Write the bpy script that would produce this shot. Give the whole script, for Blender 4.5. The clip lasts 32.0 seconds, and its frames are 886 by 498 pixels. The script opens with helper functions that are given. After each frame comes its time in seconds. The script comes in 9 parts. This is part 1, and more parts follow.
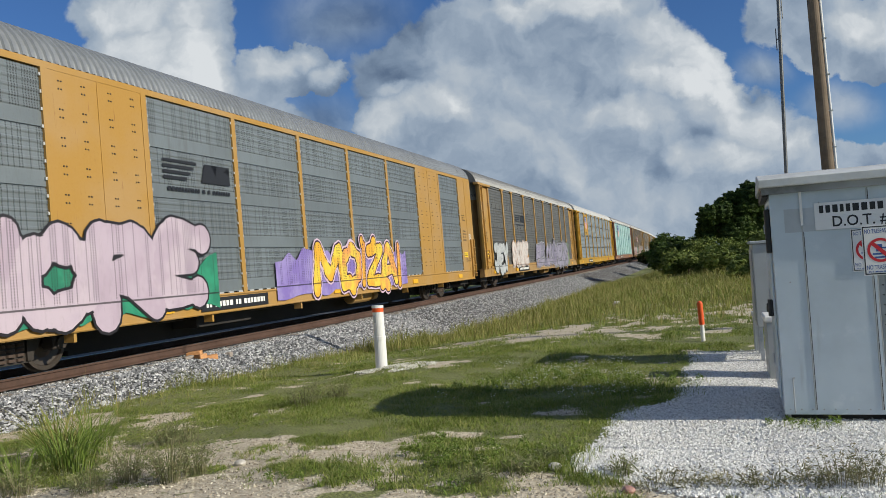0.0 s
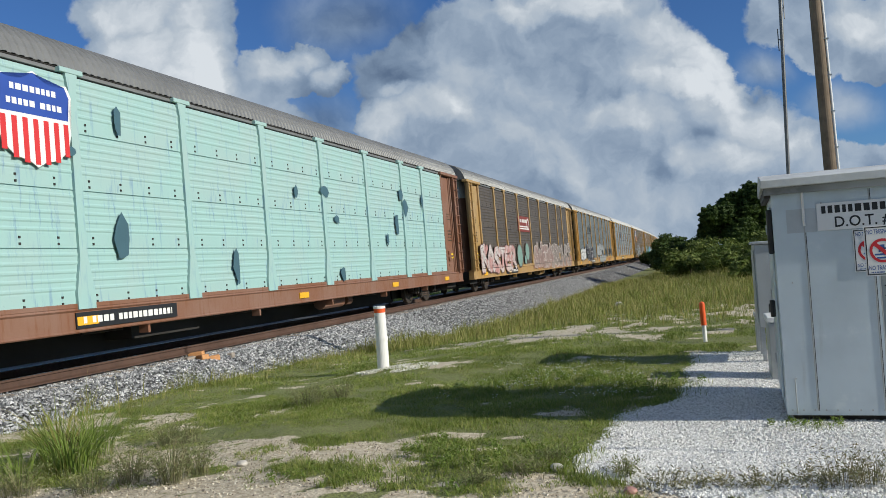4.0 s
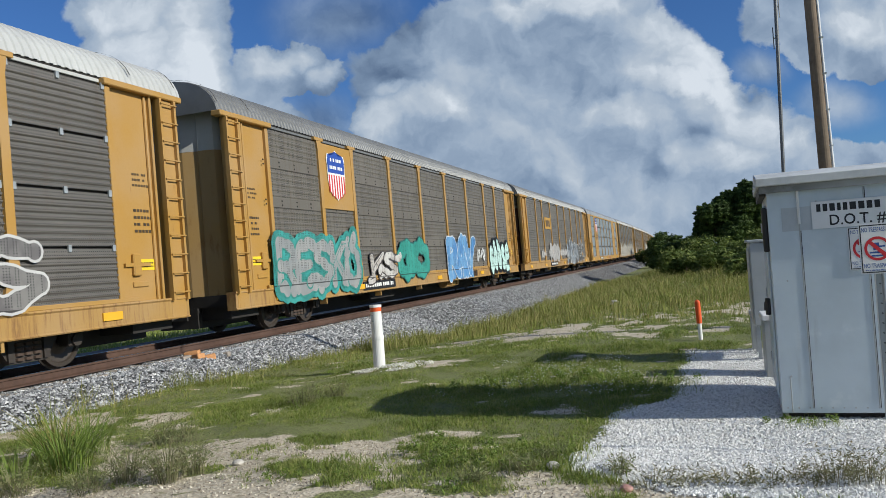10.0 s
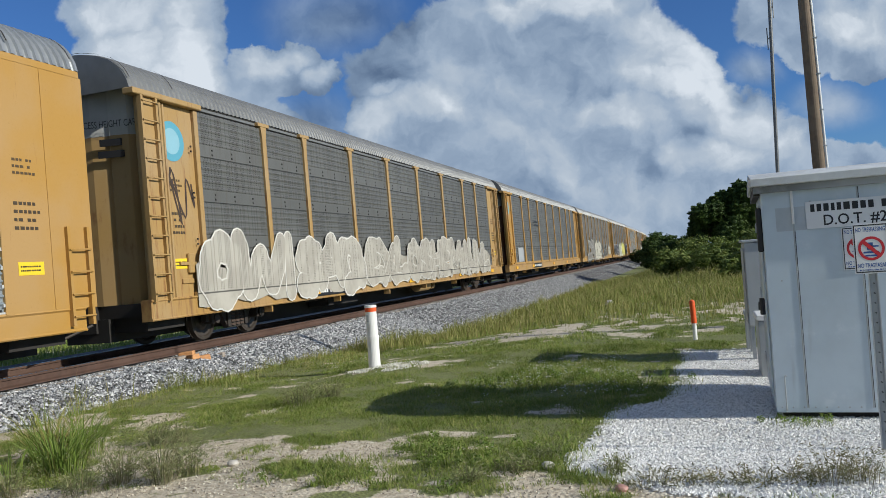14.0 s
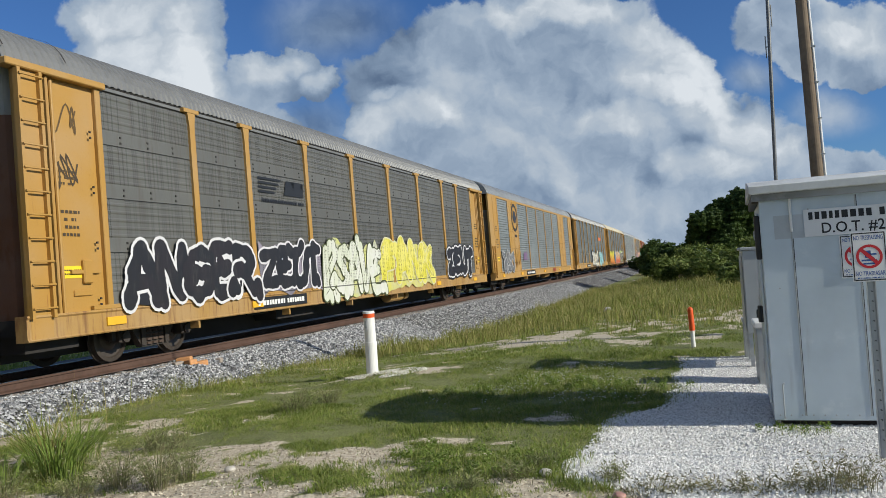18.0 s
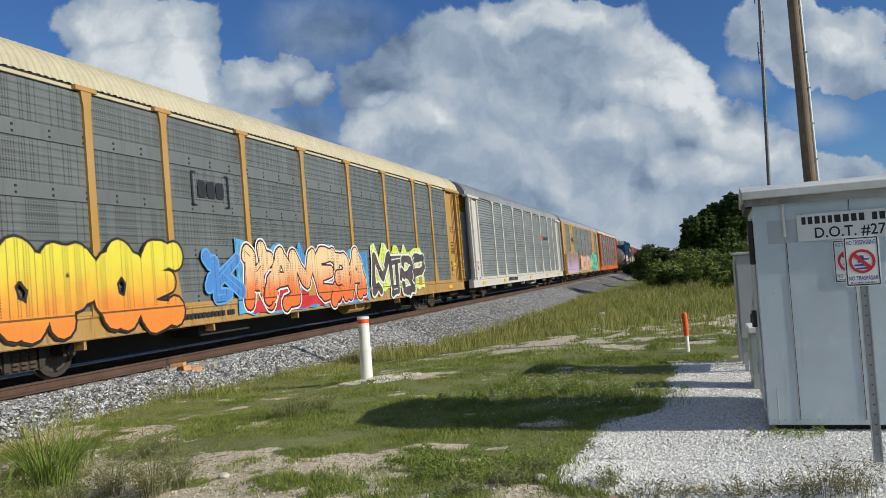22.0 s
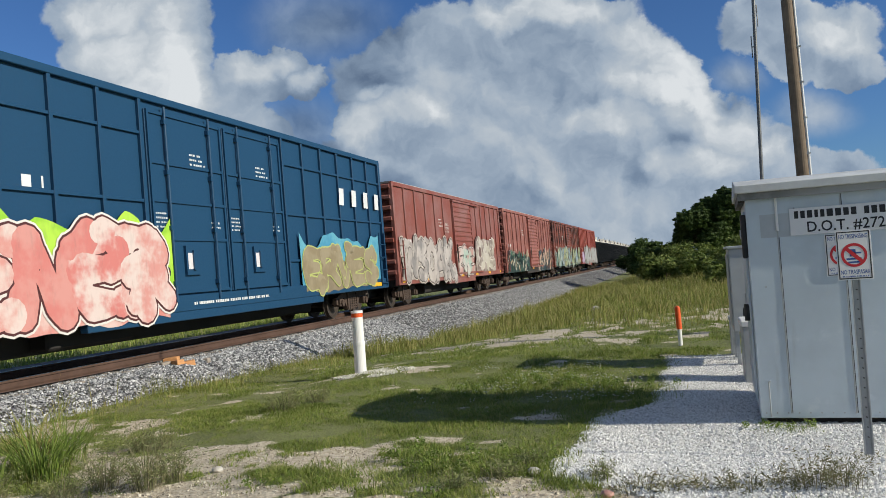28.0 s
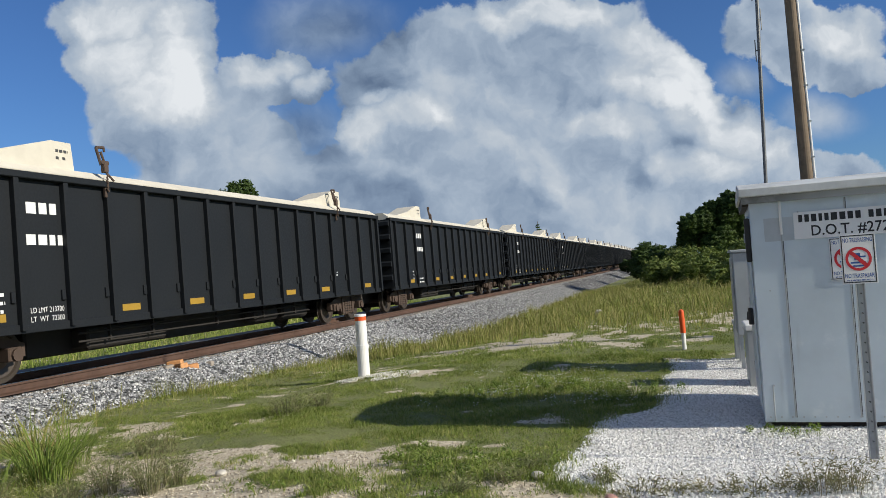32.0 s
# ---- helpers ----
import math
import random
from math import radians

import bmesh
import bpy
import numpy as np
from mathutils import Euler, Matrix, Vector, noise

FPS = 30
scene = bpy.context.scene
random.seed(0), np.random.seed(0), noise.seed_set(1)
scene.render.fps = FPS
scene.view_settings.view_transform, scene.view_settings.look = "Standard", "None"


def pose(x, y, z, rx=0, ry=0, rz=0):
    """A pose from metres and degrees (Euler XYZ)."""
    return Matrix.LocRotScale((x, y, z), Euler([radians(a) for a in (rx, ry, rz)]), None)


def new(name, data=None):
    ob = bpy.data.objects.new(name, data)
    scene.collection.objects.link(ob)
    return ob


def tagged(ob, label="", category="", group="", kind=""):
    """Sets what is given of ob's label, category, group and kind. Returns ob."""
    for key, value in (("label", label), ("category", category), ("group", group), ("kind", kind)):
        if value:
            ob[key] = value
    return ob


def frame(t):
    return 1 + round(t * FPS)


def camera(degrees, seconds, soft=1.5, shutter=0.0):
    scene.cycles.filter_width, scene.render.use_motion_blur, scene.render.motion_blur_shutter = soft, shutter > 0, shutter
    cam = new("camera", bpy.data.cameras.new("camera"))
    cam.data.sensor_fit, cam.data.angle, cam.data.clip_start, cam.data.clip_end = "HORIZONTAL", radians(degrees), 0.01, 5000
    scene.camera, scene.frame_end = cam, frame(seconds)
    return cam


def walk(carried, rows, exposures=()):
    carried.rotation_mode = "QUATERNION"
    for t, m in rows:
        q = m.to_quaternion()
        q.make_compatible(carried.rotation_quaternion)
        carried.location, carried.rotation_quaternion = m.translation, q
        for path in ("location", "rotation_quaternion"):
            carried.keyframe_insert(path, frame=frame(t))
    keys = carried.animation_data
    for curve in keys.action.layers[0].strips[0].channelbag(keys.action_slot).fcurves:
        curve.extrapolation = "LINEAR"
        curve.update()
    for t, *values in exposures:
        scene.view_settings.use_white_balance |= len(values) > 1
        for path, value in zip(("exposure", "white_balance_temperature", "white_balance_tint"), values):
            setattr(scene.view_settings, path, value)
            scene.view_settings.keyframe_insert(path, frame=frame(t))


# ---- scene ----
FOV = 58.45
EYE = 1.6
AIM = [
    (0, 91.166, 3.903, 18.852), (0.5, 91.104, 3.893, 18.871), (1, 91.077, 3.937, 18.896), (1.5, 91.074, 3.971, 18.915),
    (2, 91.090, 3.974, 18.929), (2.5, 91.120, 3.964, 18.947), (3, 91.152, 3.948, 18.964), (3.5, 91.197, 3.945, 18.981),
    (5.5, 91.262, 3.797, 18.954), (6, 91.305, 3.811, 18.925), (6.5, 91.308, 3.790, 18.904), (7, 91.268, 3.777, 18.885),
    (7.5, 91.207, 3.821, 18.862), (8, 91.138, 3.874, 18.832), (8.5, 91.082, 3.915, 18.796), (9, 91.062, 3.952, 18.763),
    (9.5, 91.075, 3.982, 18.732), (10, 91.101, 3.998, 18.688), (10.5, 91.118, 4.006, 18.635), (11, 91.126, 4.024, 18.582),
    (11.5, 91.133, 4.046, 18.528), (12, 91.135, 4.057, 18.475), (12.5, 91.126, 4.055, 18.430), (13, 91.108, 4.052, 18.397),
    (13.5, 91.092, 4.057, 18.367), (14, 91.089, 4.044, 18.334), (14.5, 91.092, 4.006, 18.301), (16.5, 91.289, 3.941, 18.264),
    (17, 91.357, 3.903, 18.256), (17.5, 91.445, 3.868, 18.240), (18, 91.536, 3.808, 18.216), (18.5, 91.614, 3.744, 18.185),
    (19, 91.685, 3.720, 18.139), (19.5, 91.756, 3.729, 18.084), (20, 91.824, 3.753, 18.036), (20.5, 91.879, 3.790, 17.988),
    (21, 91.906, 3.835, 17.930), (21.5, 91.908, 3.865, 17.871), (22, 91.896, 3.892, 17.812), (22.5, 91.875, 3.935, 17.744),
    (23, 91.840, 3.960, 17.668), (23.5, 91.791, 3.971, 17.595), (24, 91.736, 3.997, 17.535), (24.5, 91.692, 4.051, 17.485),
    (25, 91.654, 4.095, 17.435), (25.5, 91.616, 4.095, 17.388), (27.5, 91.467, 3.942, 17.330), (28, 91.427, 3.918, 17.358),
    (28.5, 91.410, 3.916, 17.396), (29, 91.427, 3.933, 17.448), (29.5, 91.467, 3.921, 17.505), (30, 91.513, 3.891, 17.553),
    (30.5, 91.557, 3.880, 17.587), (31, 91.592, 3.873, 17.602), (31.5, 91.636, 3.870, 17.605), (32, 91.696, 3.877, 17.607),
]

cam = camera(FOV, 32.0, soft=0.5)
# the clip's own white balance: warm at first, cooler in the middle, warm again towards the end
TONE = [(0, -0.06, 6550, 10), (3.5, -0.05, 6400, 10), (8, -0.03, 6150, 10), (14, -0.02, 6150, 10), (17, 0.0, 6200, 10), (19, 0.0, 6500, 10), (21, -0.02, 6480, 10), (25, -0.05, 6500, 10), (28, -0.02, 6550, 10), (30, -0.03, 6650, 11), (32, 0.09, 6550, 11)]
walk(cam, [(t, pose(0, 0, EYE, rx, ry, rz)) for t, rx, ry, rz in AIM], TONE)

# ---- world, sun, exposure ----
SUN_EL, SUN_AZ = radians(27), radians(-6)   # azimuth from +x towards +y
sun = new("sun", bpy.data.lights.new("sun", "SUN"))
sun.data.energy, sun.data.angle, sun.data.color = 4.95, radians(0.53), (1.0, 0.955, 0.82)
to_sun = Vector((math.cos(SUN_EL) * math.cos(SUN_AZ), math.cos(SUN_EL) * math.sin(SUN_AZ), math.sin(SUN_EL)))
sun.matrix_world = Matrix.Translation(to_sun * 60) @ to_sun.to_track_quat("Z", "Y").to_matrix().to_4x4()
scene.view_settings.exposure = 0.0


class Nodes:
    """Small helper to write node trees."""

    def __init__(self, tree):
        self.t = tree
        tree.nodes.clear()

    def n(self, kind, inputs=None, **attrs):
        node = self.t.nodes.new(kind)
        if "operation" in attrs:
            node.operation = attrs["operation"]
        if "use_clamp" in attrs:
            node.use_clamp = attrs["use_clamp"]
        if "data_type" in attrs:
            node.data_type = attrs["data_type"]
        if "blend_type" in attrs:
            node.blend_type = attrs["blend_type"]
        if "interpolation_type" in attrs:
            node.interpolation_type = attrs["interpolation_type"]
        if "attribute_name" in attrs:
            node.attribute_name = attrs["attribute_name"]
        if "sky_type" in attrs:
            node.sky_type = attrs["sky_type"]
        for k, v in (inputs or {}).items():
            s = node.inputs[k]
            if hasattr(v, "is_output"):
                self.t.links.new(v, s)
            else:
                s.default_value = v
        return node

    def math(self, op, a, b=None, c=None, clamp=False):
        i = {0: a}
        if b is not None:
            i[1] = b
        if c is not None:
            i[2] = c
        return self.n("ShaderNodeMath", i, operation=op, use_clamp=clamp).outputs[0]

    def mix(self, f, a, b, blend="MIX"):
        m = self.n("ShaderNodeMix", data_type="RGBA", blend_type=blend)
        for k, v in ((0, f), (6, a), (7, b)):
            if hasattr(v, "is_output"):
                self.t.links.new(v, m.inputs[k])
            else:
                m.inputs[k].default_value = v if k == 0 or len(v) == 4 else (*v, 1)
        return m.outputs[2]

    def noise(self, vec, scale, detail=4, rough=0.55, dist=0.0):
        return self.n("ShaderNodeTexNoise", {"Vector": vec, "Scale": scale, "Detail": detail, "Roughness": rough, "Distortion": dist}).outputs[0]

    def ramp(self, f, lo, hi, a=0.0, b=1.0):
        return self.n("ShaderNodeMapRange", {0: f, 1: lo, 2: hi, 3: a, 4: b}, interpolation_type="SMOOTHSTEP").outputs[0]


world = bpy.data.worlds.new("world")
scene.world = world
world.use_nodes = True
W = Nodes(world.node_tree)
sky = W.n("ShaderNodeTexSky", sky_type="NISHITA")
sky.sun_disc, sky.sun_elevation, sky.sun_rotation = False, SUN_EL, math.pi / 2 - SUN_AZ
sky.air_density, sky.dust_density, sky.ozone_density = 1.0, 0.3, 3.0
# cumulus round a heading, in the tangent plane: soft lobes broken up by noise
way = W.n("ShaderNodeTexCoord").outputs["Generated"]
turned = W.n("ShaderNodeVectorRotate", {"Vector": way, "Axis": (0, 0, 1), "Angle": -radians(18.7)}).outputs[0]
sx = W.n("ShaderNodeSeparateXYZ", {0: turned})
ahead = W.math("MAXIMUM", sx.outputs[1], 0.05)
uv = W.n("ShaderNodeCombineXYZ", {0: W.math("DIVIDE", sx.outputs[0], ahead), 1: W.math("DIVIDE", sx.outputs[2], ahead)}).outputs[0]


def warped(scale, amount, detail=6.0):
    n = W.n("ShaderNodeTexNoise", {"Vector": uv, "Scale": scale, "Detail": detail, "Roughness": 0.58})
    d = W.n("ShaderNodeVectorMath", {0: n.outputs[1], 1: (0.5, 0.5, 0.5)}, operation="SUBTRACT").outputs[0]
    return W.n("ShaderNodeVectorMath", {0: d, 1: (amount, amount, 0.0), 2: uv}, operation="MULTIPLY_ADD").outputs[0]


def lobe(vec, cu, cv, ru, rv, lean=-0.07):
    d = W.n("ShaderNodeVectorMath", {0: vec, 1: (cu, cv, 0)}, operation="SUBTRACT").outputs[0]
    if lean:
        d = W.n("ShaderNodeVectorRotate", {"Vector": d, "Axis": (0, 0, 1), "Angle": -lean}).outputs[0]
    d = W.n("ShaderNodeVectorMath", {0: d, 1: (1 / ru, 1 / rv, 0)}, operation="MULTIPLY").outputs[0]
    return W.math("SUBTRACT", 1.0, W.n("ShaderNodeVectorMath", {0: d}, operation="LENGTH").outputs[1])


def union(vec, lobes, soft):
    out = None
    for l in lobes:
        d = lobe(vec, *l)
        out = d if out is None else W.n("ShaderNodeMath", {0: out, 1: d, 2: soft}, operation="SMOOTH_MAX").outputs[0]
    return out


CLOUD = [(0.462, 0.285, 0.070, 0.052), (0.500, 0.245, 0.050, 0.035), (-0.383, 0.355, 0.079, 0.043), (-0.297, 0.342, 0.057, 0.043), (-0.371, 0.304, 0.071, 0.050), (-0.293, 0.291, 0.054, 0.064), (-0.332, 0.236, 0.086, 0.079), (-0.286, 0.175, 0.093, 0.079), (-0.233, 0.114, 0.157, 0.079), (-0.201, 0.274, 0.050, 0.029), (-0.161, 0.278, 0.041, 0.027), (-0.134, 0.251, 0.036, 0.030), (-0.181, 0.247, 0.043, 0.026), (-0.240, 0.215, 0.057, 0.057), (-0.215, 0.163, 0.079, 0.064), (-0.076, 0.190, 0.030, 0.032), (-0.066, 0.172, 0.026, 0.022), (0.184, 0.323, 0.121, 0.032), (0.102, 0.285, 0.136, 0.054), (0.230, 0.269, 0.128, 0.064, -0.24)] + [(-0.001, 0.249, 0.107, 0.071), (-0.019, 0.200, 0.079, 0.043), (0.168, 0.201, 0.214, 0.086), (0.312, 0.206, 0.079, 0.068, -0.59), (0.359, 0.167, 0.100, 0.057), (0.435, 0.125, 0.071, 0.043), (0.271, 0.137, 0.214, 0.079), (0.076, 0.114, 0.257, 0.086), (0.014, 0.054, 0.371, 0.064), (0.338, 0.075, 0.186, 0.057), (0.525, 0.270, 0.093, 0.043), (0.561, 0.228, 0.057, 0.029), (0.518, 0.091, 0.086, 0.036), (0.515, 0.055, 0.100, 0.050)]
WHITE = [(-0.383, 0.355, 0.071, 0.039), (-0.297, 0.342, 0.050, 0.039), (-0.371, 0.304, 0.064, 0.043), (-0.296, 0.298, 0.046, 0.054), (-0.332, 0.243, 0.064, 0.050), (-0.289, 0.247, 0.043, 0.043), (-0.201, 0.276, 0.049, 0.027), (-0.161, 0.280, 0.040, 0.026), (-0.132, 0.252, 0.033, 0.026), (-0.074, 0.190, 0.036, 0.036), (0.184, 0.323, 0.100, 0.025), (0.119, 0.317, 0.050, 0.021), (0.302, 0.271, 0.057, 0.036, -0.59), (0.335, 0.233, 0.054, 0.036, -0.77), (0.368, 0.195, 0.043, 0.029, -0.59), (-0.011, 0.203, 0.061, 0.029), (-0.046, 0.223, 0.032, 0.016), (0.298, 0.207, 0.100, 0.029)] + [(0.259, 0.173, 0.121, 0.029), (0.408, 0.149, 0.068, 0.039), (0.449, 0.128, 0.043, 0.029), (0.355, 0.106, 0.086, 0.032), (0.546, 0.262, 0.057, 0.029)]
GREY = [(-0.084, 0.298, 0.114, 0.079), (-0.125, 0.199, 0.060, 0.079), (-0.051, 0.260, 0.057, 0.043), (-0.097, 0.105, 0.100, 0.043), (0.332, 0.136, 0.029, 0.016)]
wisp, soft_uv = warped(11.0, 0.085), warped(4.0, 0.07)
dens = union(wisp, CLOUD, 0.12)
puff = W.noise(wisp, 7.0, 6, 0.52)
fluff = W.math("MULTIPLY", W.math("SUBTRACT", puff, 0.5), 0.6)
front = W.ramp(sx.outputs[1], 0.15, 0.4)
elsewhere = W.math("MULTIPLY", W.math("SUBTRACT", W.noise(way, 2.2, 7, 0.58), 0.50), 3.0)
dens = W.n("ShaderNodeMix", {0: front, 2: elsewhere, 3: dens}).outputs[0]
cover = W.ramp(W.math("ADD", dens, fluff), -0.01, 0.13)
haze = W.ramp(W.math("ADD", union(soft_uv, [(-0.105, 0.314, 0.121, 0.071), (-0.065, 0.153, 0.100, 0.086), (-0.149, 0.180, 0.100, 0.071), (0.413, 0.220, 0.050, 0.036), (0.510, 0.170, 0.071, 0.043), (0.084, 0.028, 0.500, 0.086)], 0.2), fluff), 0.0, 0.9, 0.0, 0.8)
cover = W.math("MAXIMUM", cover, W.math("MULTIPLY", haze, front))
# lit from the right and above: relief from the puffs, bright lobes, grey bellies
puff2 = W.noise(W.n("ShaderNodeVectorMath", {0: wisp, 1: (0.018, 0.022, 0.0)}, operation="ADD").outputs[0], 7.0, 6, 0.52)
relief = W.math("MULTIPLY", W.math("SUBTRACT", puff, puff2), 1.75)
bright = W.ramp(W.math("ADD", union(wisp, WHITE, 0.1), fluff), -0.1, 0.75)
dull = W.ramp(W.math("ADD", union(soft_uv, GREY, 0.25), W.math("MULTIPLY", fluff, 0.5)), -0.25, 0.6)
light = W.math("ADD", W.math("MULTIPLY_ADD", bright, 0.35, 0.48), relief)
light = W.math("SUBTRACT", light, W.math("MULTIPLY", dull, W.math("MULTIPLY_ADD", bright, -0.16, 0.32)))
light = W.n("ShaderNodeMix", {0: front, 2: 0.55, 3: light}).outputs[0]
light = W.n("ShaderNodeClamp", {0: light, 1: 0.0, 2: 1.0}).outputs[0]
tone = W.n("ShaderNodeValToRGB", {0: light})
for k, (pos, col) in enumerate(((0.0, (0.11, 0.165, 0.26)), (0.25, (0.205, 0.28, 0.39)), (0.5, (0.34, 0.42, 0.52)), (0.75, (0.49, 0.55, 0.61)), (1.0, (0.72, 0.76, 0.79)))):
    e = tone.color_ramp.elements[k] if k < 2 else tone.color_ramp.elements.new(pos)
    e.position, e.color = pos, (*col, 1)
clear = W.mix(1.0, sky.outputs[0], (0.040, 0.061, 0.091), "MULTIPLY")
W.t.links.new(W.n("ShaderNodeBackground", {"Color": W.mix(cover, clear, tone.outputs[0]), "Strength": 1.0}).outputs[0], W.n("ShaderNodeOutputWorld").inputs[0])


# ---- materials ----
def material(name):
    m = bpy.data.materials.new(name)
    m.use_nodes = True
    return m, Nodes(m.node_tree)


def finish(nd, color, rough=0.6, metal=0.0, height=None, strength=0.3, dist=0.01, spec=0.5):
    b = nd.n("ShaderNodeBsdfPrincipled", {"Base Color": color if hasattr(color, "is_output") else (*color, 1), "Roughness": rough, "Metallic": metal, "Specular IOR Level": spec})
    if height is not None:
        nd.t.links.new(nd.n("ShaderNodeBump", {"Height": height, "Strength": strength, "Distance": dist}).outputs[0], b.inputs["Normal"])
    nd.t.links.new(b.outputs[0], nd.n("ShaderNodeOutputMaterial").inputs[0])


def coords(nd):
    return nd.n("ShaderNodeTexCoord").outputs["Object"]


def painted(name, color, rust=0.35, rough=0.5, dirt=(0.09, 0.06, 0.04), rust_color=(0.17, 0.06, 0.02), metal=0.0, fade=0.12, spec=0.4):
    """Weathered paint: faded areas, vertical streaks of rust, grime specks."""
    m, nd = material(name)
    v = coords(nd)
    big = nd.noise(v, 0.7, 3)
    streak = nd.noise(nd.n("ShaderNodeMapping", {"Vector": v, "Scale": (1, 5.0, 0.55)}).outputs[0], 2.2, 6, 0.65)
    fine = nd.noise(v, 22.0, 4, 0.7)
    c = nd.mix(nd.ramp(big, 0.35, 0.7, 0.0, fade * 4), color, tuple(min(1, x * 0.75 + 0.10) for x in color))
    c = nd.mix(nd.ramp(streak, 0.74 - rust * 0.35, 0.86 - rust * 0.2, 0, 0.75), c, rust_color)
    c = nd.mix(nd.ramp(fine, 0.62, 0.8, 0, 0.35), c, dirt)
    finish(nd, c, nd.ramp(fine, 0.2, 0.8, rough - 0.1, rough + 0.18), metal, nd.math("ADD", fine, big), 0.12, 0.01, spec)
    return m


TIER = 0.945     # height of one tier of side screens


def rack_panel(name, color, metal=0.35, grime=0.4, grime_color=(0.10, 0.07, 0.05), holes="columns", rough=0.5, blot=0.5, few=0.0):
    """Perforated galvanised side screen: small punched holes in upright columns, or all over, or along the sheets' edges; streaks of grime."""
    m, nd = material(name)
    v = coords(nd)
    sep = nd.n("ShaderNodeSeparateXYZ", {0: v})
    y, z = sep.outputs[1], sep.outputs[2]
    own = nd.n("ShaderNodeObjectInfo").outputs["Random"]
    tier = nd.math("DIVIDE", nd.math("SUBTRACT", z, 1.02), TIER)
    tz = nd.math("MULTIPLY", nd.math("FRACT", tier), TIER)
    py, pz, rad = {"columns": (0.052, 0.043, 0.0130), "dense": (0.046, 0.0565, 0.0105), "edges": (0.078, 0.066, 0.0175)}[holes]
    ny, nz = nd.math("DIVIDE", y, py), nd.math("DIVIDE", tz, pz)
    if holes == "edges":
        ny = nd.math("ADD", ny, nd.math("MULTIPLY", nd.math("FLOOR", nz), 0.5))
    dy = nd.math("MULTIPLY", nd.math("SUBTRACT", nd.math("FRACT", ny), 0.5), py)
    dz = nd.math("MULTIPLY", nd.math("SUBTRACT", nd.math("FRACT", nz), 0.5), pz)
    hole = nd.math("LESS_THAN", nd.math("ADD", nd.math("MULTIPLY", dy, dy), nd.math("MULTIPLY", dz, dz)), rad * rad)
    if holes == "columns":
        pick = nd.n("ShaderNodeTexWhiteNoise", {"Vector": nd.n("ShaderNodeCombineXYZ", {0: nd.math("MULTIPLY", own, 50.0), 1: nd.math("FLOOR", ny), 2: nd.math("FLOOR", tier)}).outputs[0]}).outputs[0]
        group = nd.noise(nd.n("ShaderNodeCombineXYZ", {0: nd.math("MULTIPLY", own, 50.0), 1: y, 2: nd.math("FLOOR", tier)}).outputs[0], 2.6, 2)
        hole = nd.math("MULTIPLY", hole, nd.math("GREATER_THAN", nd.math("ADD", pick, group), 0.93 + few))
        hole = nd.math("MULTIPLY", hole, nd.math("GREATER_THAN", tz, 0.25))
        hole = nd.math("MULTIPLY", hole, nd.math("LESS_THAN", nd.math("FRACT", nd.math("DIVIDE", nz, 3.0)), 0.9))
    elif holes == "edges":
        hole = nd.math("MULTIPLY", hole, nd.math("MAXIMUM", nd.math("GREATER_THAN", tz, 0.79), nd.math("LESS_THAN", tz, 0.14)))
    big = nd.noise(v, 0.55, 4)
    streak = nd.noise(nd.n("ShaderNodeMapping", {"Vector": v, "Scale": (1, 3.0, 0.35)}).outputs[0], 2.5, 6, 0.65)
    run = nd.noise(nd.n("ShaderNodeMapping", {"Vector": nd.n("ShaderNodeCombineXYZ", {0: nd.math("MULTIPLY", own, 90.0), 1: y, 2: z}).outputs[0], "Scale": (1, 2.0, 0.18)}).outputs[0], 3.0, 5, 0.6)
    fine = nd.noise(v, 30.0, 3, 0.7)
    sheet = nd.n("ShaderNodeTexWhiteNoise", {"Vector": nd.n("ShaderNodeCombineXYZ", {1: nd.math("MULTIPLY", own, 80.0), 2: nd.math("FLOOR", tier)}).outputs[0]}).outputs[0]
    c = nd.mix(nd.ramp(big, 0.3, 0.7), tuple(x * 0.8 for x in color), color)
    c = nd.mix(nd.math("MULTIPLY", sheet, 0.45), c, tuple(x * 0.68 for x in color))
    c = nd.mix(nd.ramp(run, 0.5, 0.75, 0, blot), c, tuple(0.5 * x + 0.3 * g for x, g in zip(color, grime_color)))
    c = nd.mix(nd.ramp(streak, 0.75 - grime * 0.45, 0.95 - grime * 0.3, 0, 0.7), c, grime_color)
    c = nd.mix(nd.ramp(fine, 0.55, 0.8, 0, 0.3), c, grime_color)
    c = nd.mix(nd.math("MULTIPLY", hole, 0.95), c, (0.010, 0.010, 0.010))
    finish(nd, c, nd.ramp(fine, 0.2, 0.8, rough - 0.1, rough + 0.15), metal, fine, 0.15, 0.006)
    return m


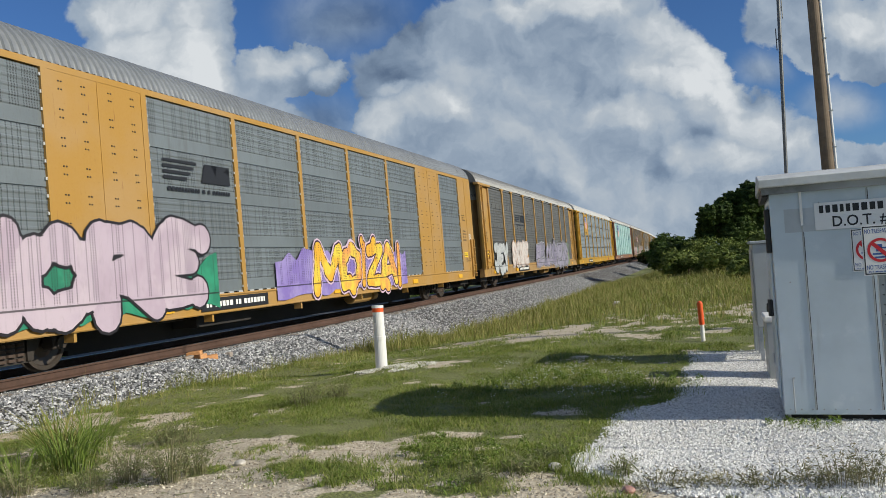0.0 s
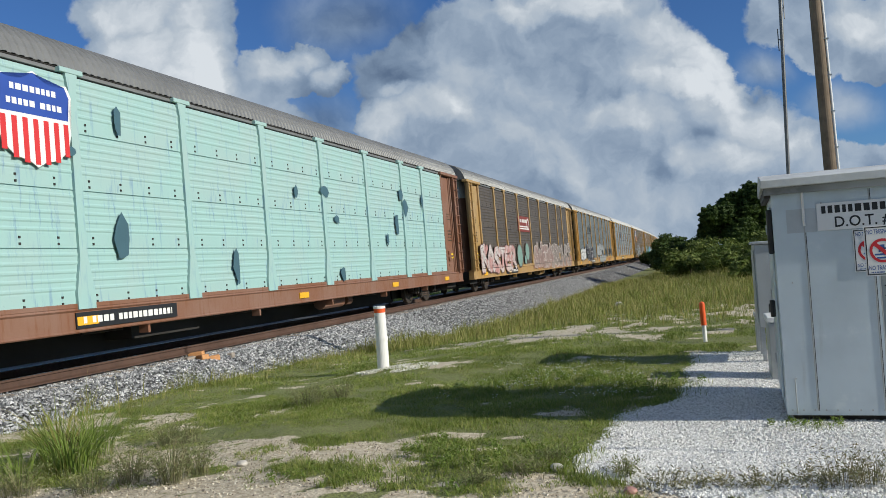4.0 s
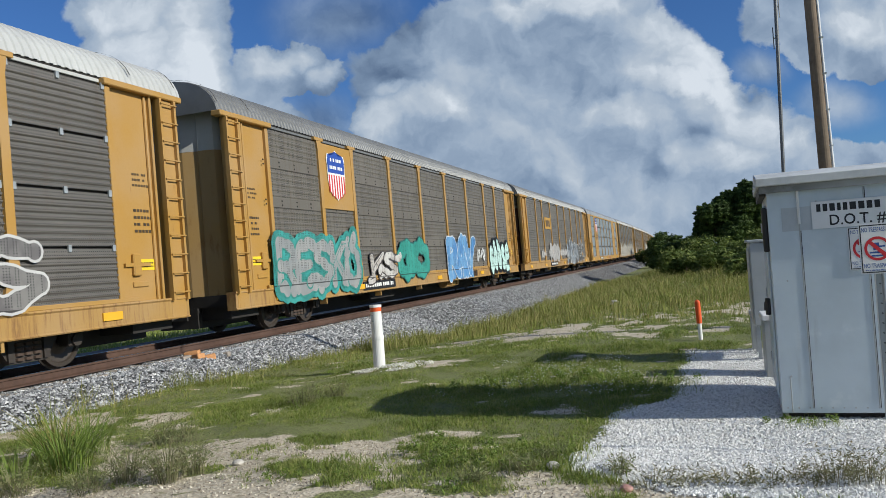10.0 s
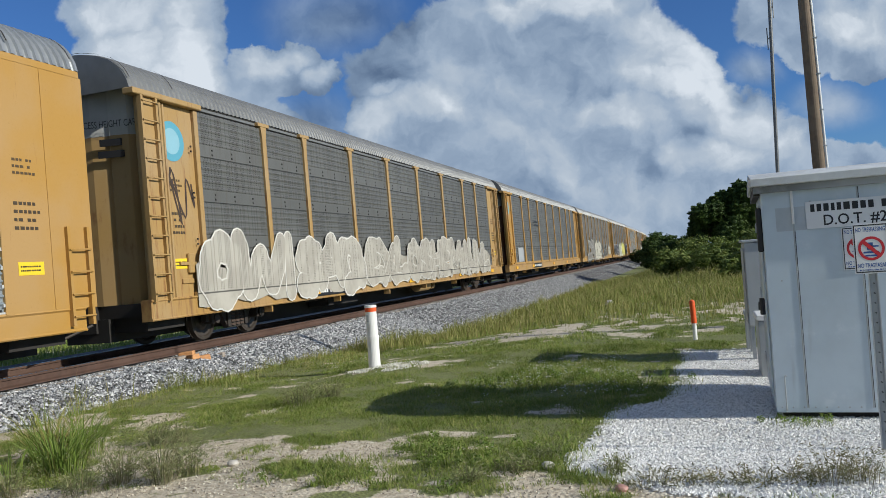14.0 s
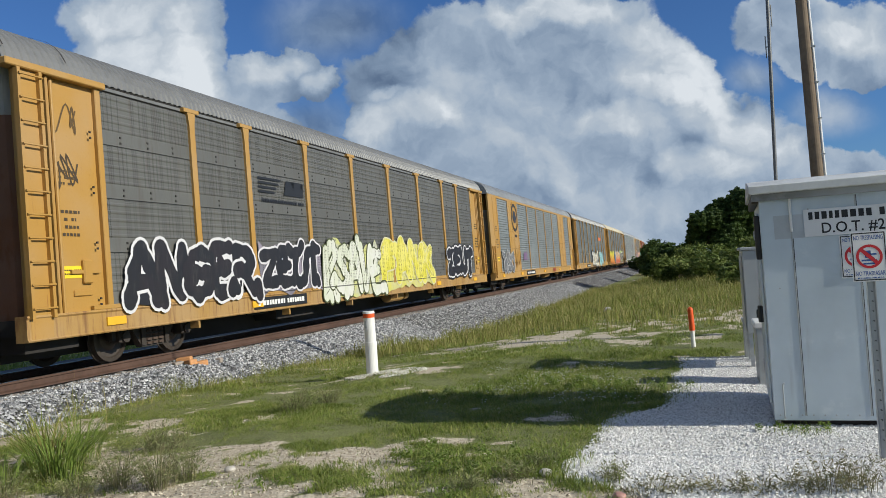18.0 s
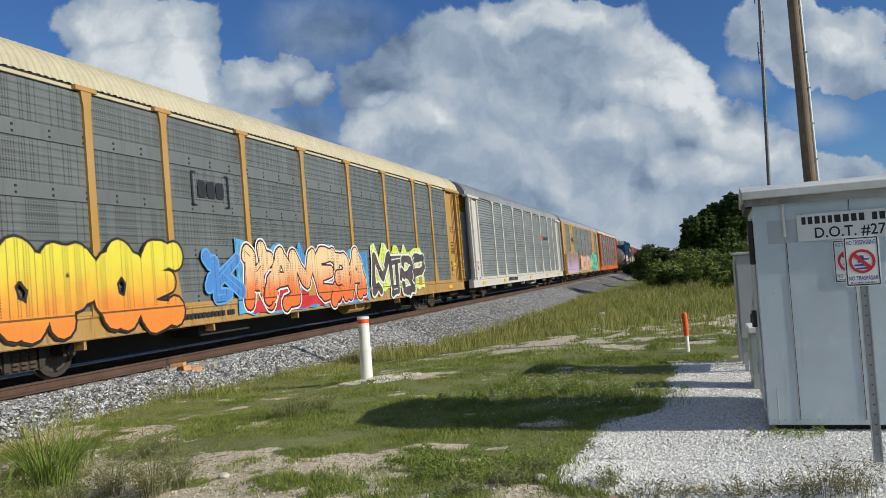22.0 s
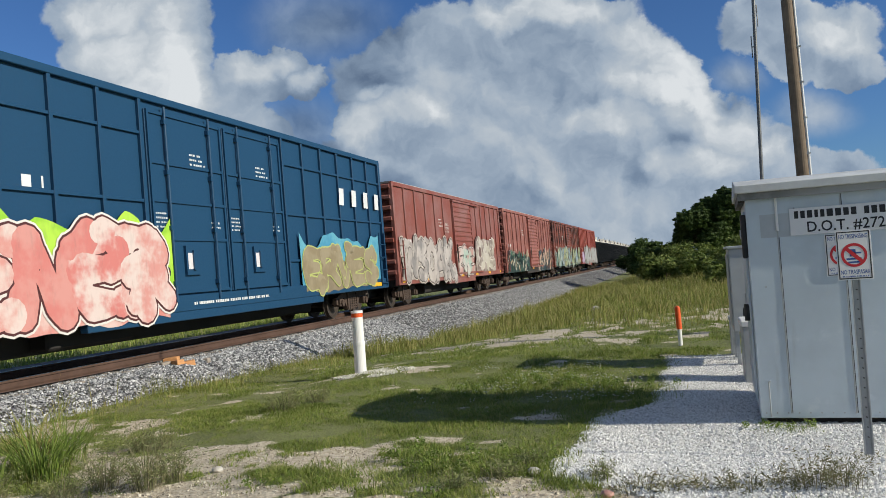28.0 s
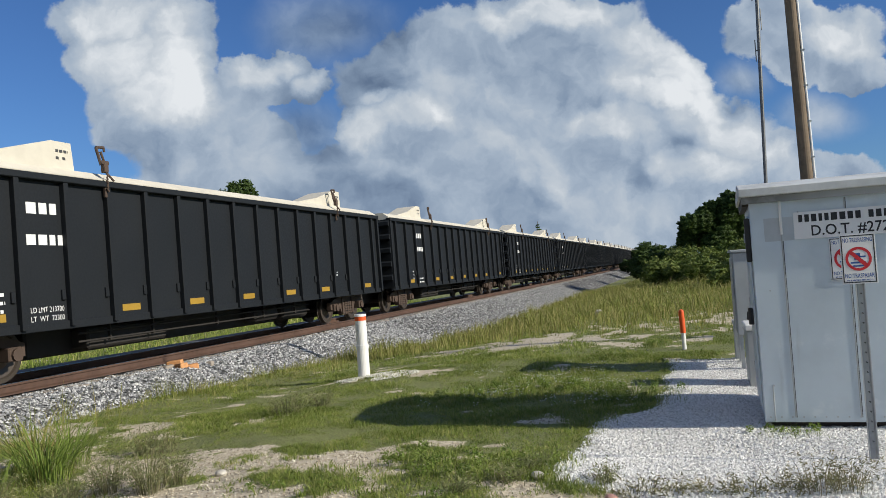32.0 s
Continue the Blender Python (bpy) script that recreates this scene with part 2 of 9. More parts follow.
def stained(name, color, stain, z0, z1, most):
    """Weathered paint with ragged patches of another tone between two heights, running down in drips."""
    m, nd = material(name)
    v = coords(nd)
    z = nd.n("ShaderNodeSeparateXYZ", {0: v}).outputs[2]
    patch = nd.noise(nd.n("ShaderNodeMapping", {"Vector": v, "Scale": (1, 1.5, 0.55)}).outputs[0], 1.7, 4, 0.5, 0.4)
    drip = nd.noise(nd.n("ShaderNodeMapping", {"Vector": v, "Scale": (1, 9.0, 0.5)}).outputs[0], 1.5, 4, 0.6)
    big, fine = nd.noise(v, 0.8, 3), nd.noise(v, 24.0, 4, 0.7)
    c = nd.mix(nd.ramp(big, 0.35, 0.7, 0.0, 0.4), color, tuple(min(1, 0.8 * x + 0.07) for x in color))
    band = nd.math("MULTIPLY", nd.ramp(z, z0 - 0.35, z0 + 0.35), nd.ramp(z, z1 + 0.25, z1 - 0.1))
    where = nd.math("MULTIPLY", nd.ramp(nd.math("ADD", patch, nd.math("MULTIPLY", nd.math("SUBTRACT", drip, 0.5), 0.35)), most, most + 0.08), band)
    c = nd.mix(nd.math("MULTIPLY", where, 0.85), c, stain)
    c = nd.mix(nd.ramp(drip, 0.6, 0.8, 0, 0.5), c, tuple(0.5 * x for x in color))
    c = nd.mix(nd.ramp(fine, 0.62, 0.8, 0, 0.35), c, (0.09, 0.05, 0.035))
    finish(nd, c, nd.ramp(fine, 0.2, 0.8, 0.45, 0.7), 0.0, nd.math("ADD", fine, patch), 0.12, 0.01, 0.35)
    return m


def plain(name, color, rough=0.5, metal=0.0, vary=0.15, scale=8.0, bump=0.1, dist=0.005):
    m, nd = material(name)
    v = coords(nd)
    a = nd.noise(v, scale, 5, 0.6)
    b = nd.noise(v, scale * 0.13, 3)
    c = nd.mix(nd.ramp(a, 0.3, 0.75, 0, vary * 2.5), color, tuple(x * 0.6 for x in color))
    c = nd.mix(nd.ramp(b, 0.35, 0.7, 0, vary * 2), c, tuple(min(1, x * 1.25 + 0.01) for x in color))
    finish(nd, c, rough, metal, a, bump, dist)
    return m


YELLOW = painted("rail_yellow_paint", (0.385, 0.212, 0.045), 0.3)
SILL_OLD = painted("rust_streaked_yellow_paint", (0.36, 0.21, 0.060), 0.75, rust_color=(0.15, 0.065, 0.03))
YELLOW_OLD = painted("faded_yellow_paint", (0.36, 0.225, 0.08), 0.6)
YELLOW_NEW = painted("fresh_yellow_paint", (0.42, 0.235, 0.020), 0.1, fade=0.03)
WHITE_CAR = painted("white_car_paint", (0.49, 0.465, 0.43), 0.12, fade=0.03)
ORANGE = painted("orange_car_paint", (0.50, 0.105, 0.014), 0.15, fade=0.02)
BLUE = painted("deep_blue_paint", (0.010, 0.052, 0.115), 0.06, rough=0.4, fade=0.0)
RED1 = painted("boxcar_red_paint", (0.225, 0.064, 0.047), 0.45, fade=0.16, rust_color=(0.11, 0.03, 0.02))
RED3 = painted("stained_red_paint", (0.16, 0.043, 0.029), 0.75, fade=0.1, rust_color=(0.06, 0.02, 0.014))
BLACK = painted("black_car_paint", (0.0085, 0.0105, 0.0135), 0.05, rough=0.6, fade=0.005, dirt=(0.02, 0.02, 0.02), rust_color=(0.02, 0.018, 0.016), spec=0.25)
TANK = painted("brown_tank_paint", (0.055, 0.036, 0.026), 0.3, rough=0.55, fade=0.03)
MAROON = painted("rusty_brown_paint", (0.20, 0.09, 0.05), 0.7)
ROOF_GREY = plain("galvanised_roof", (0.20, 0.20, 0.197), 0.5, 0.3, 0.2, 3)
ROOF_SILVER = plain("silver_ribbed_roof", (0.33, 0.34, 0.345), 0.42, 0.5, 0.2, 3)
ROOF_WHITE = plain("whitened_roof", (0.43, 0.43, 0.42), 0.6, 0.0, 0.12, 3)
ROOF_CREAM = plain("cream_roof", (0.46, 0.41, 0.29), 0.6, 0.0, 0.15, 3)
P_GREY = rack_panel("grey_side_screen", (0.185, 0.205, 0.205))
P_PALE = rack_panel("pale_galvanised_screen", (0.215, 0.245, 0.26), grime=0.18)
P_GREY2 = rack_panel("weathered_grey_screen", (0.17, 0.168, 0.155), grime=0.45)
P_BROWN = rack_panel("brown_weathered_screen", (0.105, 0.086, 0.068), metal=0.05, grime=0.6)
P_TAUPE = rack_panel("taupe_weathered_screen", (0.165, 0.148, 0.122), metal=0.05, grime=0.55)
P_SILVER = rack_panel("bright_galvanised_screen", (0.29, 0.34, 0.375), metal=0.35, grime=0.12)
P_DARK = rack_panel("dark_rust_screen", (0.155, 0.142, 0.128), metal=0.1, grime=0.5, holes="dense")
P_FEW = rack_panel("ribbed_grey_screen", (0.275, 0.30, 0.305), metal=0.3, grime=0.25, few=0.32)
P_LOUVRE = rack_panel("bright_pressed_screen", (0.33, 0.375, 0.405), metal=0.4, grime=0.1, holes="edges")
P_TEAL = painted("peeling_teal_screen", (0.30, 0.47, 0.45), 0.55, fade=0.25, rust_color=(0.14, 0.24, 0.38))
STEEL = plain("dark_truck_steel", (0.045, 0.036, 0.03), 0.65, 0.3, 0.3, 6)
RUST_STEEL = plain("rusty_truck_steel", (0.07, 0.045, 0.033), 0.75, 0.2, 0.35, 6)
WHEEL = plain("wheel_steel", (0.085, 0.068, 0.056), 0.5, 0.6, 0.3, 5)
# near-black: underframe grime, with the shade under and inside the cars mixed in
UNDER = plain("grime_and_shade_black", (0.018, 0.015, 0.013), 0.8, 0.0, 0.3, 5)
RAIL = plain("rusty_rail_steel", (0.095, 0.052, 0.036), 0.7, 0.2, 0.3, 9)
RAILHEAD = plain("polished_rail_head", (0.45, 0.43, 0.42), 0.25, 0.9, 0.1, 9)
TIE = plain("concrete_tie", (0.33, 0.28, 0.23), 0.85, 0, 0.25, 12, 0.3)
WOOD = plain("splintered_wood", (0.62, 0.30, 0.12), 0.8, 0, 0.3, 20, 0.4)
# oil-dark ballast, darkened further to carry the shade under the train
BALLAST_M = plain("shade_darkened_ballast", (0.075, 0.072, 0.07), 0.9, 0, 0.4, 18, 0.8, 0.03)
CONCRETE = plain("pale_concrete_load", (0.56, 0.52, 0.44), 0.85, 0, 0.12, 3, 0.2)


def hut_material():
    """Pale sheet aluminium with smudges, rain streaks and dull patches."""
    m, nd = material("brushed_aluminium_hut")
    v = coords(nd)
    big, mid = nd.noise(v, 1.1, 4, 0.6), nd.noise(v, 3.6, 5, 0.65)
    streak = nd.noise(nd.n("ShaderNodeMapping", {"Vector": v, "Scale": (6, 6, 0.5)}).outputs[0], 1.6, 5, 0.6)
    fine = nd.noise(v, 60.0, 3, 0.6)
    c = nd.mix(nd.ramp(big, 0.4, 0.68, 0, 0.75), (0.55, 0.625, 0.675), (0.46, 0.525, 0.57))
    c = nd.mix(nd.ramp(mid, 0.56, 0.72, 0, 0.5), c, (0.70, 0.745, 0.77))
    c = nd.mix(nd.ramp(streak, 0.58, 0.8, 0, 0.45), c, (0.36, 0.39, 0.40))
    c = nd.mix(nd.ramp(fine, 0.6, 0.8, 0, 0.15), c, (0.3, 0.32, 0.33))
    finish(nd, c, nd.ramp(mid, 0.3, 0.7, 0.36, 0.6), 0.12, nd.math("ADD", mid, fine), 0.06, 0.006)
    return m


HUT = hut_material()
HUT_ROOF = plain("weathered_hut_roof", (0.56, 0.57, 0.56), 0.6, 0.1, 0.3, 9)
CABINET = plain("grey_cabinet_paint", (0.38, 0.40, 0.40), 0.5, 0.1, 0.1, 4)
BLACKP = plain("black_plastic", (0.02, 0.02, 0.02), 0.5, 0, 0.1)
GALV = plain("galvanised_post", (0.42, 0.44, 0.45), 0.42, 0.35, 0.25, 12)
MAST = plain("dull_mast_steel", (0.13, 0.135, 0.14), 0.5, 0.3, 0.2, 12)
POLE = plain("weathered_pole_wood", (0.17, 0.125, 0.085), 0.85, 0, 0.3, 14, 0.5)
PVC = plain("white_plastic_pipe", (0.76, 0.75, 0.72), 0.45, 0, 0.06, 6)
ORANGE_P = plain("orange_marker_plastic", (0.75, 0.10, 0.015), 0.45, 0, 0.08)
SIGN_W = plain("white_sign_sheet", (0.74, 0.74, 0.74), 0.45, 0, 0.05)
SIGN_B = plain("blue_sign_ink", (0.03, 0.09, 0.30), 0.5, 0, 0.05)
SIGN_R = plain("red_sign_ink", (0.55, 0.02, 0.03), 0.5, 0, 0.05)
INK = plain("black_ink", (0.015, 0.015, 0.017), 0.5, 0, 0.1)
_ink = {}


def ink(color, name="spray_paint"):
    key = tuple(color)
    if key not in _ink:
        _ink[key] = plain(name, color, 0.5, 0, 0.12, 2.0)
    return _ink[key]


# ---- mesh helpers ----
def mesh_from(name, verts, faces, mat, smooth=False):
    me = bpy.data.meshes.new(name)
    me.from_pydata([tuple(v) for v in verts] if not isinstance(verts, np.ndarray) else verts.tolist(), [], faces.tolist() if isinstance(faces, np.ndarray) else faces)
    me.materials.append(mat)
    if smooth:
        me.shade_smooth()
    return me


def link(name, me, parent=None, label="", m=None):
    ob = new(name, me)
    if parent is not None:
        ob.parent = parent
    if m is not None:
        ob.matrix_basis = m
    if label:
        ob["label"] = label
    return ob


def part(name, bm, mat, parent, label="", smooth=False):
    """One bmesh as one mesh object under a thing or a part."""
    me = bpy.data.meshes.new(name)
    bm.to_mesh(me)
    bm.free()
    for x in mat if isinstance(mat, (list, tuple)) else [mat]:
        me.materials.append(x)
    if smooth:
        me.shade_smooth()
    return link(name, me, parent, label)


def box(bm, x0, x1, y0, y1, z0, z1, bevel=0.0):
    r = bmesh.ops.create_cube(bm, size=1, matrix=Matrix.LocRotScale(((x0 + x1) / 2, (y0 + y1) / 2, (z0 + z1) / 2), None, (abs(x1 - x0), abs(y1 - y0), abs(z1 - z0))))
    if bevel:
        edges = list({e for v in r["verts"] for e in v.link_edges})
        bmesh.ops.bevel(bm, geom=edges, offset=bevel, segments=1, affect="EDGES")


def boxes(*dims, bevel=0.0):
    bm = bmesh.new()
    for d in dims:
        box(bm, *d, bevel=bevel)
    return bm


def tube(bm, a, b, r0, r1=None, n=10, cap=True):
    a, b = Vector(a), Vector(b)
    d = b - a
    q = d.to_track_quat("Z", "Y").to_matrix().to_4x4()
    bmesh.ops.create_cone(bm, cap_ends=cap, segments=n, radius1=r0, radius2=r0 if r1 is None else r1, depth=d.length, matrix=Matrix.Translation((a + b) / 2) @ q)


def lathe_x(bm, prof, n=28, c=(0, 0, 0)):
    """Revolve (x, r) pairs round the x axis through c."""
    rings = []
    for x, r in prof:
        rings.append([bm.verts.new((c[0] + x, c[1] + r * math.cos(2 * math.pi * k / n), c[2] + r * math.sin(2 * math.pi * k / n))) for k in range(n)])
    for a, b in zip(rings, rings[1:]):
        for k in range(n):
            bm.faces.new((a[k], a[(k + 1) % n], b[(k + 1) % n], b[k]))
    bm.faces.new(rings[0][::-1])
    bm.faces.new(rings[-1])


def extrude_profile(bm, prof, axis, a, b, closed=True):
    """Sweep a 2D profile along an axis ('x': prof is y,z; 'y': prof is x,z)."""
    def vert(p, t):
        return bm.verts.new((t, p[0], p[1]) if axis == "x" else (p[0], t, p[1]))
    r0, r1 = [vert(p, a) for p in prof], [vert(p, b) for p in prof]
    n = len(prof)
    for k in range(n if closed else n - 1):
        bm.faces.new((r0[k], r0[(k + 1) % n], r1[(k + 1) % n], r1[k]))
    if closed:
        bm.faces.new(r0[::-1])
        bm.faces.new(r1)


# ---- the line of the track ----
TRACK_X, TRACK_Z, CURVE, BANK = -11.185, 0.2956, 0.0002, 0.01725


def track_pose(s):
    """The pose of the track at s metres along it: x to the near side, y away, z up from the rail top."""
    th = CURVE * max(s, 0)
    x, y = TRACK_X - (1 - math.cos(th)) / CURVE, (math.sin(th) / CURVE if s > 0 else s)
    side, up, ahead = Vector((math.cos(th), math.sin(th), 0)), Vector((0, 0, 1)), Vector((-math.sin(th), math.cos(th), 0))
    l, u = math.cos(BANK) * side + math.sin(BANK) * up, math.cos(BANK) * up - math.sin(BANK) * side
    m = Matrix((l, ahead, u)).transposed().to_4x4()
    m.translation = (x, y, TRACK_Z)
    return m


def train_shift(t):
    return 33.551 - 21.9171 * t - 0.007731 * t * t + 0.00003032 * t ** 3


CARS = []       # (thing, distance of its middle behind the first coupling)


# ---- ground ----
def smooth(a, b, x):
    t = np.clip((x - a) / (b - a), 0, 1)
    return t * t * (3 - 2 * t)


def wobble(x, y, s, seed=0.0):
    """Cheap smooth relief from sines, -1 to 1."""
    return (np.sin(x * s + 1.3 * seed + 1.7 * np.sin(y * s * 0.7 + seed)) + np.sin(y * s * 1.31 - 0.8 * seed + 1.4 * np.sin(x * s * 0.9 + 2 * seed)) + np.sin((x + y) * s * 0.77 + 3 * seed)) / 3


def speckle(x, y, s, seed=0):
    """Fractal value noise, 0 to 1."""
    x, y = np.asarray(x, float), np.asarray(y, float)
    out, amp, tot = 0.0, 1.0, 0.0
    for o in range(4):
        X, Y = x * s * 2 ** o + 17.3 * seed, y * s * 2 ** o - 9.1 * seed
        i, j = np.floor(X), np.floor(Y)
        u, v = X - i, Y - j
        u, v = u * u * (3 - 2 * u), v * v * (3 - 2 * v)
        h = lambda a, b: np.modf(np.abs(np.sin(a * 12.9898 + b * 78.233 + o * 3.7 + seed) * 43758.5453))[0]
        q = (h(i, j) * (1 - u) + h(i + 1, j) * u) * (1 - v) + (h(i, j + 1) * (1 - u) + h(i + 1, j + 1) * u) * v
        out, tot, amp = out + amp * q, tot + amp, amp * 0.62
    return out / tot


def ground_z(x, y):
    x, y = np.asarray(x, float), np.asarray(y, float)
    fall = -(0.16 + 0.50 * smooth(9, 30, y)) * smooth(-2.5, -7.6, x)
    bumps = 0.03 * wobble(x, y, 1.1) + 0.012 * wobble(x, y, 4.1, 2.0)
    rise = 0.45 * smooth(18, 45, y) * smooth(-5.0, 1.0, x) * smooth(260, 90, y)
    beyond = -0.30 * smooth(-13.5, -17, x)
    hollow = -0.085 * smooth(-4.6, -3.0, x) * smooth(6.0, 7.2, y) * smooth(14.5, 11.0, y)
    mound = 0.05 * np.exp(-((x + 5.2) / 0.6) ** 2 - ((y - 12.45) / 0.6) ** 2)
    return mound + fall + bumps * smooth(0.9, 0.2, x) + rise + beyond + hollow


def axis_steps(lo, hi, fine_lo, fine_hi, step, grow=1.18):
    a = list(np.arange(fine_lo, fine_hi + 1e-6, step))
    d = step
    while a[-1] < hi:
        d *= grow
        a.append(a[-1] + d)
    d = step
    while a[0] > lo:
        d *= grow
        a.insert(0, a[0] - d)
    return np.array(a)


def gravel_mask(x, y):
    """Above 0 on the bed of white gravel round the hut."""
    e = 0.13 * wobble(x, y, 2.6, 1.0) + 0.05 * wobble(x, y, 8.0, 3.0)
    left = -1.12 + 0.68 * smooth(8.4, 9.4, y) + 0.9 * smooth(6.1, 5.2, y)
    return np.minimum(x - left, np.minimum(y - 5.35, 13.1 - y)) + e


# bare patches: centre, half-widths, strength
PATCHES = [(-5.25, 12.4, 0.75, 0.36, 1.0), (-2.9, 16.7, 2.3, 1.35, 1.0), (-0.1, 20.2, 1.5, 1.0, 0.75), (1.2, 20.6, 1.4, 1.3, 1.3), (-3.0, 6.4, 0.42, 0.55, 1.2), (-4.6, 6.5, 1.3, 0.55, 0.95), (-6.2, 6.9, 0.9, 0.4, 1.0),
           (-2.2, 5.2, 2.6, 0.45, 1.0), (-3.8, 5.3, 0.9, 0.6, 1.0), (-5.2, 5.0, 1.6, 0.5, 1.2), (-2.1, 7.45, 0.5, 0.13, 0.7), (-1.7, 8.6, 0.35, 0.16, 0.8), (-3.0, 4.2, 6.0, 0.7, 1.5), (-8.2, 8.4, 1.4, 0.8, 0.9), (-2.86, 24.6, 0.5, 0.3, 0.8)]


def bare(x, y):
    """0 to 1: how bare of grass the soil is."""
    n = 5.0 * (speckle(x, y, 2.3, 3) - 0.5)
    b = np.full(np.shape(x), -0.42)
    for cx, cy, rx, ry, k in PATCHES:
        d = np.sqrt(((x - cx) / rx) ** 2 + ((y - cy) / ry) ** 2)
        b = np.maximum(b, k * (1.1 - 0.75 * d))
    return smooth(0.05, 0.6, b + 0.72 * n)


def ground_material():
    m, nd = material("grassy_soil")
    v = coords(nd)
    big, mid, fine = nd.noise(v, 0.35, 4), nd.noise(v, 1.6, 5, 0.6), nd.noise(v, 14.0, 5, 0.7)
    stones = nd.n("ShaderNodeTexVoronoi", {"Vector": v, "Scale": 34.0}).outputs[0]
    grass = nd.mix(nd.ramp(mid, 0.3, 0.7), (0.085, 0.10, 0.028), (0.165, 0.17, 0.06))
    grass = nd.mix(nd.ramp(fine, 0.4, 0.75, 0, 0.6), grass, (0.20, 0.175, 0.085))
    blade = nd.noise(v, 75.0, 3, 0.7)
    grass = nd.mix(nd.ramp(blade, 0.42, 0.6, 0.0, 0.75), grass, (0.25, 0.28, 0.085))
    grass = nd.mix(nd.ramp(blade, 0.48, 0.36, 0.0, 0.8), grass, (0.035, 0.045, 0.014))
    sand = nd.mix(nd.ramp(fine, 0.3, 0.7), (0.38, 0.315, 0.22), (0.66, 0.575, 0.44))
    sand = nd.mix(nd.ramp(stones, 0.0, 0.35, 0.5, 0), sand, (0.20, 0.16, 0.11))
    worn = nd.n("ShaderNodeAttribute", attribute_name="bare").outputs["Fac"]
    bare = nd.ramp(nd.math("ADD", worn, nd.math("MULTIPLY", nd.math("SUBTRACT", fine, 0.5), 1.1)), 0.3, 0.6)
    c = nd.mix(bare, grass, sand)
    c = nd.mix(nd.n("ShaderNodeAttribute", attribute_name="gravel").outputs["Fac"], c, (0.66, 0.645, 0.61))
    finish(nd, c, 0.95, 0, nd.math("ADD", fine, nd.math("MULTIPLY", stones, 0.6)), 0.6, 0.03)
    return m


GROUND = ground_material()
gx, gy = axis_steps(-1500, 1500, -9, 5, 0.13), axis_steps(-300, 2600, 3.8, 24, 0.13)
GX, GY = np.meshgrid(gx, gy)
gv = np.stack([GX.ravel(), GY.ravel(), ground_z(GX, GY).ravel()], 1)
nx = len(gx)
ii = (np.arange(len(gy) - 1)[:, None] * nx + np.arange(nx - 1)[None]).ravel()
ground_mesh = mesh_from("ground", gv, np.stack([ii, ii + 1, ii + nx + 1, ii + nx], 1), GROUND, True)
ground_mesh.attributes.new("bare", "FLOAT", "POINT").data.foreach_set("value", bare(gv[:, 0], gv[:, 1]).astype(np.float32))
ground_mesh.attributes.new("gravel", "FLOAT", "POINT").data.foreach_set("value", smooth(-0.05, 0.12, gravel_mask(gv[:, 0], gv[:, 1])).astype(np.float32))
ground = tagged(link("ground", ground_mesh), "patchy grass over sandy soil beside the railway", "ground", kind="structure")

# ---- track: ballast bed, ties, rails ----
S_TRACK = [-14 + 2.0 * k for k in range(60)] + [106 + 12 * k for k in range(60)]


def sweep_track(name, prof, mat, parent, steps=S_TRACK, closed=True):
    bm = bmesh.new()
    rings = []
    for s in steps:
        m = track_pose(s)
        rings.append([bm.verts.new(m @ Vector((x, 0, z))) for x, z in prof])
    n = len(prof)
    for a, b in zip(rings, rings[1:]):
        for k in range(n if closed else n - 1):
            bm.faces.new((a[k], b[k], b[(k + 1) % n], a[(k + 1) % n]))
    if closed:
        bm.faces.new(rings[0])
        bm.faces.new(rings[-1][::-1])
    return part(name, bm, mat, parent)


railway = tagged(new("railway_track"), "single track of rusty rails on concrete ties in grey ballast", "railway track", kind="structure")
# the wide far shelf is added so the ground behind the train stays dark
sweep_track("ballast_bed", [(4.75, -1.44), (1.75, -0.24), (-1.75, -0.24), (-2.5, -0.46), (-7.2, -0.52), (-7.8, -0.9), (-7.8, -1.8), (4.75, -1.8)], BALLAST_M, railway)
for sx_ in (-1, 1):
    c = sx_ * 0.753
    sweep_track("rail", [(c - .075, -.172), (c + .075, -.172), (c + .07, -.155), (c + .012, -.13), (c + .012, -.045), (c + .037, -.035), (c + .037, -.006), (c + .03, -.002), (c - .03, -.002), (c - .037, -.006), (c - .037, -.035), (c - .012, -.045), (c - .012, -.13), (c - .07, -.155)], RAIL, railway)
    sweep_track("rail_head", [(c - .028, -.004), (c + .028, -.004), (c + .02, 0.0), (c - .02, 0.0)], RAILHEAD, railway)
tie_bm = boxes((-1.3, 1.3, -.13, .13, -.40, -.20), bevel=0.02)
tie_me = bpy.data.meshes.new("tie")
tie_bm.to_mesh(tie_me)
tie_me.materials.append(TIE)
for k in range(150):
    link("tie", tie_me, railway, "", track_pose(-8 + 0.61 * k))


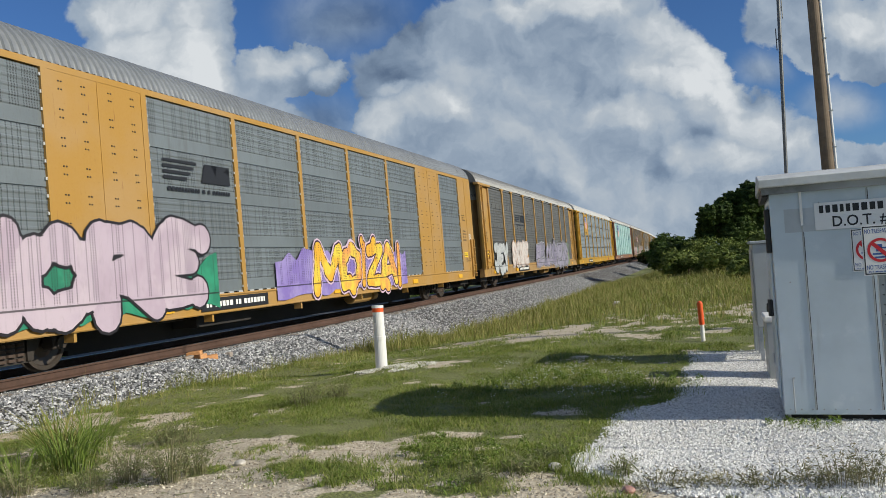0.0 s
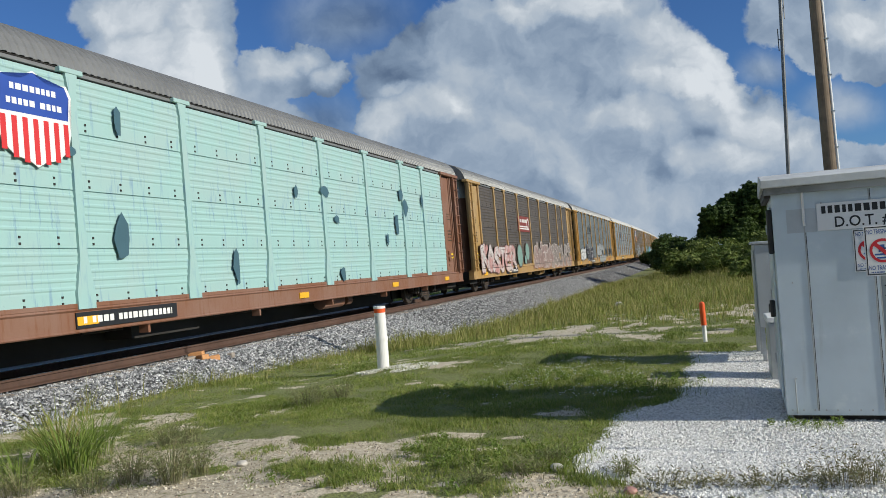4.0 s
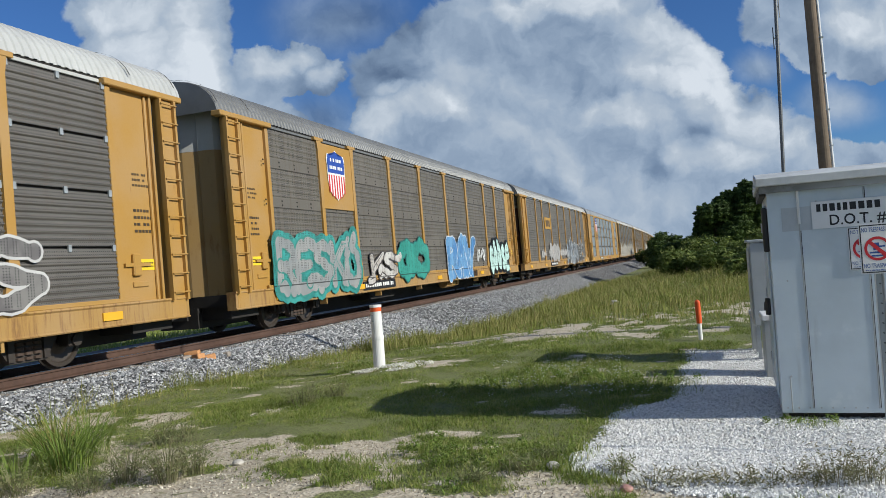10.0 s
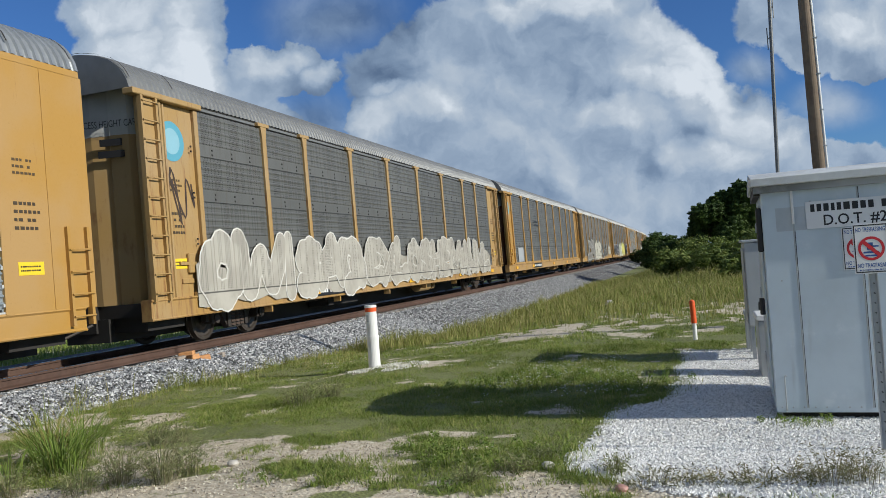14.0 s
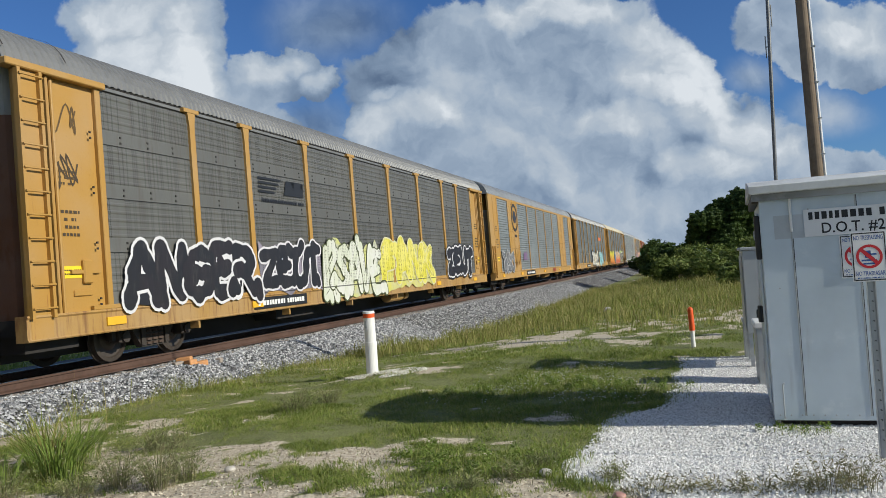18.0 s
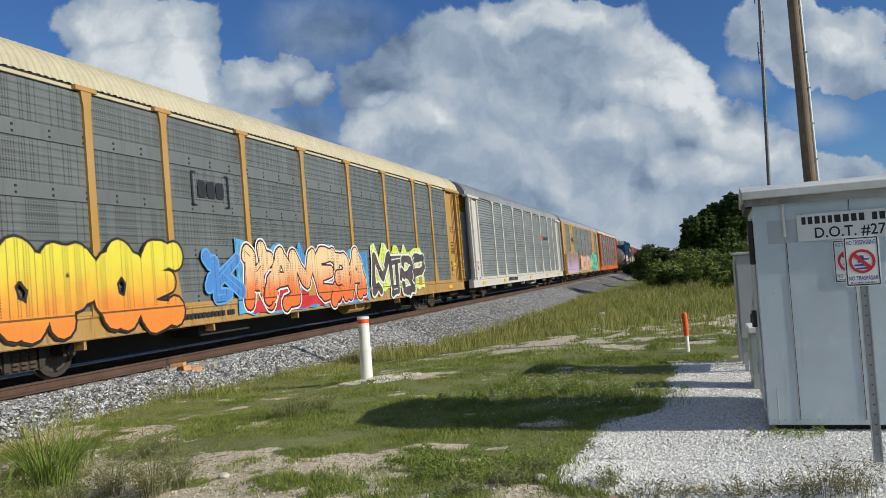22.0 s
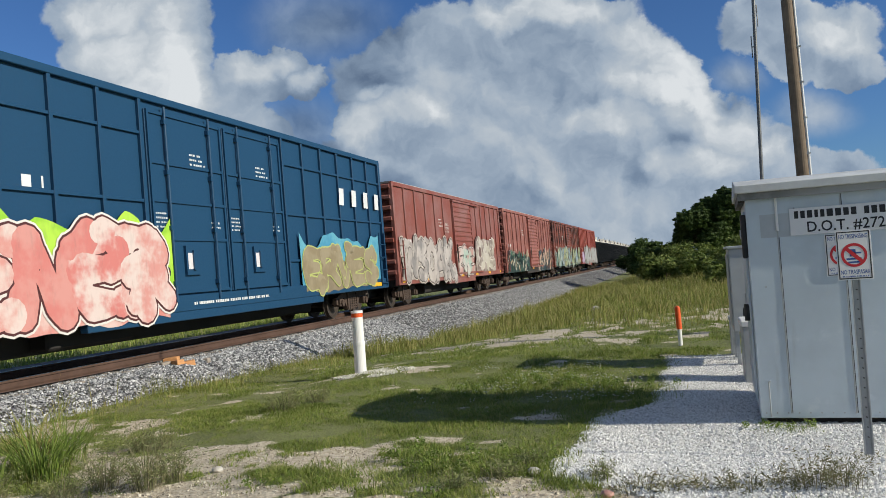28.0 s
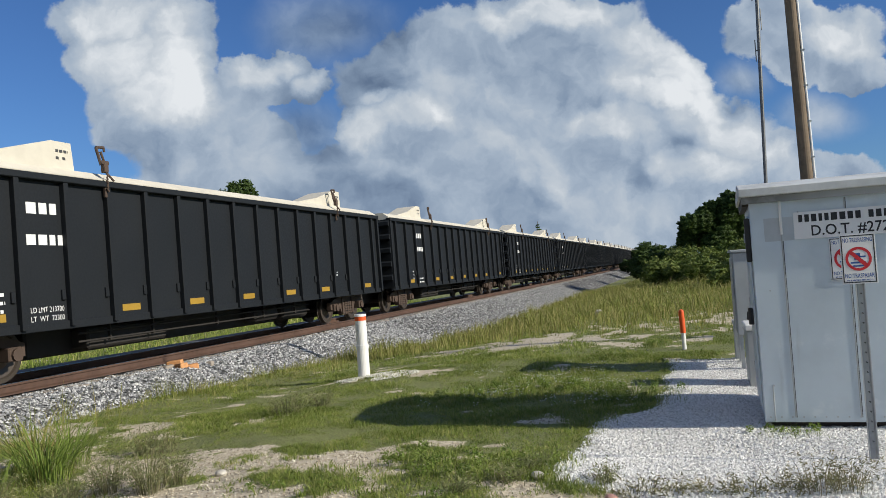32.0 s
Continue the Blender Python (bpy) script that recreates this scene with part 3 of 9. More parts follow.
def stone_field(name, pts, size, colors, parent=None, seed=1, flatness=0.75):
    """One mesh of many loose angular stones resting at pts."""
    rng = np.random.default_rng(seed)
    n = len(pts)
    base = np.array([(1, 0, -0.2), (-1, 0, -0.2), (0, 1, -0.2), (0, -1, -0.2), (0.15, 0.1, 1)], float)
    tri = np.array([(0, 2, 4), (2, 1, 4), (1, 3, 4), (3, 0, 4)])
    ang = rng.uniform(0, 2 * np.pi, n)
    sc = size * rng.uniform(0.5, 1.35, (n, 1)) * rng.uniform(0.6, 1.2, (n, 3)) * (1, 1, flatness)
    p = base[None] * sc[:, None] + rng.normal(0, 0.22, (n, 5, 3)) * size
    tilt = rng.uniform(-0.7, 0.7, n)
    ct, st = np.cos(tilt), np.sin(tilt)
    p = np.stack([p[..., 0] * ct[:, None] - p[..., 2] * st[:, None], p[..., 1], p[..., 0] * st[:, None] + p[..., 2] * ct[:, None]], -1)
    ca, sa = np.cos(ang)[:, None], np.sin(ang)[:, None]
    p = np.stack([p[..., 0] * ca - p[..., 1] * sa, p[..., 0] * sa + p[..., 1] * ca, p[..., 2]], -1) + pts[:, None]
    m, nd = material(name)
    isl = nd.n("ShaderNodeNewGeometry").outputs["Random Per Island"]
    cr = nd.n("ShaderNodeValToRGB", {0: isl})
    for k, c in enumerate(colors):
        e = cr.color_ramp.elements[k] if k < 2 else cr.color_ramp.elements.new(1.0)
        e.color = (*c, 1)
    for k, e in enumerate(cr.color_ramp.elements):
        e.position = k / (len(colors) - 1)
    grain = nd.noise(coords(nd), 90.0, 3)
    finish(nd, nd.mix(nd.ramp(grain, 0.4, 0.8, 0, 0.22), cr.outputs[0], (0.16, 0.15, 0.14)), 0.85)
    me = mesh_from(name, p.reshape(-1, 3), (tri[None] + 5 * np.arange(n)[:, None, None]).reshape(-1, 3), m)
    ob = link(name, me, parent)
    ob["kind"] = "stuff"
    return ob


rng = np.random.default_rng(5)
bp = []
for count, s0, s1 in ((90000, -3, 24), (36000, 24, 60), (14000, 60, 150)):
    s, x = rng.uniform(s0, s1, count), 0.80 + 3.4 * rng.uniform(0, 1, count)
    z = np.where(x < 1.75, -0.235, -0.235 - (x - 1.75) * 0.40) + rng.uniform(-0.01, 0.03, count)
    th = CURVE * np.maximum(s, 0)
    q = np.stack([TRACK_X - (1 - np.cos(th)) / CURVE + x * np.cos(th), np.where(s > 0, np.sin(th) / CURVE, s) + x * np.sin(th), TRACK_Z + z + BANK * x], 1)
    bp.append(q[q[:, 2] > ground_z(q[:, 0], q[:, 1]) - 0.05 + rng.normal(0, 0.03, count)])
tagged(stone_field("ballast_stones", np.concatenate(bp), 0.031, [(0.08, 0.082, 0.088), (0.23, 0.232, 0.238), (0.42, 0.422, 0.425), (0.64, 0.635, 0.63)]), "crushed grey granite ballast along the rails", "ballast", kind="stuff")
gxs, gys = rng.uniform(-1.6, 3.6, 230000), 5.0 + 8.4 * rng.uniform(0, 1, 230000) ** 1.4
keep = gravel_mask(gxs, gys) > rng.exponential(0.03, len(gxs)) - 0.10 * rng.uniform(0, 1, len(gxs)) ** 3
gxs, gys = gxs[keep], gys[keep]
tagged(stone_field("white_gravel", np.stack([gxs, gys, ground_z(gxs, gys) + 0.010], 1), 0.0135, [(0.42, 0.41, 0.39), (0.70, 0.685, 0.65), (0.82, 0.805, 0.775), (0.88, 0.87, 0.845)], flatness=0.6), "crushed white limestone gravel pad round the hut", "gravel", kind="stuff")

# ---- parts shared by the cars ----
_shared = {}


def shared(key, build, mat, smooth=False):
    """A mesh built once for each key and material."""
    k = (key, mat.name)
    if k not in _shared:
        bm = build()
        me = bpy.data.meshes.new(key)
        bm.to_mesh(me)
        bm.free()
        me.materials.append(mat)
        if smooth:
            me.shade_smooth()
        _shared[k] = me
    return _shared[k]


def side(y, flip=False):
    """A pose on the near side of a car at y, or mirrored by half a turn on its far side."""
    return pose(0, y, 0, 0, 0, 180 if flip else 0)


def build_wheel():
    bm = bmesh.new()
    lathe_x(bm, [(-0.07, 0.14), (-0.07, 0.30), (-0.05, 0.34), (-0.07, 0.36), (-0.07, 0.455), (-0.04, 0.46), (-0.035, 0.432), (0.06, 0.425), (0.065, 0.36), (0.03, 0.34), (0.01, 0.22), (0.05, 0.14)], 28)
    return bm


def build_side_frame():
    bm = bmesh.new()
    prof = [(-1.15, 0.62), (-0.95, 0.70), (-0.45, 0.78), (0.45, 0.78), (0.95, 0.70), (1.15, 0.62), (1.15, 0.42), (0.98, 0.40), (0.90, 0.56), (0.62, 0.60), (0.36, 0.22), (-0.36, 0.22), (-0.62, 0.60), (-0.90, 0.56), (-0.98, 0.40), (-1.15, 0.42)]
    extrude_profile(bm, prof, "x", 0.93, 1.06)
    for y in (-0.9, 0.9):
        box(bm, 0.90, 1.14, y - 0.14, y + 0.14, 0.36, 0.58, 0.02)
        tube(bm, (1.12, y, 0.46), (1.18, y, 0.46), 0.10, n=12)
    box(bm, 0.95, 1.10, -0.40, -0.28, 0.25, 0.74)
    box(bm, 0.95, 1.10, 0.28, 0.40, 0.25, 0.74)
    return bm


def build_springs():
    bm = bmesh.new()
    for y in (-0.17, 0.0, 0.17):
        for k in range(5):
            lathe = 0.26 + k * 0.075
            tube(bm, (1.05, y, lathe), (1.05, y, lathe + 0.045), 0.075, n=10)
    return bm


def add_trucks(car, centres, frame_mat=None):
    if frame_mat:
        # added near-black boxes between the trucks keep the underside gap dark
        a, b = centres[0] + 1.7, centres[-1] - 1.7
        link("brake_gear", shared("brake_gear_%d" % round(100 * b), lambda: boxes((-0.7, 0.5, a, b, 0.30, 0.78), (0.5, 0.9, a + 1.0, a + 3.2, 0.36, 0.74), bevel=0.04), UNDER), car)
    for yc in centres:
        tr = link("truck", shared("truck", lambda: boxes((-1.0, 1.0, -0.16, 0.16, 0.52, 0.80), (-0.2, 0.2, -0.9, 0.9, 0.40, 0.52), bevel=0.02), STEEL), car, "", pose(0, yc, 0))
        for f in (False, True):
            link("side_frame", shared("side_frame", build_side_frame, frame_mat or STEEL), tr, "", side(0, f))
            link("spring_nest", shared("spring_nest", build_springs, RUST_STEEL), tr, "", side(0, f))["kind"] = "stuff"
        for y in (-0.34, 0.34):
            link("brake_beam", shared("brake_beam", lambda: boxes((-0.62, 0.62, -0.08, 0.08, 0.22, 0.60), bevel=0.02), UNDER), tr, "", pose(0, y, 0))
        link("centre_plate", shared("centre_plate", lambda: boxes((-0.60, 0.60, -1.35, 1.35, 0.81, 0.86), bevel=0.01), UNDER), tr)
        for y in (-0.9, 0.9):
            link("axle", shared("axle", lambda: (lambda b: (tube(b, (-0.95, 0, 0), (0.95, 0, 0), 0.075), b)[1])(bmesh.new()), STEEL), tr, "", pose(0, y, 0.455))
            for f in (False, True):
                link("wheel", shared("wheel", build_wheel, WHEEL), tr, "", pose(-0.753 if f else 0.753, y, 0.455, 0, 0, 180 if f else 0))


def build_coupler():
    bm = boxes((-0.11, 0.11, -0.62, 0.1, 0.76, 0.98), (-0.19, 0.19, -0.66, -0.42, 0.72, 1.02), bevel=0.03)
    tube(bm, (0.35, 0.0, 0.62), (0.12, -0.60, 0.40), 0.028, n=8)
    return bm


def add_couplers(car, half):
    link("coupler", shared("coupler", build_coupler, STEEL), car, "", pose(0, -half, 0))
    link("coupler", shared("coupler", build_coupler, STEEL), car, "", pose(0, half, 0, 0, 0, 180))


# ---- lettering and spray paint ----
FACE = Matrix(((0, 0, 1, 0), (1, 0, 0, 0), (0, 1, 0, 0), (0, 0, 0, 1)))
_words = {}


def word_geometry(word, fat=0.0):
    """Vertices and faces of a word in the built-in font, fitted to a unit square."""
    if (word, fat) not in _words:
        cu = bpy.data.curves.new("word", "FONT")
        cu.body, cu.offset, cu.resolution_u = word, fat, 3
        cu.space_character = 1.0 + fat * 2
        ob = new("word", cu)
        me = bpy.data.meshes.new_from_object(ob.evaluated_get(bpy.context.evaluated_depsgraph_get()))
        v = np.array([q.co[:2] for q in me.vertices])
        f = [tuple(q.vertices) for q in me.polygons]
        bpy.data.objects.remove(ob)
        bpy.data.meshes.remove(me)
        lo, hi = v.min(0), v.max(0)
        _words[(word, fat)] = ((v - (lo + hi) / 2) / np.maximum(hi - lo, 1e-6), f, hi - lo)
    return _words[(word, fat)]


def word_mesh(word, w, h, mat, fat=0.0, ref=0.0, wild=0.0, seed=0):
    v, f, size = word_geometry(word, fat)
    base = word_geometry(word, ref)[2]
    v = v * (size / base) * (w, h)
    if wild:
        v = v.copy()
        v[:, 1] += wild * h * (0.10 * np.sin(v[:, 0] / w * 9 + seed) + 0.05 * np.sin(v[:, 0] / w * 23 + 2 * seed))
        v[:, 0] += wild * (0.10 * v[:, 1] + 0.03 * w * np.sin(v[:, 1] / h * 5 + v[:, 0] / w * 11 + seed))
    return mesh_from("word", np.c_[v, np.zeros(len(v))], f, mat)


def letters(car, word, y, z, w, h, color, x=1.565, name="lettering"):
    """Stencilled words on the near side of a car."""
    return link(name, word_mesh(word, w, h, ink(color, "stencil_ink")), car, "", Matrix.Translation((x, y, z)) @ FACE)


def bars(car, y, z, w, h, color, n=1, x=1.565, name="lettering"):
    """Writing too small to read: plain bars in n lines."""
    bm = bmesh.new()
    r = random.Random(int(y * 100) + int(z * 10))
    lh = h / n
    tall = 0.32 if n == 1 else 0.2
    for k in range(n):
        a = -w / 2
        end = w / 2 - (r.uniform(0, 0.25) * w if n > 1 else 0)
        zc = z + h / 2 - (k + 0.5) * lh
        while a < end:
            b = min(end, a + r.uniform(0.42, 0.72) * lh * (1.0 if n == 1 else 0.9))
            box(bm, x, x + 0.003, y + a, y + b, zc - lh * tall, zc + lh * tall)
            a = b + (0.2 if r.random() < 0.86 else 0.7) * lh
    ob = part(name, bm, ink(color, "stencil_ink"), car)
    ob["kind"] = "stuff"
    return ob


def flat(car, pts, color, x, name="spray_paint", mat=None):
    bm = bmesh.new()
    vs = [bm.verts.new((x, p[0], p[1])) for p in pts]
    bm.faces.new(vs)
    bmesh.ops.triangulate(bm, faces=bm.faces[:])
    return part(name, bm, mat or ink(color), car)


# hand-drawn letters as strokes in a unit square
STROKES = {
    "A": "0,0 .2,.55 .5,1 .8,.55 1,0|.22,.36 .78,.36", "B": ".08,0 .08,1 .7,.95 .8,.72 .45,.52 .9,.4 .85,.1 .08,0", "C": ".95,.82 .6,1 .15,.8 .05,.4 .3,.04 .7,.02 .98,.2",
    "D": ".08,0 .1,1 .65,.9 .95,.5 .7,.1 .08,0", "E": ".95,.98 .1,.95 .1,.05 .98,.04|.12,.52 .75,.55", "F": ".98,.97 .1,.95 .1,0|.12,.52 .75,.55",
    "G": ".95,.85 .5,1 .1,.7 .1,.25 .5,0 .95,.2 .95,.5 .6,.48", "H": ".08,0 .1,1|.92,0 .9,1|.1,.5 .9,.52", "I": ".5,0 .5,1", "J": ".2,.95 .75,1 .7,.3 .4,0 .05,.2",
    "K": ".1,0 .1,1|.95,1 .15,.45|.4,.6 1,0", "L": ".12,1 .1,.04 .95,.08", "M": ".02,0 .12,1 .5,.35 .88,1 .98,0", "N": ".06,0 .1,1 .88,.02 .94,1",
    "O": ".5,1 .12,.75 .1,.25 .5,0 .9,.25 .88,.75 .5,1", "P": ".1,0 .1,1 .75,.95 .88,.68 .6,.46 .12,.48", "R": ".1,0 .1,1 .75,.95 .85,.7 .55,.5 .12,.5|.45,.5 .98,0",
    "S": ".92,.86 .5,1 .1,.76 .5,.52 .92,.28 .5,0 .05,.14", "T": ".5,0 .5,.95|.02,.9 .98,.98", "U": ".08,1 .12,.2 .5,0 .88,.2 .94,1", "V": ".02,1 .48,0 .98,1",
    "W": "0,1 .22,.02 .5,.65 .78,.02 1,1", "X": ".05,1 .95,0|.95,1 .05,0", "Y": ".05,1 .5,.5 .95,1|.5,.5 .45,0", "Z": ".05,.95 .95,.96 .08,.06 .98,.04",
}
STROKES = {k: [[tuple(float(c) for c in q.split(",")) for q in line.split()] for line in v.split("|")] for k, v in STROKES.items()}
_fades = {}


def rounded(line, cuts=4):
    """A polyline eased into a curve through its points."""
    p = [Vector(q) for q in line]
    if len(p) < 3:
        return line
    out = []
    for k in range(len(p) - 1):
        a, b, c, d = p[max(0, k - 1)], p[k], p[k + 1], p[min(len(p) - 1, k + 2)]
        for j in range(cuts):
            u = j / cuts
            sharp = 0.62
            t0, t1 = (c - a) * 0.5 * sharp, (d - b) * 0.5 * sharp
            out.append(tuple((2 * u ** 3 - 3 * u * u + 1) * b + (u ** 3 - 2 * u * u + u) * t0 + (3 * u * u - 2 * u ** 3) * c + (u ** 3 - u * u) * t1))
    return out + [tuple(p[-1])]


def rise(low, high, z0, z1):
    """Sprayed fill that goes from one colour below to another above."""
    key = (low, high, z0, z1)
    if key not in _fades:
        m, nd = material("sprayed_blend")
        v = coords(nd)
        z = nd.n("ShaderNodeSeparateXYZ", {0: v}).outputs[2]
        f = nd.ramp(nd.math("ADD", z, nd.math("MULTIPLY", nd.math("SUBTRACT", nd.noise(v, 2.2, 3), 0.5), 0.7)), z0, z1)
        finish(nd, weathered(nd, v, nd.mix(f, low, high), True), 0.5)
        _fades[key] = m
    return _fades[key]


def piece(car, word, y, z, w, h, fill, edge, seed=0, x=1.567, fat=0.34, glow=None, spread=0.16, line=0.045, rim=None, drop=None, hollow=False, over=1.30):
    """A sprayed word in hand-drawn fat letters: each with its outline, fill, fold lines and, where given, a rim, a drop shadow and a mist behind it.
    fill: a list of colours that drift into each other, or a pair ("rise", low, high)."""
    r = random.Random(seed)
    holed = 1.56 < x < 1.58
    z = max(z, 0.64 + h / 2)
    n = len(word)
    wide = {"I": 0.55, "M": 1.3, "W": 1.35}
    widths = [wide.get(q, 1.0) * r.uniform(0.92, 1.08) for q in word]
    tot = sum(widths)
    cur = y - w / 2
    first = None
    for k, ch in enumerate(word):
        cell = w * widths[k] / tot
        cy, cur = cur + cell / 2, cur + cell
        hh = h * r.uniform(0.88, 1.0)
        cz = z + r.uniform(-0.05, 0.05) * h
        wd = fat * min(cell * 1.05, hh * 0.75)
        sl, ro = r.uniform(-0.10, 0.16), r.uniform(-0.10, 0.10)
        lines = [rounded(q) for q in STROKES[ch]]
        for q in STROKES[ch]:
            for end, nxt in ((q[0], q[1]), (q[-1], q[-2])):
                if fat < 0.43 and r.random() < 0.45:
                    up = r.choice((-1, 1)) * r.uniform(0.14, 0.30)
                    lines.append([end, (end[0] + up, end[1] + r.uniform(-0.06, 0.16)), (end[0] + 1.5 * up, end[1] + r.uniform(0.0, 0.3) * (1 if end[1] > 0.5 else -0.4))])
        swell = 0.20 * wd

        def place(q, dy=0.0, dz=0.0):
            a, b = (q[0] - 0.5) * max(0.05, cell * over - wd), (q[1] - 0.5) * (hh - wd)
            a += sl * b
            return cy + dy + a * math.cos(ro) - b * math.sin(ro), cz + dz + a * math.sin(ro) + b * math.cos(ro)
        lay = x + k * 0.0012
        if glow:
            bm = bmesh.new()
            stroke_faces(bm, lines, place, wd + 2 * spread, x - 0.008 + k * 0.0003, True, swell)
            part("spray_glow", bm, fade(tuple(glow), tuple(0.65 * q for q in glow), holed), car)["kind"] = "stuff"
        if drop:
            bm = bmesh.new()
            stroke_faces(bm, lines, lambda q: place(q, 0.10, -0.12), wd + line, x - 0.004 + k * 0.0003, True, swell)
            part("drop_shadow", bm, ink(drop), car)["kind"] = "stuff"
        if rim:
            bm = bmesh.new()
            stroke_faces(bm, lines, place, wd + 4 * line, x - 0.002 + k * 0.0003, True, swell)
            part("spray_rim", bm, ink(rim), car)["kind"] = "stuff"
        bm = bmesh.new()
        stroke_faces(bm, lines, place, wd + 2 * line, lay, True, swell)
        letter = part("spray_letter", bm, ink(edge), car, "" if k else "fat sprayed letters with dark outlines")
        bm = bmesh.new()
        stroke_faces(bm, lines, place, wd, lay + 0.0038, True, swell)
        if fill[0] == "rise":
            mat = rise(fill[1], fill[2], z - 0.35 * h, z + 0.35 * h)
        else:
            mat = fade(tuple(fill[k % len(fill)]), tuple(fill[(k + 1) % len(fill)]), holed)
        part("letter_fill", bm, mat, letter)
        if not hollow:
            bm = bmesh.new()
            cut = [[[(q[j][0] + 0.5 * (0.5 - q[j][0]) * 0.3, q[j][1]) for j in range(len(q) // 2, min(len(q), len(q) // 2 + 3))] for q in lines if len(q) > 5], [q[len(q) // 3:len(q) // 3 + max(3, len(q) // 4)] for q in lines if len(q) > 5], [[(q[0][0] * 0.9 + 0.05, q[0][1]), q[1]] for q in lines[1:]]]
            for g in cut:
                stroke_faces(bm, g, lambda q: place(q, -wd * 0.16, wd * 0.10), line * 0.55, lay + 0.0058)
            if len(bm.faces):
                part("fold_line", bm, ink(edge), letter)["kind"] = "stuff"
            else:
                bm.free()
        first = first or letter
    return first


def bloom(car, y, z, w, h, a, b, seed=0, x=1.5575, name="sprayed_ground"):
    """A patch of spray with a ragged, lumpy outline behind a piece."""
    r = random.Random(seed)
    n = max(9, int(w * 3))
    top = [(y - w / 2 + w * k / n, z + h / 2 * r.uniform(0.45, 1.05)) for k in range(n + 1)]
    low = [(y - w / 2 + w * k / n, max(0.64, z - h / 2 * r.uniform(0.7, 1.0))) for k in range(n + 1)]
    return flat(car, rounded(low, 3) + rounded(top[::-1], 3), a, x, name, fade(tuple(a), tuple(b), x > 1.556))


def weathered(nd, v, c, holed):
    """Sprayed paint as it ages: thin and chalky in streaks, with the screen's punched holes showing through where it covers one."""
    sep = nd.n("ShaderNodeSeparateXYZ", {0: v})
    y, z = sep.outputs[1], sep.outputs[2]
    thin = nd.noise(nd.n("ShaderNodeMapping", {"Vector": v, "Scale": (1, 3.0, 0.8)}).outputs[0], 3.5, 5, 0.7)
    c = nd.mix(nd.ramp(thin, 0.5, 0.78, 0, 0.24), c, (0.16, 0.15, 0.13))
    if holed:
        ny, nz = nd.math("DIVIDE", y, 0.052), nd.math("DIVIDE", z, 0.043)
        dy = nd.math("MULTIPLY", nd.math("SUBTRACT", nd.math("FRACT", ny), 0.5), 0.052)
        dz = nd.math("MULTIPLY", nd.math("SUBTRACT", nd.math("FRACT", nz), 0.5), 0.043)
        hole = nd.math("LESS_THAN", nd.math("ADD", nd.math("MULTIPLY", dy, dy), nd.math("MULTIPLY", dz, dz)), 0.00016)
        pick = nd.n("ShaderNodeTexWhiteNoise", {"Vector": nd.n("ShaderNodeCombineXYZ", {1: nd.math("FLOOR", ny)}).outputs[0]}).outputs[0]
        hole = nd.math("MULTIPLY", nd.math("MULTIPLY", hole, nd.math("GREATER_THAN", pick, 0.55)), nd.math("GREATER_THAN", z, 1.06))
        c = nd.mix(nd.math("MULTIPLY", hole, 0.85), c, (0.012, 0.012, 0.012))
        seam = nd.math("LESS_THAN", nd.math("ABSOLUTE", nd.math("SUBTRACT", z, 1.03)), 0.016)
        c = nd.mix(nd.math("MULTIPLY", seam, 0.8), c, (0.015, 0.013, 0.012))
    return c


def fade(a, b, holed=False):
    """Sprayed fill that drifts from one colour to another."""
    if (a, b, holed) not in _fades:
        m, nd = material("sprayed_fade")
        v = coords(nd)
        f = nd.ramp(nd.math("ADD", nd.noise(v, 1.3, 3), nd.math("MULTIPLY", nd.noise(v, 9.0, 4), 0.25)), 0.5, 0.74)
        finish(nd, weathered(nd, v, nd.mix(f, a, b), holed), 0.5)
        _fades[(a, b, holed)] = m
    return _fades[(a, b, holed)]


def stroke_faces(bm, lines, place, width, x, soft=False, swell=None):
    """Flat brush strokes along lines; soft ones have round joints, and swell makes them thicker and thinner on the way."""
    d = 0
    for i, line in enumerate(lines):
        pts = [Vector(place(p)) for p in line]
        ws = [width + (swell * math.sin(1.9 * k + 2.3 * i + 3.0 * line[0][0]) if swell else 0.0) for k in range(len(pts))]
        for k, (a, b) in enumerate(zip(pts, pts[1:])):
            t = (b - a).normalized()
            n = Vector((-t.y, t.x)) / 2
            e = t * width * (0.0 if soft else 0.42)
            bm.faces.new([bm.verts.new((x + d * 0.00015, q.x, q.y)) for q in (a - e - n * ws[k], b + e - n * ws[k + 1], b + e + n * ws[k + 1], a - e + n * ws[k])])
            d += 1
        for k, c in enumerate(pts) if soft else ():
            bm.faces.new([bm.verts.new((x + d * 0.00015, c.x + ws[k] / 2 * math.cos(j * 0.5236), c.y + ws[k] / 2 * math.sin(j * 0.5236))) for j in range(12)])
            d += 1


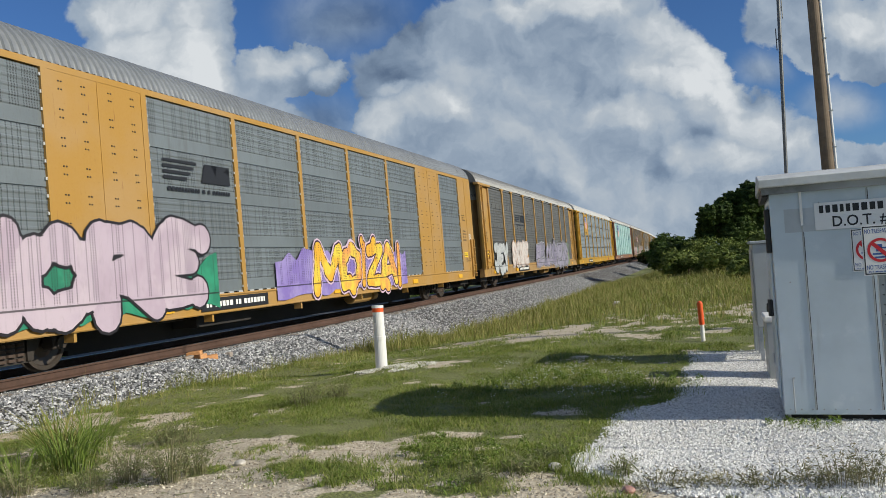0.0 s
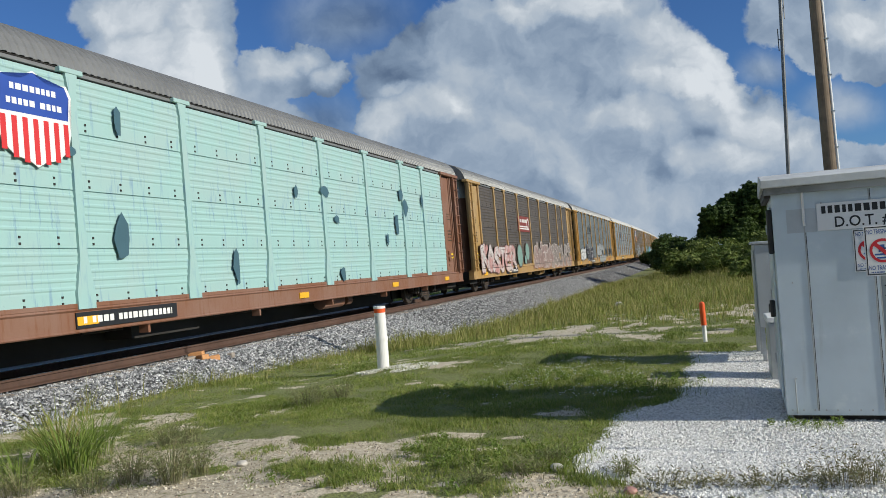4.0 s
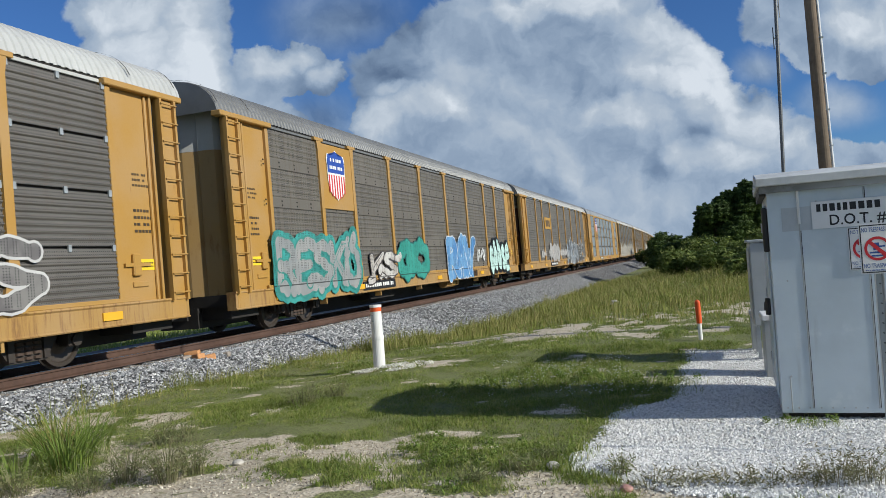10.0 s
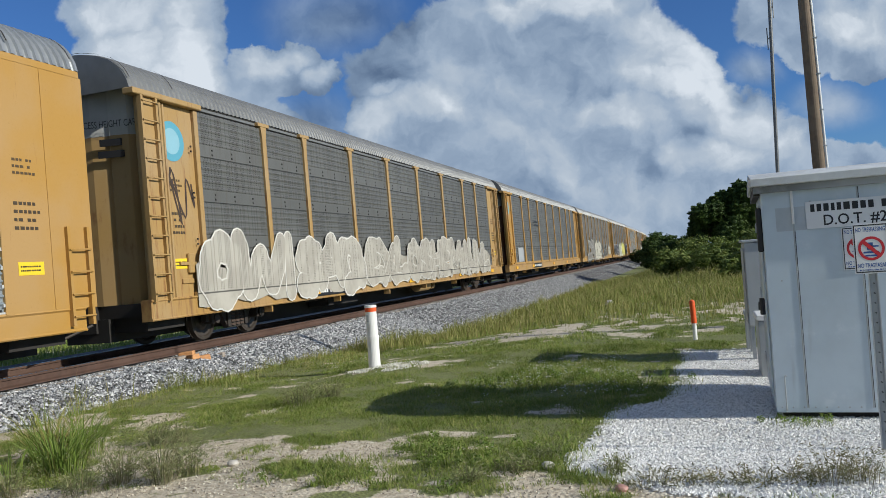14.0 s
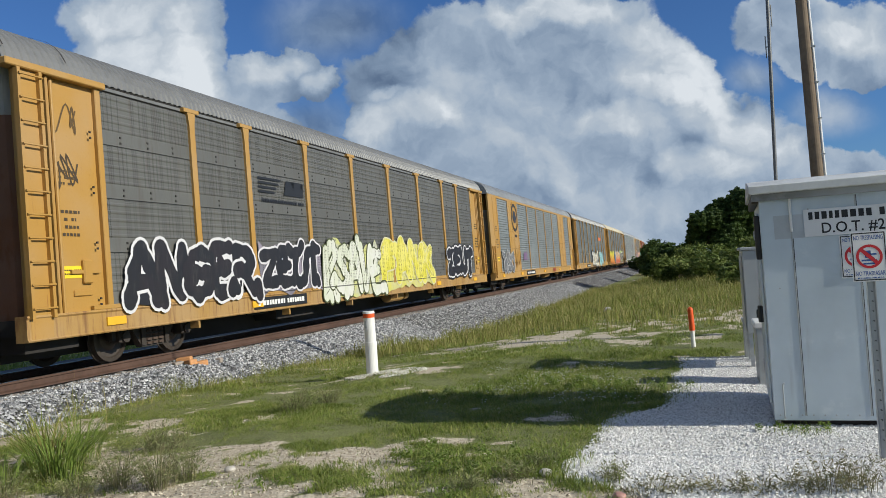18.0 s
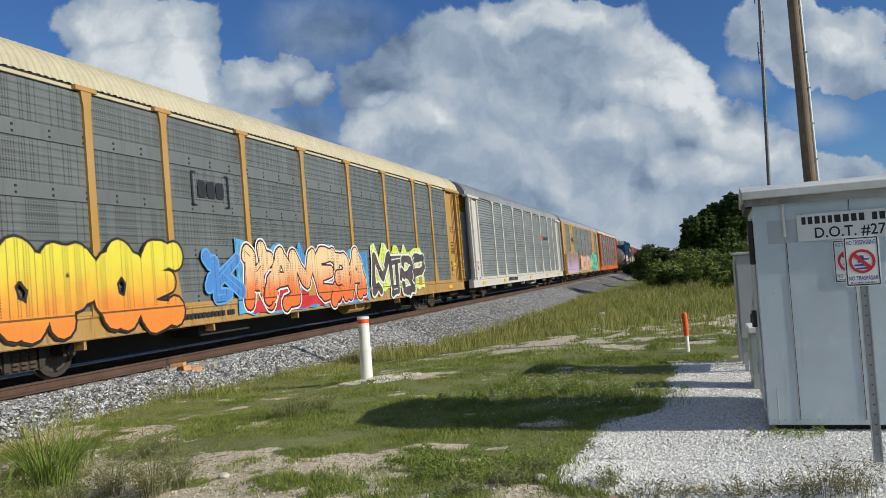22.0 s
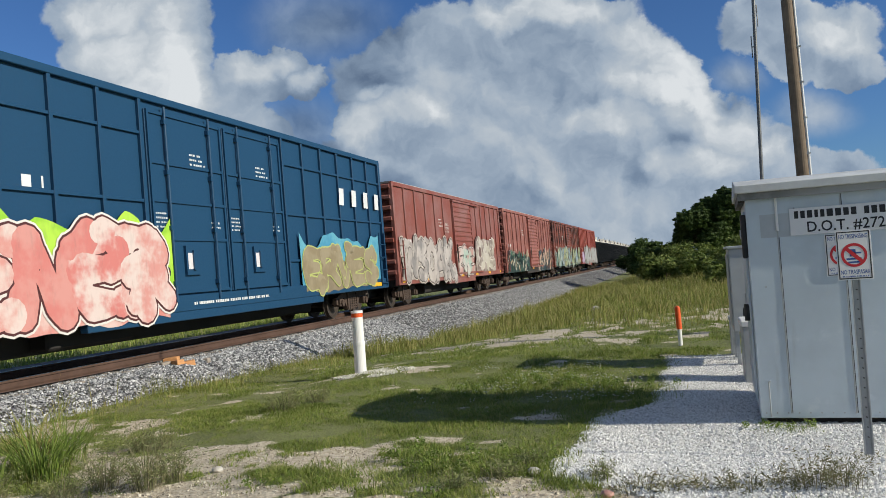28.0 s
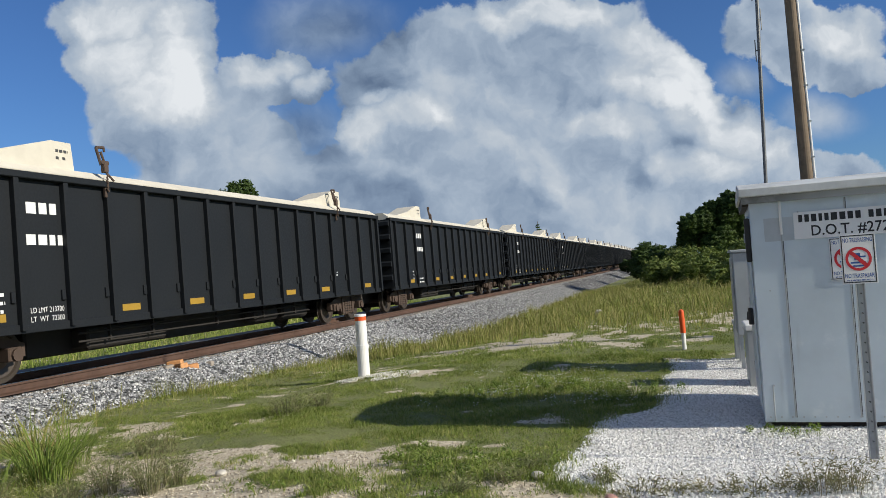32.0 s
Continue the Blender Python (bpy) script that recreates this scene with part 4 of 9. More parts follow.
def tag(car, y, z, w, h, color, seed=0, x=1.567, thick=0.022):
    """A quick scribbled tag in one line."""
    r = random.Random(seed)
    bm = bmesh.new()
    n = max(10, int(w / h * 9))
    pts = []
    for k in range(n):
        pts.append((y - w / 2 + w * k / (n - 1) + r.uniform(-0.3, 0.3) * h, z + (0.5 if k % 2 else -0.5) * h * r.uniform(0.35, 1.0)))
    fine = []
    for k in range(len(pts) - 1):
        p = [Vector(pts[max(0, min(len(pts) - 1, k + j))]) for j in (-1, 0, 1, 2)]
        for q in range(5):
            u = q / 5
            fine.append(0.5 * (2 * p[1] + (p[2] - p[0]) * u + (2 * p[0] - 5 * p[1] + 4 * p[2] - p[3]) * u * u + (3 * p[1] - p[0] - 3 * p[2] + p[3]) * u ** 3))
    prev = None
    for k in range(len(fine)):
        t = (fine[min(k + 1, len(fine) - 1)] - fine[max(k - 1, 0)]).normalized()
        w_ = Vector((-t.y, t.x)) * thick
        pair = [bm.verts.new((x + k * 0.00004, q.x, q.y)) for q in (fine[k] - w_, fine[k] + w_)]
        if prev:
            bm.faces.new((prev[0], pair[0], pair[1], prev[1]))
        prev = pair
    return part("spray_tag", bm, ink(color), car, "scribbled spray-paint tag")


def shield(car, y, z, w, h):
    """A blue and striped red and white shield on the side."""
    out = [(-0.5, 0.30), (-0.44, 0.42), (-0.30, 0.40), (-0.16, 0.42), (0, 0.5), (0.16, 0.42), (0.30, 0.40), (0.44, 0.42), (0.5, 0.30), (0.45, 0.15), (0.47, -0.10), (0.42, -0.28), (0.28, -0.40), (0.10, -0.44), (0, -0.5), (-0.10, -0.44), (-0.28, -0.40), (-0.42, -0.28), (-0.47, -0.10), (-0.45, 0.15)]
    b = flat(car, [(y + p[0] * w, z + p[1] * h) for p in out], (0.75, 0.74, 0.72), 1.566, "shield")
    top = out[:10] + [(0.47, 0.04), (-0.47, 0.04)] + out[-1:]
    flat(b, [(y + p[0] * w * 0.93, z + (p[1] * 0.95 + 0.002) * h) for p in top], (0.025, 0.07, 0.33), 1.568, "shield_top")
    for k in range(7):
        c = -0.40 + k * 0.8 / 6
        lo = -0.5 + abs(c) ** 2.2 * 0.9 + 0.03
        flat(b, [(y + (c - 0.033) * w, z + lo * h), (y + (c + 0.033) * w, z + lo * h), (y + (c + 0.033) * w, z), (y + (c - 0.033) * w, z)], (0.58, 0.03, 0.03), 1.568, "stripe")
    for k, ww in ((0, 0.6), (1, 0.7)):
        bars(b, y, z + h * (0.30 - 0.15 * k), w * ww, h * 0.10, (0.75, 0.75, 0.75), 1, 1.570)
    return b


# ---- the car carriers ----
POSTS = [5.25, 7.3, 10.15, 13.05, 15.95, 18.85, 21.75, 23.75]
HALF = 14.3
P_LO, P_HI = 1.02, 4.80


def build_screen(w, gap=0):
    """A bay of stacked pressed-steel screens, its ribs along the car. gap 1: the tiers stand apart; 2: deep ribs all the way up."""
    bm = bmesh.new()
    prof = []
    for k in range(4):
        z0 = P_LO + TIER * k
        if gap == 1:
            prof += [(1.43, z0 + 0.002), (1.43, z0 + 0.020), (1.50, z0 + 0.022)]
            for j in range(7):
                a = z0 + 0.10 + j * 0.11
                prof += [(1.500, a), (1.524, a + 0.026), (1.524, a + 0.045), (1.500, a + 0.062)]
            prof += [(1.50, z0 + 0.918), (1.43, z0 + 0.92)]
        elif gap == 2:
            prof += [(1.485, z0 + 0.003), (1.500, z0 + 0.006)]
            for j in range(7):
                a = z0 + 0.05 + j * 0.128
                prof += [(1.500, a), (1.526, a + 0.03), (1.526, a + 0.05), (1.500, a + 0.062)]
            prof += [(1.500, z0 + 0.936), (1.485, z0 + 0.940)]
        else:
            prof += [(1.478, z0 + 0.005), (1.503, z0 + 0.008), (1.503, z0 + 0.235)]
            for j in range(5):
                a = z0 + 0.262 + j * 0.137
                prof += [(1.501, a), (1.511, a + 0.024), (1.511, a + 0.05), (1.501, a + 0.074)]
            prof += [(1.50, z0 + 0.932), (1.478, z0 + 0.938)]
    prof += [(1.43 if gap == 1 else 1.46, P_HI), (1.42, P_HI), (1.42, P_LO)]
    extrude_profile(bm, prof, "y", -w / 2, w / 2)
    return bm


def build_bolts():
    """Dark bolt heads in the plain bands of the screens."""
    bm = bmesh.new()
    for k in range(4):
        y = -11.9
        while y < 12:
            for dz in (0.07, 0.17):
                z = P_LO + TIER * k + dz
                box(bm, 1.495, 1.516, y - 0.018, y + 0.018, z - 0.018, z + 0.018)
            y += 0.74
    return bm


def build_post():
    bm = bmesh.new()
    extrude_profile(bm, [(-0.085, 1.0), (-0.085, P_HI - 0.25), (-0.13, P_HI + 0.02), (0.13, P_HI + 0.02), (0.085, P_HI - 0.25), (0.085, 1.0)][::-1], "x", 1.46, 1.556)
    box(bm, 1.46, 1.568, -0.25, 0.25, P_HI + 0.021, P_HI + 0.105, 0.006)
    extrude_profile(bm, [(-0.087, 1.80), (0.087, 1.80), (0.19, 1.25), (0.19, 0.98), (-0.19, 0.98), (-0.19, 1.25)], "x", 1.47, 1.5605)
    return bm


ROOF_ARCH = [(1.50, 4.92), (1.455, 5.08), (1.37, 5.24), (1.25, 5.375), (1.08, 5.50), (0.80, 5.61), (0.42, 5.69), (0.0, 5.72)]
ROOF_ARCH = ROOF_ARCH + [(-x, z) for x, z in ROOF_ARCH[-2::-1]]


def build_roof(depth=0.021):
    """Ribbed sheets bent over the car; the ribs run across it and end in a toothed eave."""
    bm = bmesh.new()
    ys, y = [], -13.62
    while y < 13.62:
        ys += [(y, 0), (y + 0.062, 0), (y + 0.082, depth), (y + 0.138, depth)]
        y += 0.16
    ys.append((13.62, 0))
    n = len(ROOF_ARCH)
    out = []
    for i in range(n):
        a, b = ROOF_ARCH[max(0, i - 1)], ROOF_ARCH[min(n - 1, i + 1)]
        out.append(Vector((b[1] - a[1], a[0] - b[0])).normalized())
    rings = [[bm.verts.new((x + d * q.x, yy, z + d * q.y)) for (x, z), q in zip(ROOF_ARCH, out)] for yy, d in ys]
    for a, b in zip(rings, rings[1:]):
        for i in range(n - 1):
            bm.faces.new((a[i], b[i], b[i + 1], a[i + 1]))
    bm.faces.new(rings[0])
    bm.faces.new(rings[-1][::-1])
    bmesh.ops.recalc_face_normals(bm, faces=bm.faces[:])
    return bm


def build_roof_seam():
    """Dark welded seams near the ends of the roof."""
    bm = bmesh.new()
    for y in (-13.60, -12.35, 12.32, 13.57):
        a = [bm.verts.new((x * 1.028, y, z + 0.038)) for x, z in ROOF_ARCH[1:-1]]
        b = [bm.verts.new((x * 1.028, y + 0.03, z + 0.038)) for x, z in ROOF_ARCH[1:-1]]
        for i in range(len(a) - 1):
            bm.faces.new((a[i], b[i], b[i + 1], a[i + 1]))
    return bm


def build_end(z0, z1, grow=0.0):
    """The bowed end doors with their upright folds; the upper part narrows under the roof's arch."""
    bm = bmesh.new()
    g = grow
    prof = [(-1.34 - g, 1.2), (-1.34 - g, 0.45), (-1.12, 0.08 - g), (-0.78, -0.02 - g), (-0.74, 0.02 - g), (-0.40, -0.08 - g), (0.0, -0.10 - g), (0.40, -0.08 - g), (0.74, 0.02 - g), (0.78, -0.02 - g), (1.12, 0.08 - g), (1.34 + g, 0.45), (1.34 + g, 1.2)]
    levels = [(z0, 1.0), (z1, 1.0)] if z1 < 4.5 else [(z0, 1.0), (4.95, 1.0), (5.12, 0.99), (5.28, 0.93), (5.42, 0.83), (5.53, 0.68), (5.60, 0.50)]
    rings = [[bm.verts.new((x * q, y, z)) for x, y in prof] for z, q in levels]
    n = len(prof)
    for lo, hi in zip(rings, rings[1:]):
        for k in range(n):
            bm.faces.new((lo[k], lo[(k + 1) % n], hi[(k + 1) % n], hi[k]))
    bm.faces.new(rings[0][::-1])
    bm.faces.new(rings[-1])
    return bm


def build_ladder(lo, hi):
    bm = bmesh.new()
    if hi > 3:
        box(bm, 1.40, 1.53, 0.0, 0.44, lo - 0.35, hi, 0.01)
    for y in (0.0, 0.42):
        box(bm, 1.50, 1.60, y - 0.03, y + 0.03, lo, hi)
    z = lo + 0.15
    while z < hi - 0.05:
        tube(bm, (1.62, -0.02, z), (1.62, 0.44, z), 0.016, n=6)
        z += 0.36
    return bm


def build_door():
    """The recessed end bay with its hinge pipe, latch and framed edge."""
    bm = boxes((1.36, 1.45, 0, 1.15, 0.95, P_HI), (1.36, 1.53, 1.05, 1.18, 0.95, P_HI), (1.36, 1.52, -0.03, 0.03, 0.95, P_HI), (1.40, 1.48, 0.35, 0.75, 1.25, 1.35), bevel=0.012)
    tube(bm, (1.47, 0.12, 1.0), (1.47, 0.12, P_HI - 0.02), 0.03, n=8)
    box(bm, 1.44, 1.52, 0.55, 0.75, 1.45, 1.85, 0.02)
    box(bm, 1.44, 1.50, 0.30, 0.95, 1.62, 1.68)
    return bm


def build_sill():
    bm = bmesh.new()
    extrude_profile(bm, [(1.30, 0.60), (1.53, 0.60), (1.545, 0.62), (1.52, 0.65), (1.52, 0.94), (1.545, 0.97), (1.53, 1.0), (1.30, 1.0)], "y", -13.5, 13.5)
    for y in (-9.2, -5.5, -1.8, 1.8, 5.5, 9.2):
        box(bm, 1.30, 1.50, y - 0.03, y + 0.03, 0.45, 0.60)
    return bm


def build_underframe():
    # the low boxes towards the ends are added to keep the gap below dark
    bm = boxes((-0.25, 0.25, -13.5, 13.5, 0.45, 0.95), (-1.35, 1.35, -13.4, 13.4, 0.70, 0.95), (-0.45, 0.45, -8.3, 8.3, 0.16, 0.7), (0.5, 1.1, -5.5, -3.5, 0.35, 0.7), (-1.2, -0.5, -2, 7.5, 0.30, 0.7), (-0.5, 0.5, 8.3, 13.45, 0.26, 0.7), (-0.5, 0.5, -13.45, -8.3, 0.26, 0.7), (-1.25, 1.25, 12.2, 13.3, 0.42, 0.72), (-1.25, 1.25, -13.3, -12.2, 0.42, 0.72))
    for k in range(13):
        y = -12 + 2 * k
        box(bm, -1.32, 1.32, y - 0.05, y + 0.05, 0.62, 0.85)
    tube(bm, (0.9, -6.5, 0.55), (0.9, 6.5, 0.55), 0.025, n=6)
    return bm


def build_tank_brake():
    bm = bmesh.new()
    tube(bm, (1.05, -0.6, 0.52), (1.05, 0.6, 0.52), 0.19, n=14)
    tube(bm, (1.05, 0.9, 0.5), (1.05, 1.2, 0.5), 0.14, n=12)
    box(bm, 0.8, 1.05, -0.5, -0.44, 0.5, 0.75)
    box(bm, 0.8, 1.05, 0.44, 0.5, 0.5, 0.75)
    return bm


def car_base(name, label, u, paint, category="freight car"):
    car = tagged(new(name), label, category, "cars of the train")
    CARS.append((car, u))
    return car


def rack_common(car, paint, roof, end_low, end_top, under=UNDER, sill=None):
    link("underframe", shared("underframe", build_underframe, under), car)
    for f in (False, True):
        link("side_sill", shared("side_sill", build_sill, sill or paint), car, "", side(0, f))
        link("end_door", shared("end_door_low", lambda: build_end(0.95, 4.15), end_low), car, "bowed end doors", pose(0, 13.35 if f else -13.35, 0, 0, 0, 180 if f else 0))
        link("end_door_top", shared("end_door_top", lambda: build_end(4.15, 5.36, 0.004), end_top), car, "", pose(0, 13.35 if f else -13.35, 0, 0, 0, 180 if f else 0))
    link("roof", shared("roof_deep" if roof is ROOF_SILVER else "roof", lambda: build_roof(0.036 if roof is ROOF_SILVER else 0.021), roof), car, "curved corrugated roof", None)
    link("roof_seam", shared("roof_seam", build_roof_seam, UNDER), car)["kind"] = "stuff"
    # added black filler box: paints the unlit inside seen between the screens
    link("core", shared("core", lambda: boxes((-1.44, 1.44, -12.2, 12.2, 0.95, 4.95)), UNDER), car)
    link("air_tank", shared("air_tank", build_tank_brake, paint), car, "", pose(0, 2.5, 0))
    add_trucks(car, (-10.05, 10.05))
    add_couplers(car, 13.7)


def rack_a(i, label, paint=YELLOW, screen=P_GREY, roof=ROOF_GREY, end_low=None, end_top=ROOF_WHITE, plate=None, post_paint=None, shift=0.0, gap=0):
    """A car carrier with capped posts, recessed end bays and ladders."""
    car = car_base("autorack_car", label, 28.6 * (i - 1) + 14.3, paint)
    rack_common(car, paint, roof, end_low or MAROON, end_top, sill=SILL_OLD if paint in (YELLOW, YELLOW_OLD) and i not in (6,) else None)
    posts = [y + shift for y in POSTS]
    edges = [2.6] + posts + [26.0]
    for f in (False, True):
        for k, (a, b) in enumerate(zip(edges, edges[1:])):
            solid = plate is not None and k == plate and not f
            yc = (a + b) / 2 - HALF
            link("side_screen", shared("side_screen_%d_%d" % (round(100 * (b - a)), gap), lambda w=b - a: build_screen(w, gap), screen), car, "", side(-yc if f else yc, f))
            if solid:
                part("plate", boxes((1.505, 1.545, yc - (b - a) / 2 + 0.07, yc + (b - a) / 2 - 0.07, 3.0, P_HI - 0.02), bevel=0.008), paint, car)
        for y in posts:
            link("post", shared("post", build_post, post_paint or paint), car, "", side(-(y - HALF) if f else y - HALF, f))
        # near-black strip that paints the shadow line below the roof edge
        link("drip_edge", shared("drip_edge", lambda: boxes((1.43, 1.490, -13.6, 13.6, 4.897, 4.922)), UNDER), car, "", side(0, f))
        if gap == 1 and not f:
            for a, b in zip(edges, edges[1:]):
                for y in (a + 0.13, (a + b) / 2, b - 0.13):
                    for k in range(1, 5):
                        link("clip", shared("clip", lambda: boxes((1.50, 1.532, -0.035, 0.035, -0.07, 0.04)), GALV), car, "", pose(0, y - HALF, P_LO + TIER * k - (0.02 if k == 4 else 0)))
        if gap == 0:
            link("bolts", shared("bolts", build_bolts, UNDER), car, "", side(0, f))["kind"] = "stuff"
        link("bottom_rail", shared("bottom_rail", lambda: boxes((1.46, 1.535, -12.1, 12.1, 1.0, 1.075), bevel=0.008), paint), car, "", side(0, f))
        link("top_chord", shared("top_chord", lambda: boxes((1.40, 1.478, -13.6, 13.6, P_HI + 0.03, 4.896), bevel=0.006), roof), car, "", side(0, f))
        for e in (False, True):
            # near end of each side: ladder, then the recessed bay
            link("ladder", shared("ladder" + ("_m" if e else ""), (lambda: flip_y(build_ladder(0.95, 4.80))) if e else (lambda: build_ladder(0.95, 4.80)), paint), car, "", side(0, f) @ pose(0, 13.42 if e else -13.42, 0))
            link("end_bay", shared("end_bay" + ("_m" if e else ""), (lambda: flip_y(build_door())) if e else build_door, paint), car, "", side(0, f) @ pose(0, 12.8 if e else -13.3 + 0.5, 0))
            # near-black strip stands in for the shaded gap between ladder and bay
            link("door_slot", shared("door_slot", lambda: boxes((1.30, 1.365, -0.10, 0.10, 0.97, P_HI)), UNDER), car, "", side(0, f) @ pose(0, 12.92 if e else -12.92, 0))
            link("header", shared("header", lambda: boxes((1.36, 1.60, -1.05, 1.05, P_HI, 4.915), bevel=0.015), paint), car, "", side(0, f) @ pose(0, 12.6 if e else -12.6, 0))
    return car


def flip_y(bm):
    bmesh.ops.scale(bm, vec=(1, -1, 1), verts=bm.verts)
    bmesh.ops.reverse_faces(bm, faces=bm.faces)
    return bm


B_EDGES = [(2.3, 4.8, 1), (4.8, 7.1, 0), (7.1, 10.0, 1), (10.0, 12.9, 1), (12.9, 15.75, 1), (15.75, 18.65, 1), (18.65, 21.4, 1), (21.4, 23.8, 0), (23.8, 26.3, 1)]


def build_frame_b():
    """The flush yellow frame of the newer carriers: end plates, posts, rails and the two wide plates."""
    bm = bmesh.new()
    x0, x1 = 1.45, 1.535
    for y in sorted({q for e in B_EDGES for q in e[:2]}):
        box(bm, x0, x1 + 0.012, y - HALF - 0.07, y - HALF + 0.07, 0.98, P_HI + 0.004)
    for a, b, s in B_EDGES:
        if not s:
            box(bm, x0, x1, a - HALF + 0.07, b - HALF - 0.07, 0.98, P_HI + 0.004)
            box(bm, x1, x1 + 0.01, (a + b) / 2 - HALF - 0.02, (a + b) / 2 - HALF + 0.02, 1.0, P_HI)
    for a, b in ((0.55, 2.3), (26.3, 28.05)):
        box(bm, x0, x1, a - HALF, b - HALF, 0.98, P_HI + 0.006)
        box(bm, x1, x1 + 0.01, (a + b) / 2 - HALF - 0.015, (a + b) / 2 - HALF + 0.015, 1.0, P_HI)
    box(bm, x0, x1 + 0.006, -13.7, 13.7, P_HI + 0.005, 4.915)
    return bm


def build_rivets():
    """Dark rivet heads in groups on the wide plates."""
    bm = bmesh.new()
    for a, b, s in B_EDGES:
        if not s:
            for k in range(8):
                for dy in (0.28, 0.34, 0.78, 0.84, 1.40, 1.46, 1.96, 2.02):
                    for q in (0.0, 0.13):
                        y, z = a - HALF + dy, 1.30 + k * 0.46 + q
                        box(bm, 1.535, 1.545, y - 0.012, y + 0.012, z - 0.012, z + 0.012)
    return bm


def build_notches():
    bm = bmesh.new()
    for a, b, s in B_EDGES:
        if s:
            n = int((b - a) / 0.35)
            for k in range(n):
                y = a - HALF + 0.2 + k * 0.35
                box(bm, 1.50, 1.53, y, y + 0.16, 0.985, 1.03)
            for k in range(0, 27, 2):
                for y in (a - HALF + 0.085, b - HALF - 0.085):
                    box(bm, 1.50, 1.54, y - 0.018, y + 0.018, 1.1 + k * 0.137, 1.15 + k * 0.137)
    return bm


def rack_b(i, label, paint=YELLOW, screen=P_PALE, roof=ROOF_SILVER, end_low=None, end_top=None, gap=0):
    """A newer car carrier with flush frames, wide riveted plates and closed ends."""
    car = car_base("autorack_car", label, 28.6 * (i - 1) + 14.3, paint)
    rack_common(car, paint, roof, end_low or WHITE_CAR, end_top or paint)
    for f in (False, True):
        for a, b, s in B_EDGES:
            if s:
                yc = (a + b) / 2 - HALF
                link("side_screen", shared("side_screen_%d_%d" % (round(100 * (b - a)), gap), lambda w=b - a: build_screen(w, gap), screen), car, "", side(-yc if f else yc, f))
        link("side_frame", shared("side_frame_b", build_frame_b, paint), car, "", side(0, f))
        link("clip_strip", shared("edge_clips", build_notches, ROOF_WHITE), car, "", side(0, f))["kind"] = "stuff"
        link("rivets", shared("plate_rivets", build_rivets, INK), car, "", side(0, f))["kind"] = "stuff"
        for e in (False, True):
            link("ladder", shared("short_ladder" + ("_m" if e else ""), (lambda: flip_y(build_ladder(0.7, 2.3))) if e else (lambda: build_ladder(0.7, 2.3)), paint), car, "", side(0, f) @ pose(0, 13.6 if e else -13.6, 0))
    return car


def rack_marks(car, number_y=-4.0, black=True, n2=True):
    """Reporting marks as bars on a dark panel, small stencils on the end bays and yellow reflector stripes."""
    if black:
        part("number_panel", boxes((1.522, 1.547, number_y - 1.25, number_y + 1.25, 0.67, 0.93)), INK, car)
    bars(car, number_y, 0.80, 2.2, 0.17, (0.75, 0.74, 0.7) if black else (0.02, 0.02, 0.02), 1, 1.548)
    for y in (-11.6, -7.0, 0.2, 6.2, 11.4):
        part("reflector", boxes((1.522, 1.550, y - 0.23, y + 0.23, 0.72, 0.86)), ink((0.75, 0.40, 0.02)), car)
    for s in (-1, 1):
        bars(car, s * 12.45, 2.45, 0.5, 0.5, (0.06, 0.04, 0.02), 4, 1.455 if n2 else 1.537)
        bars(car, s * 12.45, 3.2, 0.45, 0.3, (0.08, 0.05, 0.02), 3, 1.455 if n2 else 1.537)
        part("placard", boxes((1.45 if n2 else 1.53, 1.457 if n2 else 1.54, s * 12.45 - 0.24, s * 12.45 + 0.24, 1.55, 1.75)), ink((0.80, 0.55, 0.02)), car)
        bars(car, s * 12.45, 1.65, 0.40, 0.12, (0.05, 0.04, 0.02), 2, 1.458 if n2 else 1.541)


BLACKS, WHITES, NAVY, GREENISH = (0.015, 0.015, 0.018), (0.62, 0.61, 0.60), (0.03, 0.05, 0.20), (0.16, 0.42, 0.30)


def bars_logo(car, y, z, w, h, x=1.528):
    """A black emblem of speed lines and a block, with a line of small writing under it."""
    b = bmesh.new()
    for k in range(4):
        box(b, x, x + 0.002, y - w / 2, y - 0.02 * w - 0.05 * w * k, z + h * (0.42 - 0.17 * k), z + h * (0.42 - 0.17 * k) + h * 0.09)
    e = part("emblem", b, INK, car, "black emblem with speed lines")
    flat(e, [(y + a * w, z + c_ * h) for a, c_ in ((0.04, -0.10), (0.10, 0.5), (0.20, 0.5), (0.27, 0.15), (0.30, 0.5), (0.5, 0.5), (0.5, 0.36), (0.40, 0.33), (0.5, 0.22), (0.5, -0.10))], BLACKS, x + 0.001, "emblem_block", INK)
    bars(e, y + 0.02 * w, z - h * 0.38, w * 0.94, h * 0.2, BLACKS, 1, x)


def block_logo(car, y, z, w, h, color=BLACKS, x=1.528, rings=False):
    """Three chunky blocks that stand for a company mark."""
    for k in range(3):
        c_ = y + (k - 1) * w / 3
        q = w / 3 * 0.44
        pts = [(-q, -0.3), (-0.7 * q, -0.5), (0.7 * q, -0.5), (q, -0.3), (q, 0.3), (0.7 * q, 0.5), (-0.7 * q, 0.5), (-q, 0.3)]
        flat(car, [(c_ + a, z + b * h) for a, b in pts], color, x, "emblem")
    if rings:
        for s in (-1, 1):
            part("emblem_bracket", boxes((x, x + 0.002, y + s * w * 0.66 - 0.03, y + s * w * 0.66 + 0.03, z - h, z + h), (x, x + 0.002, y + s * w * 0.60 - 0.08, y + s * w * 0.60 + 0.08, z + h * 0.9, z + h), (x, x + 0.002, y + s * w * 0.60 - 0.08, y + s * w * 0.60 + 0.08, z - h, z - h * 0.9)), ink(color), car)


